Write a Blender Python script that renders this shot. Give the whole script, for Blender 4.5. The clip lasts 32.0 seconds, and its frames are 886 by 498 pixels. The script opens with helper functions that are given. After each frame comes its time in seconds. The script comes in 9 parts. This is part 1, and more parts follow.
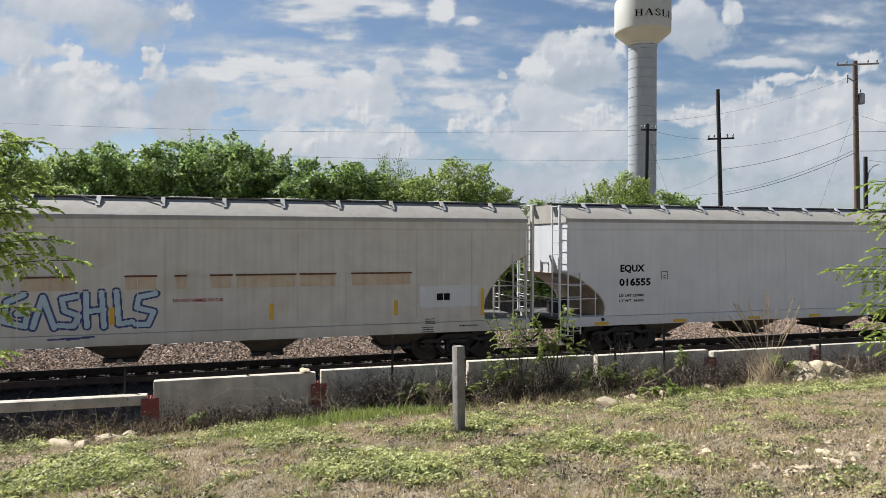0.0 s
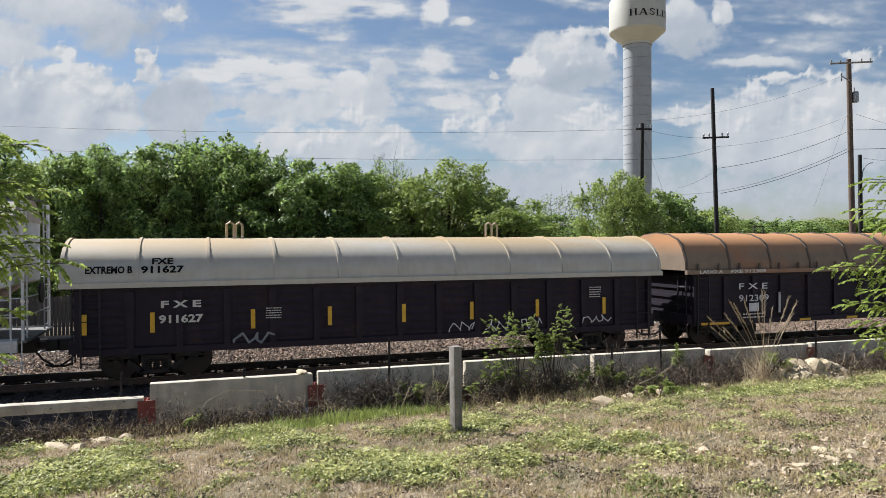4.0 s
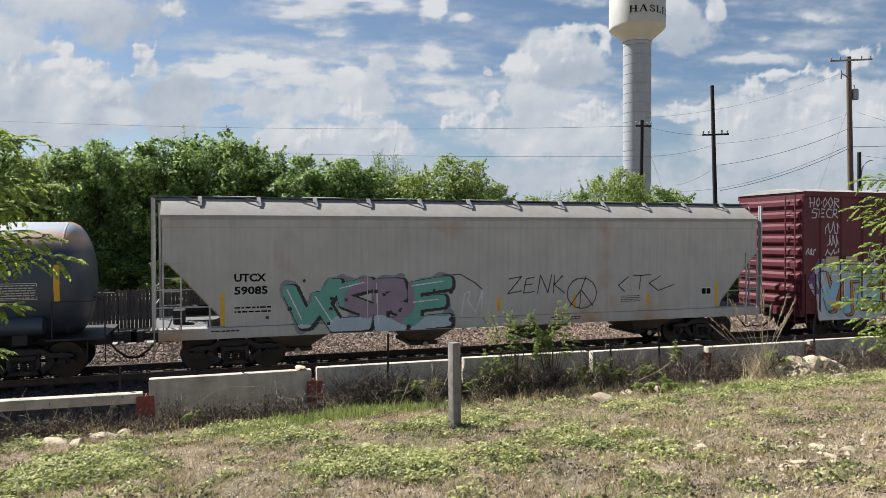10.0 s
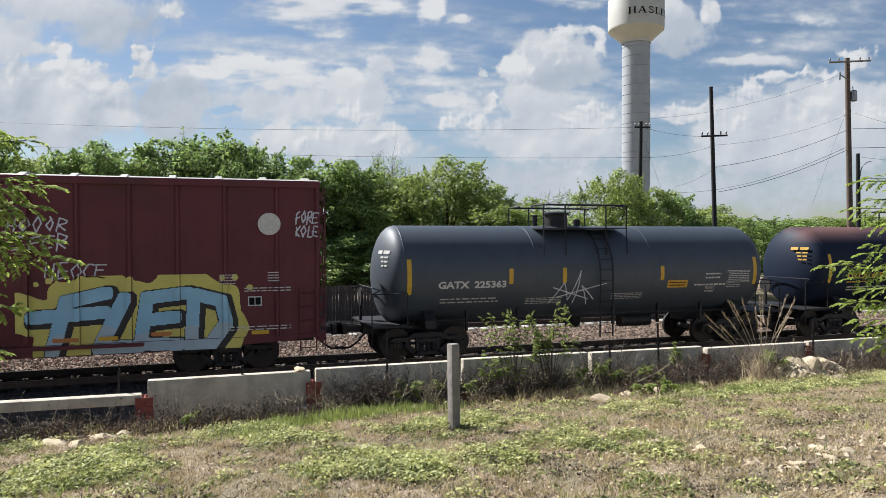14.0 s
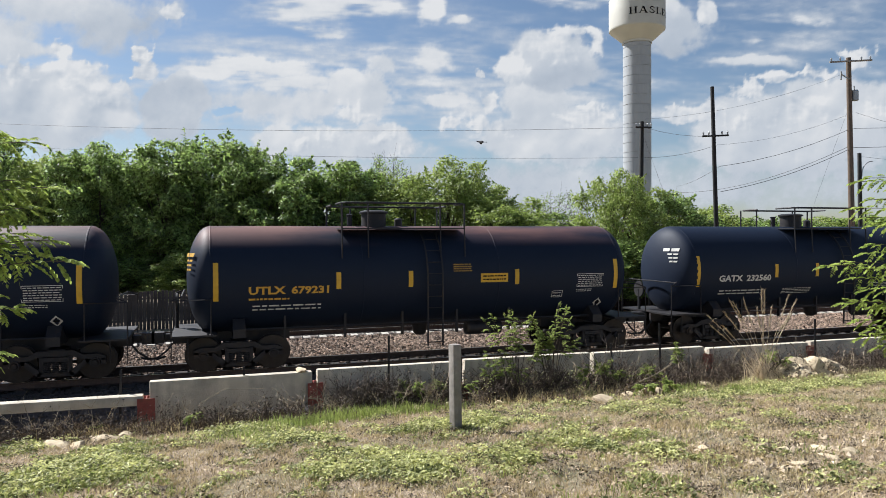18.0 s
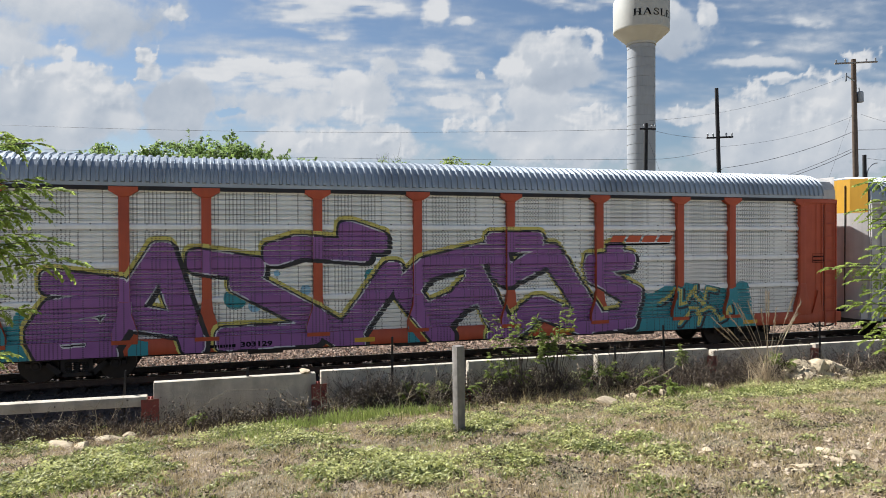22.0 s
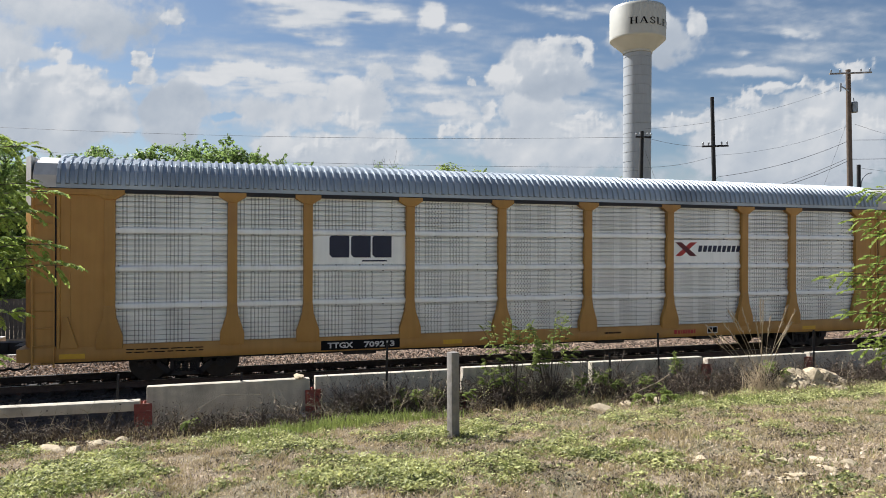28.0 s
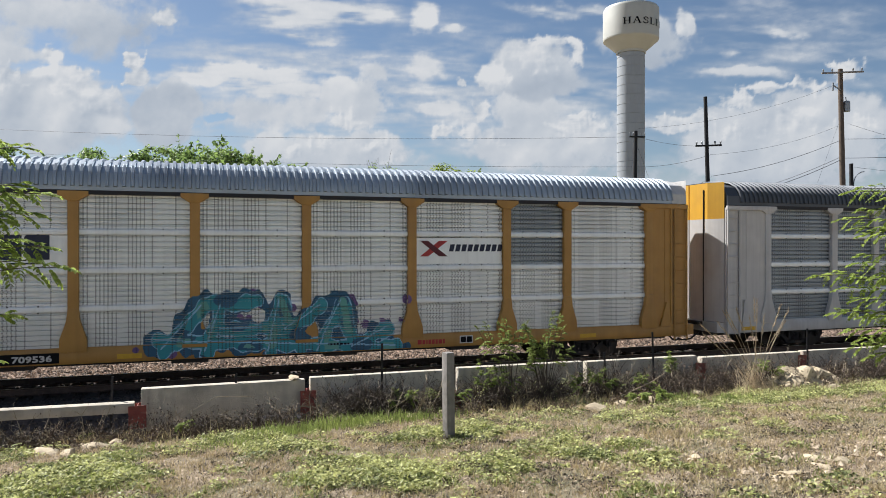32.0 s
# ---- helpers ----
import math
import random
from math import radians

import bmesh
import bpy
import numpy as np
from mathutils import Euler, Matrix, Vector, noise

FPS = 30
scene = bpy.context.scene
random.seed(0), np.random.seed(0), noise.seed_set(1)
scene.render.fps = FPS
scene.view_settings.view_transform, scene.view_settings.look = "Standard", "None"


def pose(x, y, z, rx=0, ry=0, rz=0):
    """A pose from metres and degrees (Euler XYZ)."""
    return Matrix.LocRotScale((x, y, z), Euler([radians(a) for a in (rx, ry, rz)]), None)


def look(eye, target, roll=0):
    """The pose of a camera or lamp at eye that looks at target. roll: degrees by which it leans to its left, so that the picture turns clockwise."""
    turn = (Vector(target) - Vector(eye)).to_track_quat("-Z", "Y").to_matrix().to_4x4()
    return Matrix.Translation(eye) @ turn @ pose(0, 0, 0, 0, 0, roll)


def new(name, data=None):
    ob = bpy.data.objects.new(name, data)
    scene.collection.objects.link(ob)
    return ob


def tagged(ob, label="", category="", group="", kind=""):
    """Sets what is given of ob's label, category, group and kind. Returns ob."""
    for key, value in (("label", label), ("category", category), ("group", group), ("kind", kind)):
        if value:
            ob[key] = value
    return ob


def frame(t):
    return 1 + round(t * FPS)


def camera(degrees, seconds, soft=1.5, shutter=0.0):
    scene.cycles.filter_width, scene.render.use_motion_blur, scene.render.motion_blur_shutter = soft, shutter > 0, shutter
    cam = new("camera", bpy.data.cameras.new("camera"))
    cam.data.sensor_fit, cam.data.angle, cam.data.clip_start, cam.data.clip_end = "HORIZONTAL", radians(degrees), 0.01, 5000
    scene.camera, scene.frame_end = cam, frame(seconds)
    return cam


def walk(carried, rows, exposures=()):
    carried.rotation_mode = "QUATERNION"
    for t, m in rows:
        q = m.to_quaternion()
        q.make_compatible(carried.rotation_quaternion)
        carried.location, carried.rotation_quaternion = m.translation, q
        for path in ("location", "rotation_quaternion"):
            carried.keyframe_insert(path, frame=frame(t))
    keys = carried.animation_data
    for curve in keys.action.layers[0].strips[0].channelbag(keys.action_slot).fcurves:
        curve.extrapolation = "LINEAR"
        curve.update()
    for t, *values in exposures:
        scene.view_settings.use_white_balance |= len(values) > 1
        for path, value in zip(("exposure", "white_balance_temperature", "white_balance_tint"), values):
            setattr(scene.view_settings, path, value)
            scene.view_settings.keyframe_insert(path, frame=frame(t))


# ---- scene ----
# ---- camera and its walk ----
EYE = Vector((0.0, -20.79, 3.46))


def aim(yaw, pitch, roll):
    """A pose at the eye: degrees to the right of +Y, down, and of roll."""
    a, b = radians(yaw), radians(pitch)
    way = Vector((math.sin(a) * math.cos(b), math.cos(a) * math.cos(b), -math.sin(b)))
    return look(EYE, EYE + way, roll)


cam = camera(63.37, 32.0, soft=0.75)
walk(cam, [(t, aim(yaw, pitch, roll)) for t, yaw, pitch, roll in [
    (0, 17.955, 0.597, 0.020), (0.5, 17.996, 0.583, 0.005), (1, 18.063, 0.563, -0.018),
    (1.5, 18.132, 0.528, -0.068), (2, 18.180, 0.486, -0.131), (2.5, 18.209, 0.464, -0.196),
    (3, 18.233, 0.475, -0.264), (3.5, 18.261, 0.504, -0.331), (5.5, 18.255, 0.837, -0.321),
    (6, 18.242, 0.880, -0.346), (6.5, 18.227, 0.913, -0.327), (7, 18.229, 0.917, -0.292),
    (7.5, 18.247, 0.907, -0.268), (8, 18.266, 0.903, -0.259), (8.5, 18.283, 0.905, -0.244),
    (9, 18.298, 0.902, -0.223), (9.5, 18.311, 0.883, -0.202), (10, 18.327, 0.858, -0.177),
    (10.5, 18.347, 0.836, -0.156), (11, 18.364, 0.820, -0.142), (11.5, 18.371, 0.814, -0.136),
    (12, 18.379, 0.811, -0.145), (12.5, 18.396, 0.801, -0.156), (13, 18.406, 0.789, -0.159),
    (13.5, 18.406, 0.775, -0.167), (14, 18.399, 0.759, -0.186), (14.5, 18.389, 0.737, -0.216),
    (16.5, 18.332, 0.767, -0.291), (17, 18.304, 0.773, -0.302), (17.5, 18.285, 0.761, -0.301),
    (18, 18.292, 0.718, -0.300), (18.5, 18.320, 0.657, -0.302), (19, 18.330, 0.606, -0.311),
    (19.5, 18.293, 0.586, -0.324), (20, 18.205, 0.606, -0.319), (20.5, 18.079, 0.638, -0.304),
    (21, 17.973, 0.650, -0.270), (21.5, 17.947, 0.634, -0.234), (22, 17.997, 0.601, -0.219),
    (22.5, 18.089, 0.566, -0.212), (23, 18.185, 0.531, -0.200), (23.5, 18.248, 0.496, -0.173),
    (24, 18.272, 0.455, -0.137), (24.5, 18.282, 0.411, -0.093), (25, 18.294, 0.377, -0.039),
    (25.5, 18.300, 0.352, 0.001), (27.5, 18.355, 0.125, 0.205), (28, 18.356, 0.114, 0.236),
    (28.5, 18.374, 0.111, 0.247), (29, 18.429, 0.111, 0.247), (29.5, 18.511, 0.110, 0.234),
    (30, 18.600, 0.106, 0.199), (30.5, 18.678, 0.098, 0.148), (31, 18.731, 0.087, 0.076),
    (31.5, 18.762, 0.082, 0.015), (32, 18.783, 0.087, -0.014),
]], exposures=[(0, 0.74), (5, 0.76), (10, 0.76), (13, 0.79), (16, 0.86), (19.5, 0.86), (21.5, 0.79), (24, 0.76), (32, 0.74)])

# ---- world, sun, exposure ----
SUN_AZ, SUN_EL = -40.0, 45.0
world = bpy.data.worlds.new("sky")
scene.world = world
world.use_nodes = True
nt = world.node_tree
sky = nt.nodes.new("ShaderNodeTexSky")
sky.sky_type = "NISHITA"
sky.sun_disc = False
sky.sun_elevation, sky.sun_rotation = radians(SUN_EL), radians(SUN_AZ)
sky.air_density, sky.dust_density, sky.ozone_density = 1.0, 0.6, 1.5
nt.links.new(sky.outputs["Color"], nt.nodes["Background"].inputs["Color"])
nt.nodes["Background"].inputs["Strength"].default_value = 0.05
sun = new("sun", bpy.data.lights.new("sun", "SUN"))
sun.data.energy, sun.data.angle, sun.data.color = 5.0, radians(0.53), (1.0, 0.965, 0.91)
a, b = radians(SUN_AZ), radians(SUN_EL)
sun.matrix_world = look((80 * math.sin(a) * math.cos(b), 80 * math.cos(a) * math.cos(b), 80 * math.sin(b)), (0, 0, 0))
scene.view_settings.use_white_balance = True
scene.view_settings.white_balance_temperature = 6180


# ---- materials ----
def mat(name, c1, c2=None, scale=3.0, rough=0.6, metal=0.0, bump=0.0, bump_scale=40.0, streak=0.0, c3=None, c3_scale=0.6,
        c3_low=0.55, c3_high=0.7, rough_var=0.1, rand=0.0, island=0.0, spec=0.5, trans=0.0, top=None):
    """Principled surface: two colours by fine noise, a third in larger patches or streaks, with bump and uneven gloss."""
    m = bpy.data.materials.new(name)
    m.use_nodes = True
    n, ln = m.node_tree.nodes, m.node_tree.links.new
    bsdf = n["Principled BSDF"]
    c2 = c2 or tuple(v * 0.8 for v in c1)
    tc = n.new("ShaderNodeTexCoord")

    def tex(sc, detail=6.0, vec=None):
        t = n.new("ShaderNodeTexNoise")
        t.inputs["Scale"].default_value, t.inputs["Detail"].default_value = sc, detail
        ln(vec or tc.outputs["Object"], t.inputs["Vector"])
        return t.outputs["Fac"]

    def ramp(fac, lo, hi):
        r = n.new("ShaderNodeMapRange")
        r.inputs["From Min"].default_value, r.inputs["From Max"].default_value = lo, hi
        ln(fac, r.inputs["Value"])
        return r.outputs["Result"]

    def mix(fac, a, b, mode="MIX"):
        x = n.new("ShaderNodeMix")
        x.data_type, x.blend_type = "RGBA", mode
        for k, v in ((0, fac), (6, a), (7, b)):
            if isinstance(v, (tuple, float)):
                x.inputs[k].default_value = v if isinstance(v, float) else (*v, 1.0)
            else:
                ln(v, x.inputs[k])
        return x.outputs[2]

    fine = tex(scale)
    col = mix(ramp(fine, 0.3, 0.7), c1, c2)
    if streak:
        mp = n.new("ShaderNodeMapping")
        mp.inputs["Scale"].default_value = (7.0, 7.0, 0.35)
        ln(tc.outputs["Object"], mp.inputs["Vector"])
        s = ramp(tex(1.0, 5.0, mp.outputs["Vector"]), 0.45, 0.75)
        sm = n.new("ShaderNodeMath")
        sm.operation = "MULTIPLY"
        sm.inputs[1].default_value = streak
        ln(s, sm.inputs[0])
        col = mix(sm.outputs[0], col, tuple(v * 0.55 for v in c1))
    if c3:
        col = mix(ramp(tex(c3_scale, 8.0), c3_low, c3_high), col, c3)
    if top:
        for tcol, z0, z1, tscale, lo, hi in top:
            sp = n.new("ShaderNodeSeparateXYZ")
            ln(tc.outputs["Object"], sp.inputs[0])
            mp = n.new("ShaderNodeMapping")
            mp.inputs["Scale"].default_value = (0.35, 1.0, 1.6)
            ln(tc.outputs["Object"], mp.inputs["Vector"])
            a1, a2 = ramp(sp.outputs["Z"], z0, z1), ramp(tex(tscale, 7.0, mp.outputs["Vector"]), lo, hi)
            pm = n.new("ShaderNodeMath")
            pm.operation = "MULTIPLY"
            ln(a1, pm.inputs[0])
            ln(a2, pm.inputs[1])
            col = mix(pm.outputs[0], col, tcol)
    for amount, node, out in ((rand, "ShaderNodeObjectInfo", "Random"), (island, "ShaderNodeNewGeometry", "Random Per Island")):
        if amount:
            o = n.new(node)
            r = n.new("ShaderNodeMapRange")
            r.inputs["To Min"].default_value, r.inputs["To Max"].default_value = 1 - amount, 1 + amount
            ln(o.outputs[out], r.inputs["Value"])
            h = n.new("ShaderNodeHueSaturation")
            ln(r.outputs["Result"], h.inputs["Value"])
            ln(col, h.inputs["Color"])
            col = h.outputs["Color"]
    ln(col, bsdf.inputs["Base Color"])
    rr = n.new("ShaderNodeMapRange")
    rr.inputs["To Min"].default_value, rr.inputs["To Max"].default_value = max(rough - rough_var, 0.03), min(rough + rough_var, 1.0)
    ln(fine, rr.inputs["Value"])
    ln(rr.outputs["Result"], bsdf.inputs["Roughness"])
    bsdf.inputs["Metallic"].default_value = metal
    bsdf.inputs["Specular IOR Level"].default_value = spec
    if bump:
        bp = n.new("ShaderNodeBump")
        bp.inputs["Strength"].default_value, bp.inputs["Distance"].default_value = bump, 0.02
        ln(tex(bump_scale, 4.0), bp.inputs["Height"])
        ln(bp.outputs["Normal"], bsdf.inputs["Normal"])
    if trans:
        tr = n.new("ShaderNodeBsdfTranslucent")
        ln(col, tr.inputs["Color"])
        ms = n.new("ShaderNodeMixShader")
        ms.inputs[0].default_value = trans
        ln(bsdf.outputs[0], ms.inputs[1])
        ln(tr.outputs[0], ms.inputs[2])
        ln(ms.outputs[0], n["Material Output"].inputs["Surface"])
    return m


M = {}
M["concrete"] = mat("concrete", (0.62, 0.55, 0.44), (0.52, 0.46, 0.365), 6, 0.9, bump=0.5, bump_scale=60, c3=(0.30, 0.26, 0.21), c3_scale=1.5, c3_low=0.5, c3_high=0.8, streak=0.5, rand=0.08)
M["red_steel"] = mat("red_primer_steel", (0.30, 0.07, 0.05), (0.22, 0.05, 0.04), 9, 0.7, bump=0.2, c3=(0.16, 0.07, 0.04), c3_scale=4)
M["rail"] = mat("rail_steel", (0.075, 0.05, 0.04), (0.05, 0.035, 0.03), 10, 0.65, 0.3)
M["rail_head"] = mat("polished_rail_head", (0.45, 0.44, 0.43), (0.35, 0.33, 0.31), 10, 0.3, 0.9)
M["tie"] = mat("concrete_tie", (0.46, 0.43, 0.38), (0.36, 0.33, 0.29), 9, 0.9, bump=0.3, rand=0.12)
M["tie_wood"] = mat("dark_wooden_tie", (0.05, 0.041, 0.036), (0.03, 0.026, 0.023), 6, 0.9, bump=0.4, rand=0.2)
M["ballast_oily_shaded"] = mat("oily_shaded_ballast", (0.065, 0.056, 0.052), (0.04, 0.035, 0.033), 4, 0.85, island=0.45)
M["ballast"] = mat("ballast_stone", (0.30, 0.215, 0.155), (0.14, 0.10, 0.075), 4, 0.9, island=0.85)
M["ballast_bed"] = mat("ballast_bed", (0.10, 0.08, 0.07), (0.06, 0.05, 0.045), 14, 0.95, bump=1.0, bump_scale=25)
M["earth"] = mat("dry_earth", (0.36, 0.275, 0.185), (0.18, 0.135, 0.09), 7.0, 0.95, bump=1.0, bump_scale=26, c3=(0.14, 0.13, 0.07), c3_scale=0.8, c3_low=0.45, c3_high=0.65)
M["dry_grass"] = mat("dry_grass", (0.56, 0.46, 0.25), (0.40, 0.32, 0.17), 2, 0.85, island=0.35, trans=0.25)
M["green_grass"] = mat("green_grass", (0.34, 0.39, 0.11), (0.22, 0.27, 0.07), 2, 0.7, island=0.35, trans=0.4)
M["weed"] = mat("weed_leaves", (0.27, 0.29, 0.085), (0.18, 0.20, 0.06), 2, 0.6, island=0.4, trans=0.35)
M["twig"] = mat("dead_twigs", (0.17, 0.12, 0.08), (0.10, 0.07, 0.05), 5, 0.9, island=0.4)
M["rock"] = mat("limestone", (0.60, 0.49, 0.33), (0.43, 0.34, 0.22), 6, 0.9, bump=0.8, bump_scale=16, c3=(0.28, 0.22, 0.15), c3_scale=7, c3_low=0.52, c3_high=0.72, rand=0.12)
M["wood_grey"] = mat("weathered_wood", (0.32, 0.29, 0.26), (0.19, 0.17, 0.15), 9, 0.85, bump=0.4, bump_scale=30, streak=0.8)
M["wood_pole"] = mat("pole_wood", (0.15, 0.105, 0.075), (0.095, 0.07, 0.05), 6, 0.85, streak=0.6)
M["wood_black"] = mat("tarred_pole_wood", (0.02, 0.018, 0.018), (0.012, 0.011, 0.011), 6, 0.8)
M["fence"] = mat("grey_fence_board", (0.085, 0.075, 0.07), (0.055, 0.05, 0.046), 4, 0.9, streak=0.7, rand=0.2)
M["bark"] = mat("bark", (0.10, 0.075, 0.055), (0.06, 0.045, 0.035), 9, 0.95, bump=0.5, bump_scale=20)
M["leaf"] = mat("tree_leaves", (0.34, 0.445, 0.13), (0.14, 0.21, 0.06), 0.7, 0.45, island=0.7, trans=0.5)
M["leaf_light"] = mat("young_tree_leaves", (0.36, 0.43, 0.115), (0.22, 0.29, 0.07), 0.8, 0.45, island=0.4, trans=0.5)
M["leaf_near"] = mat("sunlit_near_leaves", (0.38, 0.46, 0.115), (0.24, 0.32, 0.07), 3, 0.7, island=0.35, trans=0.55, spec=0.2)
M["leaf_far"] = mat("far_tree_leaves", (0.15, 0.19, 0.07), (0.10, 0.14, 0.05), 0.3, 0.7, island=0.4, trans=0.4)
M["wire"] = mat("wire", (0.06, 0.06, 0.065), (0.05, 0.05, 0.05), 1, 0.6)
M["galv"] = mat("galvanised_fitting", (0.35, 0.36, 0.37), (0.28, 0.29, 0.30), 9, 0.5, 0.7)
M["tower_steel"] = mat("tower_paint", (0.52, 0.51, 0.45), (0.47, 0.46, 0.41), 0.3, 0.55)
M["tower_column"] = mat("tower_column_paint", (0.37, 0.39, 0.41), (0.33, 0.35, 0.37), 0.25, 0.6, streak=0.2)
M["black_paint"] = mat("black_lettering", (0.009, 0.009, 0.010), (0.006, 0.006, 0.007), 3, 0.8, spec=0.15)
M["white_paint"] = mat("white_lettering", (0.62, 0.61, 0.58), (0.5, 0.49, 0.46), 12, 0.6)
M["gold_paint"] = mat("yellow_lettering", (0.62, 0.36, 0.04), (0.5, 0.28, 0.03), 12, 0.6)
M["yellow_tape"] = mat("yellow_reflector", (0.68, 0.40, 0.02), (0.55, 0.32, 0.02), 6, 0.45)
M["red_paint"] = mat("red_lettering", (0.30, 0.03, 0.03), (0.24, 0.02, 0.02), 8, 0.6)
M["iron"] = mat("black_iron", (0.014, 0.014, 0.018), (0.021, 0.019, 0.021), 6, 0.6, 0.2, c3=(0.04, 0.028, 0.022), c3_scale=3)
M["wheel"] = mat("wheel_steel", (0.026, 0.021, 0.019), (0.018, 0.015, 0.014), 8, 0.5, 0.4)


# ---- mesh helpers ----
class Geo:
    """Collects vertices and faces."""

    def __init__(self):
        self.v, self.f = [], []

    def add(self, verts, faces):
        k = len(self.v)
        self.v += [tuple(p) for p in verts]
        self.f += [tuple(i + k for i in f) for f in faces]
        return self

    def box(self, x0, x1, y0, y1, z0, z1):
        return self.add([(x, y, z) for z in (z0, z1) for y in (y0, y1) for x in (x0, x1)],
                        [(0, 2, 3, 1), (4, 5, 7, 6), (0, 1, 5, 4), (2, 6, 7, 3), (0, 4, 6, 2), (1, 3, 7, 5)])

    def prism(self, prof, axis, a, b):
        put = {"x": lambda p, k: (k, p[0], p[1]), "y": lambda p, k: (p[0], k, p[1]), "z": lambda p, k: (p[0], p[1], k)}[axis]
        n = len(prof)
        return self.add([put(p, a) for p in prof] + [put(p, b) for p in prof],
                        [tuple(range(n)), tuple(range(2 * n - 1, n - 1, -1))] + [(i, i + n, (i + 1) % n + n, (i + 1) % n) for i in range(n)])

    def rings(self, rings, close=True, cap=True):
        n, k = len(rings[0]), len(rings)
        v = [p for r in rings for p in r]
        f = [(i * n + j, i * n + (j + 1) % n, (i + 1) * n + (j + 1) % n, (i + 1) * n + j)
             for i in range(k - 1) for j in range(n if close else n - 1)]
        if cap:
            f += [tuple(range(n - 1, -1, -1)), tuple(range((k - 1) * n, k * n))]
        return self.add(v, f)

    def tube(self, p0, p1, r, n=8, r1=None):
        p0, p1 = Vector(p0), Vector(p1)
        q = (p1 - p0).to_track_quat("Z", "Y")
        ring = lambda p, rr: [p + q @ Vector((rr * math.cos(2 * math.pi * i / n), rr * math.sin(2 * math.pi * i / n), 0)) for i in range(n)]
        return self.rings([ring(p0, r), ring(p1, r if r1 is None else r1)])

    def path(self, pts, r, n=6):
        """A bent round bar through the points, one closed piece."""
        pts = [Vector(p) for p in pts]
        ways = [(pts[min(i + 1, len(pts) - 1)] - pts[max(i - 1, 0)]).normalized() for i in range(len(pts))]
        up = Vector((0.13, 0.31, 1)) if abs(ways[0].z) < 0.9 else Vector((1, 0.2, 0))
        rings = []
        for p, w in zip(pts, ways):
            a = w.cross(up)
            a = a.normalized() if a.length > 1e-4 else Vector((1, 0, 0))
            b = w.cross(a)
            up = -b if b.dot(up) < 0 else b
            rings.append([p + (a * math.cos(2 * math.pi * i / n) + w.cross(a) * math.sin(2 * math.pi * i / n)) * r for i in range(n)])
        return self.rings(rings)

    def lathe(self, prof, n=32, cy=0.0, cz=0.0):
        """prof: (x, radius) pairs turned round the x axis."""
        return self.rings([[(x, cy + r * math.cos(2 * math.pi * i / n), cz + r * math.sin(2 * math.pi * i / n)) for i in range(n)] for x, r in prof])

    def lathe_z(self, prof, n=24, cx=0.0, cy=0.0):
        return self.rings([[(cx + r * math.cos(2 * math.pi * i / n), cy + r * math.sin(2 * math.pi * i / n), z) for i in range(n)] for z, r in prof])

    def loft(self, a, b):
        """Two rectangles (x0, x1, y0, y1, z) joined."""
        r = lambda q: [(q[0], q[2], q[4]), (q[1], q[2], q[4]), (q[1], q[3], q[4]), (q[0], q[3], q[4])]
        return self.rings([r(a), r(b)])

    def mesh(self, name, material, smooth=30, bevel=0.0):
        me = bpy.data.meshes.new(name)
        me.from_pydata(self.v, [], self.f)
        bm = bmesh.new()
        bm.from_mesh(me)
        bmesh.ops.recalc_face_normals(bm, faces=bm.faces)
        if bevel:
            edges = [e for e in bm.edges if len(e.link_faces) == 2 and e.calc_face_angle(0) > radians(40)]
            bmesh.ops.bevel(bm, geom=edges, offset=bevel, segments=2, profile=0.6, affect="EDGES", clamp_overlap=True)
        bm.to_mesh(me)
        bm.free()
        if smooth:
            me.shade_smooth()
            me.set_sharp_from_angle(angle=radians(smooth))
        me.materials.append(material)
        return me


def part(name, geo, material, parent=None, label="", smooth=30, bevel=0.0, loc=None):
    """One mesh object of its own, under a thing or a part."""
    ob = new(name, geo if isinstance(geo, bpy.types.Mesh) else geo.mesh(name, material, smooth, bevel))
    ob.parent = parent
    if loc:
        ob.location = loc
    return tagged(ob, label)


def raw_mesh(name, verts, faces, material):
    me = bpy.data.meshes.new(name)
    me.from_pydata(verts, [], faces)
    me.materials.append(material)
    return me


FONT = {}


def letters(body, bold=0.03):
    """The built-in font's outline of a text, filled: vertices (u, v) and faces, with its width."""
    if (body, bold) not in FONT:
        cu = bpy.data.curves.new("lettering", "FONT")
        cu.body, cu.size, cu.resolution_u, cu.offset = body, 1.0, 2, bold
        ob = new("lettering", cu)
        dg = bpy.context.evaluated_depsgraph_get()
        me = bpy.data.meshes.new_from_object(ob.evaluated_get(dg))
        FONT[body, bold] = ([(v.co.x, v.co.y) for v in me.vertices], [tuple(p.vertices) for p in me.polygons])
        bpy.data.objects.remove(ob)
        bpy.data.meshes.remove(me)
    return FONT[body, bold]


def text(parent, body, x0, x1, z, height, material, surf, name="lettering", label="", bold=0.035):
    """Lettering from x0 to x1 at base height z on a surface y = surf(z)."""
    v, f = letters(body, bold)
    u0, u1 = min(p[0] for p in v), max(p[0] for p in v)
    h = max(p[1] for p in v)
    g = Geo()
    g.add([(x0 + (p[0] - u0) / (u1 - u0) * (x1 - x0), surf(z + p[1] / h * height), z + p[1] / h * height) for p in v], f)
    me = raw_mesh(name, g.v, g.f, material)
    return part(name, me, material, parent, label)


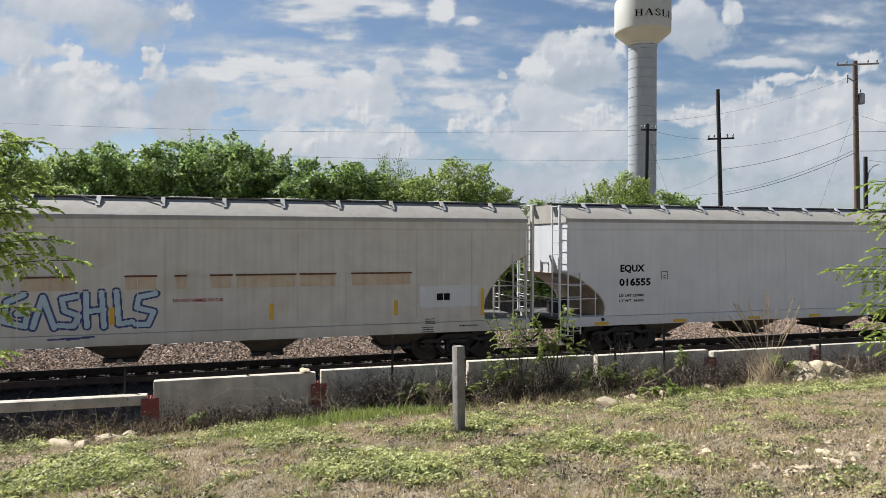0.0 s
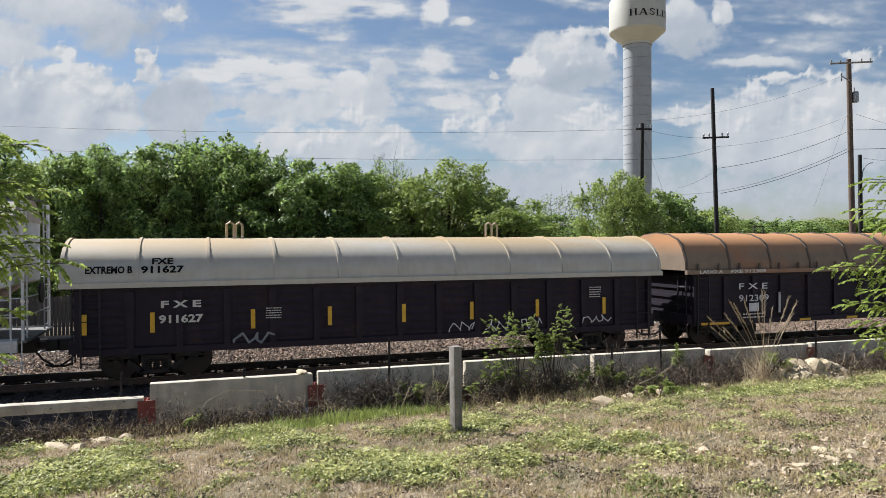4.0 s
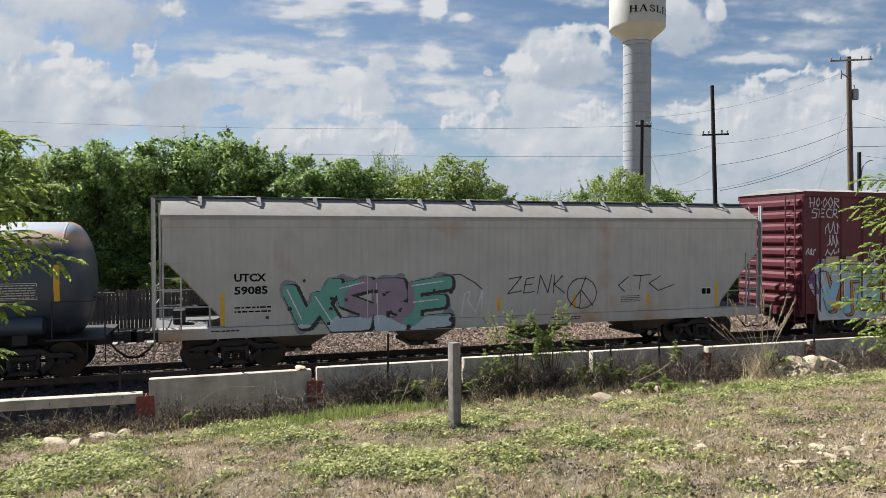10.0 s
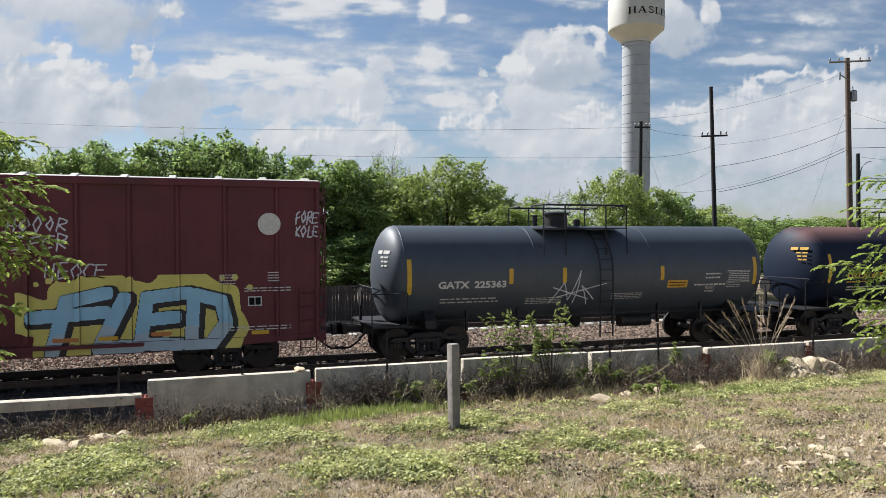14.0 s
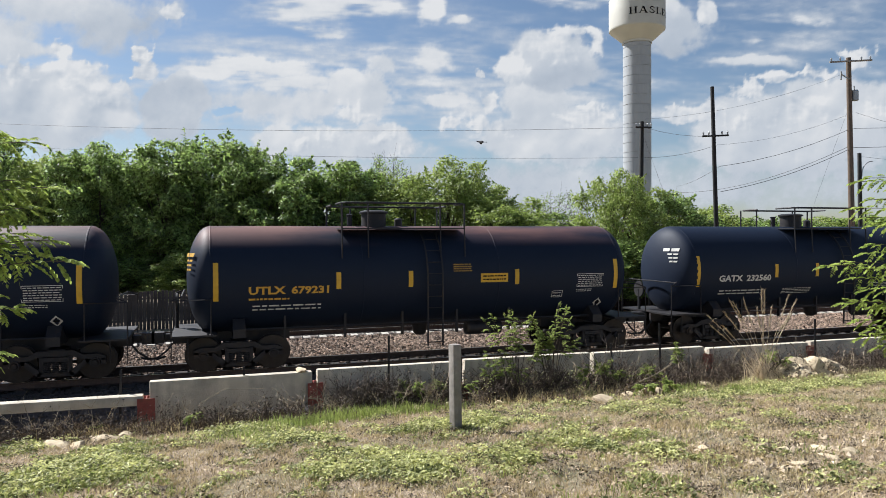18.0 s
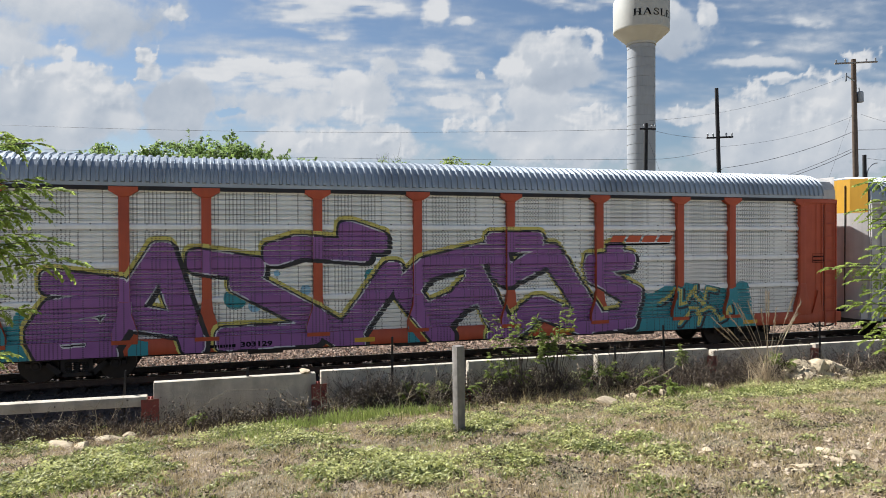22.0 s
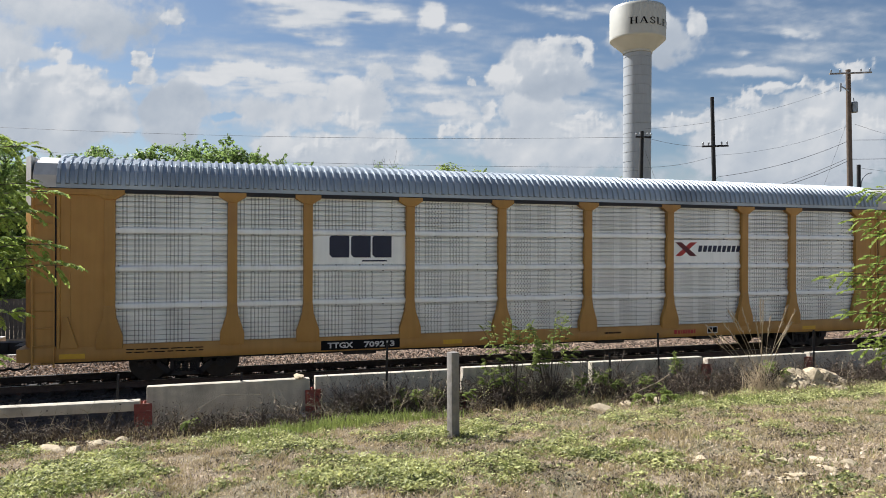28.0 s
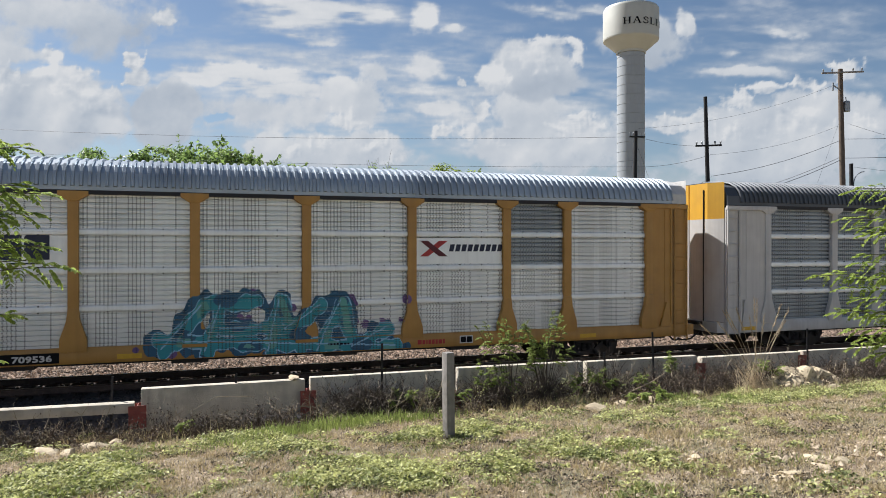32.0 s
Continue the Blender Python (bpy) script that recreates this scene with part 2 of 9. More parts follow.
def patch(g, x0, x1, z0, z1, surf, n=1, lift=0.0):
    """A thin painted or stuck-on panel that follows the surface."""
    zs = [z0 + (z1 - z0) * i / n for i in range(n + 1)]
    for a, b in zip(zs, zs[1:]):
        g.add([(x0, surf(a) - lift, a), (x1, surf(a) - lift, a), (x1, surf(b) - lift, b), (x0, surf(b) - lift, b)], [(0, 1, 2, 3)])
    return g


def bars(g, x0, x1, z, rows, height, gap, surf, rnd, words=3):
    """Small writing that cannot be read: short plain bars."""
    for i in range(rows):
        zz, x = z - i * (height + gap), x0
        while x < x1 - 0.03:
            w = min(rnd.uniform(0.05, 0.17) * (x1 - x0), x1 - x)
            patch(g, x, x + w, zz, zz + height * rnd.uniform(0.62, 0.72), surf)
            x += w + 0.03 * (x1 - x0)
    return g


# ---- sky with clouds, far behind everything ----
def value_noise(X, Y, cell, rng):
    """Smooth random values over the plane, cells of that size."""
    g = rng.uniform(-1, 1, (160, 160))
    x, y = X / cell + 40.37, Y / cell + 40.71
    i, j = np.floor(x).astype(int), np.floor(y).astype(int)
    u, v = x - i, y - j
    u, v = u * u * (3 - 2 * u), v * v * (3 - 2 * v)
    i, j = i % 159, j % 159
    return (g[j, i] * (1 - u) + g[j, i + 1] * u) * (1 - v) + (g[j + 1, i] * (1 - u) + g[j + 1, i + 1] * u) * v


def fbm(X, Y, cell, rng, octaves=4, gain=0.55):
    """Several sizes of noise laid over one another, about -1 to 1."""
    out, k, total = 0, 1.0, 0.0
    for _ in range(octaves):
        out, total = out + k * value_noise(X, Y, cell, rng), total + k
        cell, k = cell * 0.5, k * gain
    return out / total


def smooth(x):
    x = np.clip(x, 0, 1)
    return x * x * (3 - 2 * x)


class Clouds:
    """Cloud cover and brightness over a piece of the sky, built up mass by mass from the back to the front."""

    def __init__(self, az, el, seed):
        f, yaw = 1270.0, 17.955
        self.az, self.el = az, el
        self.A, self.E = np.meshgrid(az, el)
        dA = np.radians(np.clip(self.A - yaw, -60, 60))
        self.X, self.Y = 784 + f * np.tan(dA), 428 - f * np.tan(np.radians(self.E)) / np.cos(dA)
        self.rng = rng = np.random.RandomState(seed)
        X, Y = self.X, self.Y
        self.WX = X + 26 * fbm(X, Y, 70, rng, 5, 0.62)
        self.WY = Y + 20 * fbm(X, Y, 60, rng, 5, 0.62)
        self.big, self.mid = fbm(X, Y, 120, rng, 4), fbm(X, Y, 46, rng, 5, 0.6)
        self.streak = fbm(X - 0.5 * Y, Y * 4.5, 110, rng, 4, 0.6)
        g = sum(k * (fbm(X, Y, c, np.random.RandomState(c), 2) - fbm(X - c * 0.25, Y - c * 0.32, c, np.random.RandomState(c), 2)) for c, k in ((110, 0.20), (52, 0.13), (24, 0.07)))
        self.relief = g
        self.bil = []
        for c in (64, 36):
            f = lambda dx, dy: sum(0.56 ** k * (0.25 - np.abs(value_noise(X + dx, Y + dy, c / 2 ** k, np.random.RandomState(c + k)))) for k in range(5)) / 2.1
            self.bil.append((f(0, 0), f(0, 0) - f(-c * 0.13, -c * 0.19)))
        self.cover, self.lit = np.zeros_like(X), np.full_like(X, 0.66)

    def lay(self, a, val):
        self.cover[:] = np.maximum(self.cover, a)
        self.lit[:] = self.lit * (1 - a) + val * a

    def sheet(self, x, y, rx, ry, w, light):
        """A thin streaky layer."""
        d = ((self.WX - x) / rx) ** 2 + ((self.WY - y) / ry) ** 2
        self.lay(np.clip(1.5 * w * np.exp(-d) * (0.9 + 1.1 * self.streak) - 0.12, 0, 1), light + 0.16 * self.streak)

    def mass(self, x, y, rx, ry, light, grey, edge=0.6, rough=0.45, relief=1.0):
        """A soft body with frayed edges, brighter above than below."""
        d = 1 - np.sqrt(((self.WX - x) / rx) ** 2 + ((self.WY - y) / ry) ** 2) + rough * self.mid
        low = np.clip((self.WY - (y - ry)) / (2 * ry), 0, 1)
        self.lay(smooth(d / edge), light - grey * low + relief * (self.relief + 0.10 * self.big))

    def head(self, x, y, rx, ry, light, grey, soft=0.5):
        """A billowing head, crisp and cauliflowered, lit from above and the left."""
        bil, slope = self.bil[0 if min(rx, ry) >= 30 else 1]
        WX, WY = self.X + 0.5 * (self.WX - self.X), self.Y + 0.5 * (self.WY - self.Y)
        d = 1.12 - np.sqrt(((WX - x) / rx) ** 2 + ((WY - y) / ry) ** 2) + 1.5 * bil
        low = np.clip((WY - (y - ry)) / (2 * ry), 0, 1)
        self.lay(smooth(d / soft), light - grey * low + 0.62 * slope + 0.8 * self.relief)

    def gap(self, x, y, rx, ry, k=1.0):
        """A clear spot."""
        d = ((self.WX - x) / rx) ** 2 + ((self.WY - y) / ry) ** 2
        self.cover *= 1 - k * smooth(1.4 - d)

    def build(self, name, R, material, label):
        a, e = np.radians(self.A), np.radians(self.E)
        P = np.stack([R * np.sin(a) * np.cos(e), R * np.cos(a) * np.cos(e), R * np.sin(e)], -1).reshape(-1, 3)
        nc = len(self.az)
        k = (np.arange(len(self.el) - 1)[:, None] * nc + np.arange(nc - 1)[None]).reshape(-1, 1)
        me = bpy.data.meshes.new(name)
        me.from_pydata(P.tolist(), [], (k + np.array([0, 1, nc + 1, nc])).tolist())
        for key, data in (("cover", self.cover), ("lit", self.lit)):
            me.attributes.new(key, "FLOAT", "POINT").data.foreach_set("value", data.astype(np.float32).ravel())
        me.shade_smooth()
        me.materials.append(material)
        ob = tagged(new(name, me), label, "sky", kind="structure")
        ob.location = EYE
        return ob


def cloud_material():
    mt = bpy.data.materials.new("clouds")
    mt.use_nodes = True
    n, ln = mt.node_tree.nodes, mt.node_tree.links.new
    n.remove(n["Principled BSDF"])
    tc = n.new("ShaderNodeTexCoord")

    def math_node(op, a, b):
        x = n.new("ShaderNodeMath")
        x.operation = op
        for i, v in enumerate((a, b)):
            if isinstance(v, (int, float)):
                x.inputs[i].default_value = v
            else:
                ln(v, x.inputs[i])
        return x.outputs[0]

    att = {}
    for q in ("cover", "lit"):
        x = n.new("ShaderNodeAttribute")
        x.attribute_name = q
        att[q] = x.outputs["Fac"]
    t = n.new("ShaderNodeTexNoise")
    t.inputs["Scale"].default_value, t.inputs["Detail"].default_value, t.inputs["Roughness"].default_value = 0.022, 6.0, 0.6
    ln(tc.outputs["Object"], t.inputs["Vector"])
    fine = math_node("SUBTRACT", t.outputs["Fac"], 0.5)
    r = n.new("ShaderNodeMapRange")
    r.interpolation_type = "SMOOTHSTEP"
    r.inputs["From Min"].default_value, r.inputs["From Max"].default_value = 0.06, 0.95
    ln(math_node("ADD", att["cover"], math_node("MULTIPLY", math_node("MULTIPLY", fine, att["cover"]), 0.7)), r.inputs["Value"])
    val = math_node("ADD", att["lit"], math_node("MULTIPLY", fine, 0.16))
    ramp = n.new("ShaderNodeValToRGB")
    c = ramp.color_ramp
    c.elements[0].position, c.elements[0].color = 0.25, (0.31, 0.365, 0.45, 1)
    c.elements[1].position, c.elements[1].color = 1.0, (0.86, 0.855, 0.845, 1)
    c.elements.new(0.6).color = (0.53, 0.58, 0.645, 1)
    c.elements.new(0.8).color = (0.67, 0.70, 0.735, 1)
    ln(val, ramp.inputs["Fac"])
    em = n.new("ShaderNodeEmission")
    ln(ramp.outputs["Color"], em.inputs["Color"])
    em.inputs["Strength"].default_value = 0.495
    tr = n.new("ShaderNodeBsdfTransparent")
    ms = n.new("ShaderNodeMixShader")
    ln(r.outputs["Result"], ms.inputs[0])
    ln(tr.outputs[0], ms.inputs[1])
    ln(em.outputs[0], ms.inputs[2])
    ln(ms.outputs[0], n["Material Output"].inputs["Surface"])
    return mt


def far_clouds(material):
    """The high sheets and the banks that hardly drift."""
    c = Clouds(np.concatenate([np.arange(-180, -17, 3.0), np.arange(-16, 52.6, 0.1), np.arange(54, 181, 3.0)]),
               np.concatenate([[-3.0], np.arange(-0.5, 23, 0.1), np.arange(24, 64, 1.5)]), 12)
    c.sheet(700, 170, 1100, 160, 0.48, 0.82)
    c.sheet(1420, 50, 330, 110, 0.45, 0.80)
    c.mass(784, 345, 1700, 105, 0.72, 0.0, 1.0, 0.3, 0.3)
    # upper left: a sheet, a soft grey cloud and the tall bank below them
    c.mass(120, 15, 290, 70, 0.90, 0.25, 0.8, 0.45, 0.6)
    c.mass(0, 60, 200, 70, 0.88, 0.1, 0.9, 0.5, 0.6)
    c.mass(235, 48, 105, 58, 0.66, 0.06, 0.8, 0.45, 0.6)
    c.head(322, 20, 26, 22, 0.97, 0.1)
    c.mass(45, 92, 120, 30, 0.93, 0.1, 0.6, 0.4, 0.4)
    c.mass(110, 195, 215, 100, 0.90, 0.22, 0.45, 0.30)
    for x, y, rx, ry in ((45, 128, 55, 26), (125, 92, 27, 20), (150, 128, 70, 30), (210, 160, 60, 30)):
        c.head(x, y, 1.15 * rx, 1.15 * ry, 0.93, 0.12, 0.7)
    c.mass(325, 195, 72, 78, 0.66, 0.05, 0.35, 0.25, 0.4)
    c.head(270, 95, 24, 24, 1.0, 0.1)
    c.head(285, 130, 40, 24, 0.95, 0.2)
    c.mass(225, 218, 80, 24, 0.93, 0.1, 0.8, 0.5, 0.5)
    c.mass(70, 240, 150, 40, 0.80, 0.1, 0.9, 0.4, 0.5)
    # middle: a bright streak, a broad soft bank with small heads at its foot
    c.sheet(450, 128, 145, 18, 1.3, 0.97)
    c.sheet(520, 150, 120, 20, 1.0, 0.95)
    c.mass(490, 195, 190, 60, 0.88, 0.12, 0.8, 0.45, 0.7)
    c.mass(575, 180, 130, 50, 0.92, 0.10, 0.8, 0.5, 0.7)
    c.mass(645, 165, 100, 62, 0.95, 0.16, 0.6, 0.55, 0.8)
    c.mass(705, 118, 48, 42, 0.92, 0.08, 0.9, 0.7, 0.6)
    c.mass(600, 255, 250, 48, 0.90, 0.16, 0.6, 0.4, 0.7)
    for x, y, rx, ry in ((595, 238, 40, 18), (700, 245, 46, 20), (735, 265, 36, 18), (545, 262, 40, 16), (640, 200, 30, 20)):
        c.head(x, y, 1.15 * rx, 1.15 * ry, 0.95, 0.14, 0.7)
    c.gap(416, 203, 26, 7, 0.8)
    c.sheet(590, 14, 135, 42, 1.15, 0.94)
    c.sheet(560, 55, 75, 12, 0.9, 0.86)
    c.sheet(680, 88, 70, 7, 0.5, 0.85)
    c.sheet(770, 14, 26, 30, 1.0, 0.95)
    c.sheet(785, 112, 40, 38, 1.0, 0.92)
    c.mass(788, 100, 34, 26, 0.92, 0.08, 1.3, 1.0, 0.5)
    c.sheet(800, 182, 52, 15, 1.0, 0.9)
    c.sheet(830, 42, 40, 8, 0.5, 0.85)
    # right of the middle: the lower part of the great cumulus
    c.mass(1000, 245, 200, 80, 0.90, 0.14, 0.5, 0.35, 0.8)
    c.mass(960, 190, 110, 60, 0.92, 0.12, 0.5, 0.35, 0.7)
    for x, y, rx, ry in ((876, 182, 20, 34), (812, 222, 24, 16), (850, 225, 34, 18), (905, 228, 46, 20), (1060, 215, 60, 26)):
        c.head(x, y, 1.15 * rx, 1.15 * ry, 0.96, 0.12, 0.7)
    # the bank at the right
    c.sheet(1350, 116, 110, 15, 0.9, 0.84)
    c.mass(1420, 250, 240, 95, 0.88, 0.14, 0.4, 0.28, 0.8)
    c.mass(1500, 195, 150, 85, 0.92, 0.14, 0.45, 0.28, 0.8)
    for x, y, rx, ry in ((1205, 205, 34, 18), (1262, 200, 44, 22), (1330, 170, 44, 24), (1395, 148, 46, 22), (1465, 132, 40, 22), (1538, 105, 40, 24), (1530, 205, 60, 26), (1440, 195, 60, 28), (1340, 225, 60, 24)):
        c.head(x, y, 1.15 * rx, 1.15 * ry, 0.95, 0.12, 0.7)
    c.mass(784, 352, 1700, 62, 0.72, 0.0, 1.0, 0.25, 0.3)
    # outside the view the sky goes on with clouds of the same kind
    away = (np.abs(c.A - 18.2) > 33.9) | (c.E > 22.9)
    other = np.zeros_like(c.A)
    for _ in range(80):
        pa, pe, ra, re = c.rng.uniform(-180, 180), c.rng.uniform(0, 34), c.rng.uniform(4, 10), c.rng.uniform(1.5, 4)
        d = (((c.A - pa + 180) % 360 - 180) / ra) ** 2 + ((c.E - pe) / re) ** 2
        other = np.maximum(other, c.rng.uniform(0.7, 1.1) * np.exp(-0.8 * d))
    c.cover = np.where(away, np.maximum(other * np.clip((40 - c.E) / 8, 0, 1), 0.75 * np.clip((8 - c.E) / 8, 0, 1)), c.cover)
    c.lit = np.where(away, 0.75, c.lit)
    return c.build("cloud_backdrop", 3200.0, material, "white and grey cumulus clouds in a blue sky")


def near_clouds(material):
    """The lower cumulus that drifts across them."""
    c = Clouds(np.arange(14, 56, 0.1), np.arange(5, 25, 0.1), 7)
    c.sheet(1075, 6, 100, 15, 0.9, 0.86)
    c.mass(1225, 50, 110, 62, 0.80, 0.22, 0.6, 0.45, 0.7)
    c.mass(1200, 18, 85, 28, 0.93, 0.05, 0.8, 0.5, 0.5)
    c.mass(1235, 90, 80, 24, 0.62, 0.05, 0.9, 0.5, 0.4)
    c.head(1298, 26, 30, 30, 0.94, 0.12)
    c.sheet(1380, 75, 22, 12, 0.7, 0.85)
    c.sheet(1482, 36, 36, 15, 0.9, 0.93)
    c.mass(1010, 115, 105, 62, 0.86, 0.2, 0.4, 0.25, 0.8)
    c.head(950, 118, 46, 42, 0.97, 0.14)
    c.head(1062, 84, 62, 40, 0.98, 0.22)
    c.head(1002, 86, 76, 48, 1.0, 0.2)
    c.head(888, 132, 14, 12, 0.92, 0.1)
    c.mass(1050, 142, 90, 28, 0.64, 0.02, 0.8, 0.35, 0.4)
    return c.build("drifting_clouds", 3000.0, material, "bright cumulus heads drifting across the sky")


CLOUD = cloud_material()
SKY_FAR, SKY_NEAR = far_clouds(CLOUD), near_clouds(CLOUD)


def place(px, depth):
    """The spot in column px of the first view, at that depth along it."""
    lx = (px - 784) / 1270 * depth
    a = radians(17.955)
    return (depth * math.sin(a) + lx * math.cos(a), EYE.y + depth * math.cos(a) - lx * math.sin(a))


def high(py, depth):
    return EYE.z + (428 - py) / 1270 * depth


def at(px, py, depth):
    return (*place(px, depth), high(py, depth))


# ---- ground, one sheet to the horizon ----
WALL_Y, WALL_Z = -6.65, 0.90


def hilly(x, y, s):
    return noise.noise(Vector((x * s, y * s, 3.7)))


def ground_z(x, y):
    """Height of the open ground: a slope from the camera down to the wall, a ditch, then the railway's bed and flat land."""
    knots = [(-60, 2.4), (-24, 2.0), (-20.8, 1.88), (-14, 1.08), (-11.3, 0.78), (-8.5, 0.38), (-6.9, 0.12), (-6.3, -0.35), (-5.0, -0.75), (-3.6, -0.80),
             (-3.0, -0.75), (1.5, -0.62), (9.5, -0.62), (11.5, -0.35), (40, -0.2), (400, -0.5), (4000, -2.0)]
    for (a, za), (b, zb) in zip(knots, knots[1:]):
        if y <= b:
            k = (y - a) / (b - a)
            break
    z = za + (zb - za) * max(k, 0)
    if x < 2.2:
        z -= 0.6 * min(1.0, (2.2 - x) / 2.6) * math.exp(-((y + 6.9) / 0.72) ** 2)
    if y < -6.9:
        z += 0.06 * hilly(x, y, 0.5) + 0.03 * hilly(x, y, 1.9)
    return z


def ground():
    xs = sorted({*(-3000, -1500, -700, -350, -180, -100, -60, 4000, 2000, 1000, 500, 250, 140, 90), *[round(-40 + 0.5 * i, 2) for i in range(220)]})
    ys = sorted({*(-300, -120, -60, -40, -30, 4000, 2200, 1200, 700, 400, 220, 130, 80, 55, 40, 30, 25), *[round(-24 + 0.3 * i, 2) for i in range(146)]})
    v = [(x, y, ground_z(x, y)) for y in ys for x in xs]
    n = len(xs)
    f = [(j * n + i, j * n + i + 1, (j + 1) * n + i + 1, (j + 1) * n + i) for j in range(len(ys) - 1) for i in range(n - 1)]
    me = raw_mesh("ground", v, f, M["earth"])
    me.shade_smooth()
    return tagged(new("ground", me), "dry earth slope with sparse burnt grass and weeds", "ground", kind="structure")


ground()


# ---- railway: bed, rails and ties ----
TRACK2 = 7.85

def bed():
    g = Geo().prism([(-3.0, -0.80), (-1.75, -0.26), (1.75, -0.26), (3.9, -0.31), (TRACK2 - 1.75, -0.26), (TRACK2 + 1.75, -0.26), (TRACK2 + 3.0, -0.80)], "x", -400, 1200)
    return tagged(part("ballast_bed", g, M["ballast_bed"]), "grey-brown crushed stone bed under both tracks", "track bed", kind="structure")


def rail_profile(y):
    h, w = 0.0, 0.038
    return [(y - 0.075, -0.18), (y + 0.075, -0.18), (y + 0.02, -0.155), (y + 0.01, -0.045), (y + w, -0.035), (y + w, h - 0.008), (y + w - 0.01, h),
            (y - w + 0.01, h), (y - w, h - 0.008), (y - w, -0.035), (y - 0.01, -0.045), (y - 0.02, -0.155)]


def railway(yc, label, wood):
    track = tagged(new("railway_track"), label, "track", group="railway tracks", kind="structure")
    track.location = (0, yc, 0)
    for y in (-0.755, 0.755):
        r = part("rail", Geo().prism(rail_profile(y), "x", -400, 1200), M["rail"], track)
        part("rail_head", Geo().box(-400, 1200, y - 0.026, y + 0.026, 0.0005, 0.003), M["rail_head"], r, "shiny worn running surface")
    tie = Geo().prism([(-1.30, -0.42), (1.30, -0.42), (1.30, -0.20), (1.05, -0.175), (0.45, -0.185), (0.35, -0.22), (-0.35, -0.22), (-0.45, -0.185), (-1.05, -0.175), (-1.30, -0.20)], "x", -0.13, 0.13).mesh("tie", wood, 0)
    clip = Geo()
    for y in (-0.755, 0.755):
        for s in (-1, 1):
            clip.box(-0.05, 0.05, y + s * 0.11 - 0.04, y + s * 0.11 + 0.04, -0.185, -0.135)
    clip = clip.mesh("clip", M["rail"], 0)
    for i in range(150):
        x = -22 + 0.61 * i
        t = part("tie", tie, None, track, loc=(x, 0, 0))
        if i < 90:
            part("rail_clip", clip, None, t)
    far = Geo()
    for i in list(range(-300, -37)) + list(range(113, 700)):
        far.box(i * 0.61 - 0.13, i * 0.61 + 0.13, -1.3, 1.3, -0.4, -0.2)
    tagged(part("more_ties", far, wood, track, smooth=0), kind="stuff")
    return track


bed()
railway(0.0, "main railway track with dark steel rails on worn ties", M["tie_wood"])
railway(TRACK2, "second railway track behind, steel rails on concrete ties", M["tie"])


def stones(name, count, x0, x1, y0, y1, zf, size, seed, material, label):
    rng = np.random.RandomState(seed)
    base = np.array([(1, 0, 0), (-1, 0, 0), (0, 1, 0), (0, -1, 0), (0, 0, 1), (0, 0, -1)], float)
    fac = np.array([(0, 2, 4), (2, 1, 4), (1, 3, 4), (3, 0, 4), (2, 0, 5), (1, 2, 5), (3, 1, 5), (0, 3, 5)])
    P = np.stack([rng.uniform(x0, x1, count), rng.uniform(y0, y1, count)], 1)
    z = np.array([zf(x, y) for x, y in P])
    s = size * rng.uniform(0.5, 1.25, (count, 1, 1)) * rng.uniform(0.6, 1.2, (count, 6, 1))
    a = rng.uniform(0, 6.28, count)
    V = base[None] * s * np.array([1, 1, 0.7])
    V += rng.normal(0, size * 0.18, V.shape)
    c, sn = np.cos(a)[:, None], np.sin(a)[:, None]
    X = V[..., 0] * c - V[..., 1] * sn + P[:, :1]
    Y = V[..., 0] * sn + V[..., 1] * c + P[:, 1:]
    Z = V[..., 2] + z[:, None]
    verts = np.stack([X, Y, Z], -1).reshape(-1, 3)
    faces = (fac[None] + 6 * np.arange(count)[:, None, None]).reshape(-1, 3)
    me = raw_mesh(name, verts.tolist(), faces.tolist(), material)
    return tagged(new(name, me), label, "gravel", kind="stuff")


def bed_z(x, y):
    return -0.24 if y > -1.75 else max(-0.24 - (-1.75 - y) * 0.43, -0.74)


stones("ballast_stones", 46000, -13, 36, 0.9, 6.7, bed_z, 0.064, 1, M["ballast"], "loose crushed stone between the two tracks")
# near strip: stone colour also carries the shadow that the train casts here
stones("ballast_stones", 13000, -12, 24, -3.8, 0.9, bed_z, 0.048, 2, M["ballast_oily_shaded"], "dark oily crushed stone along the near rail, train shadow in its colour")


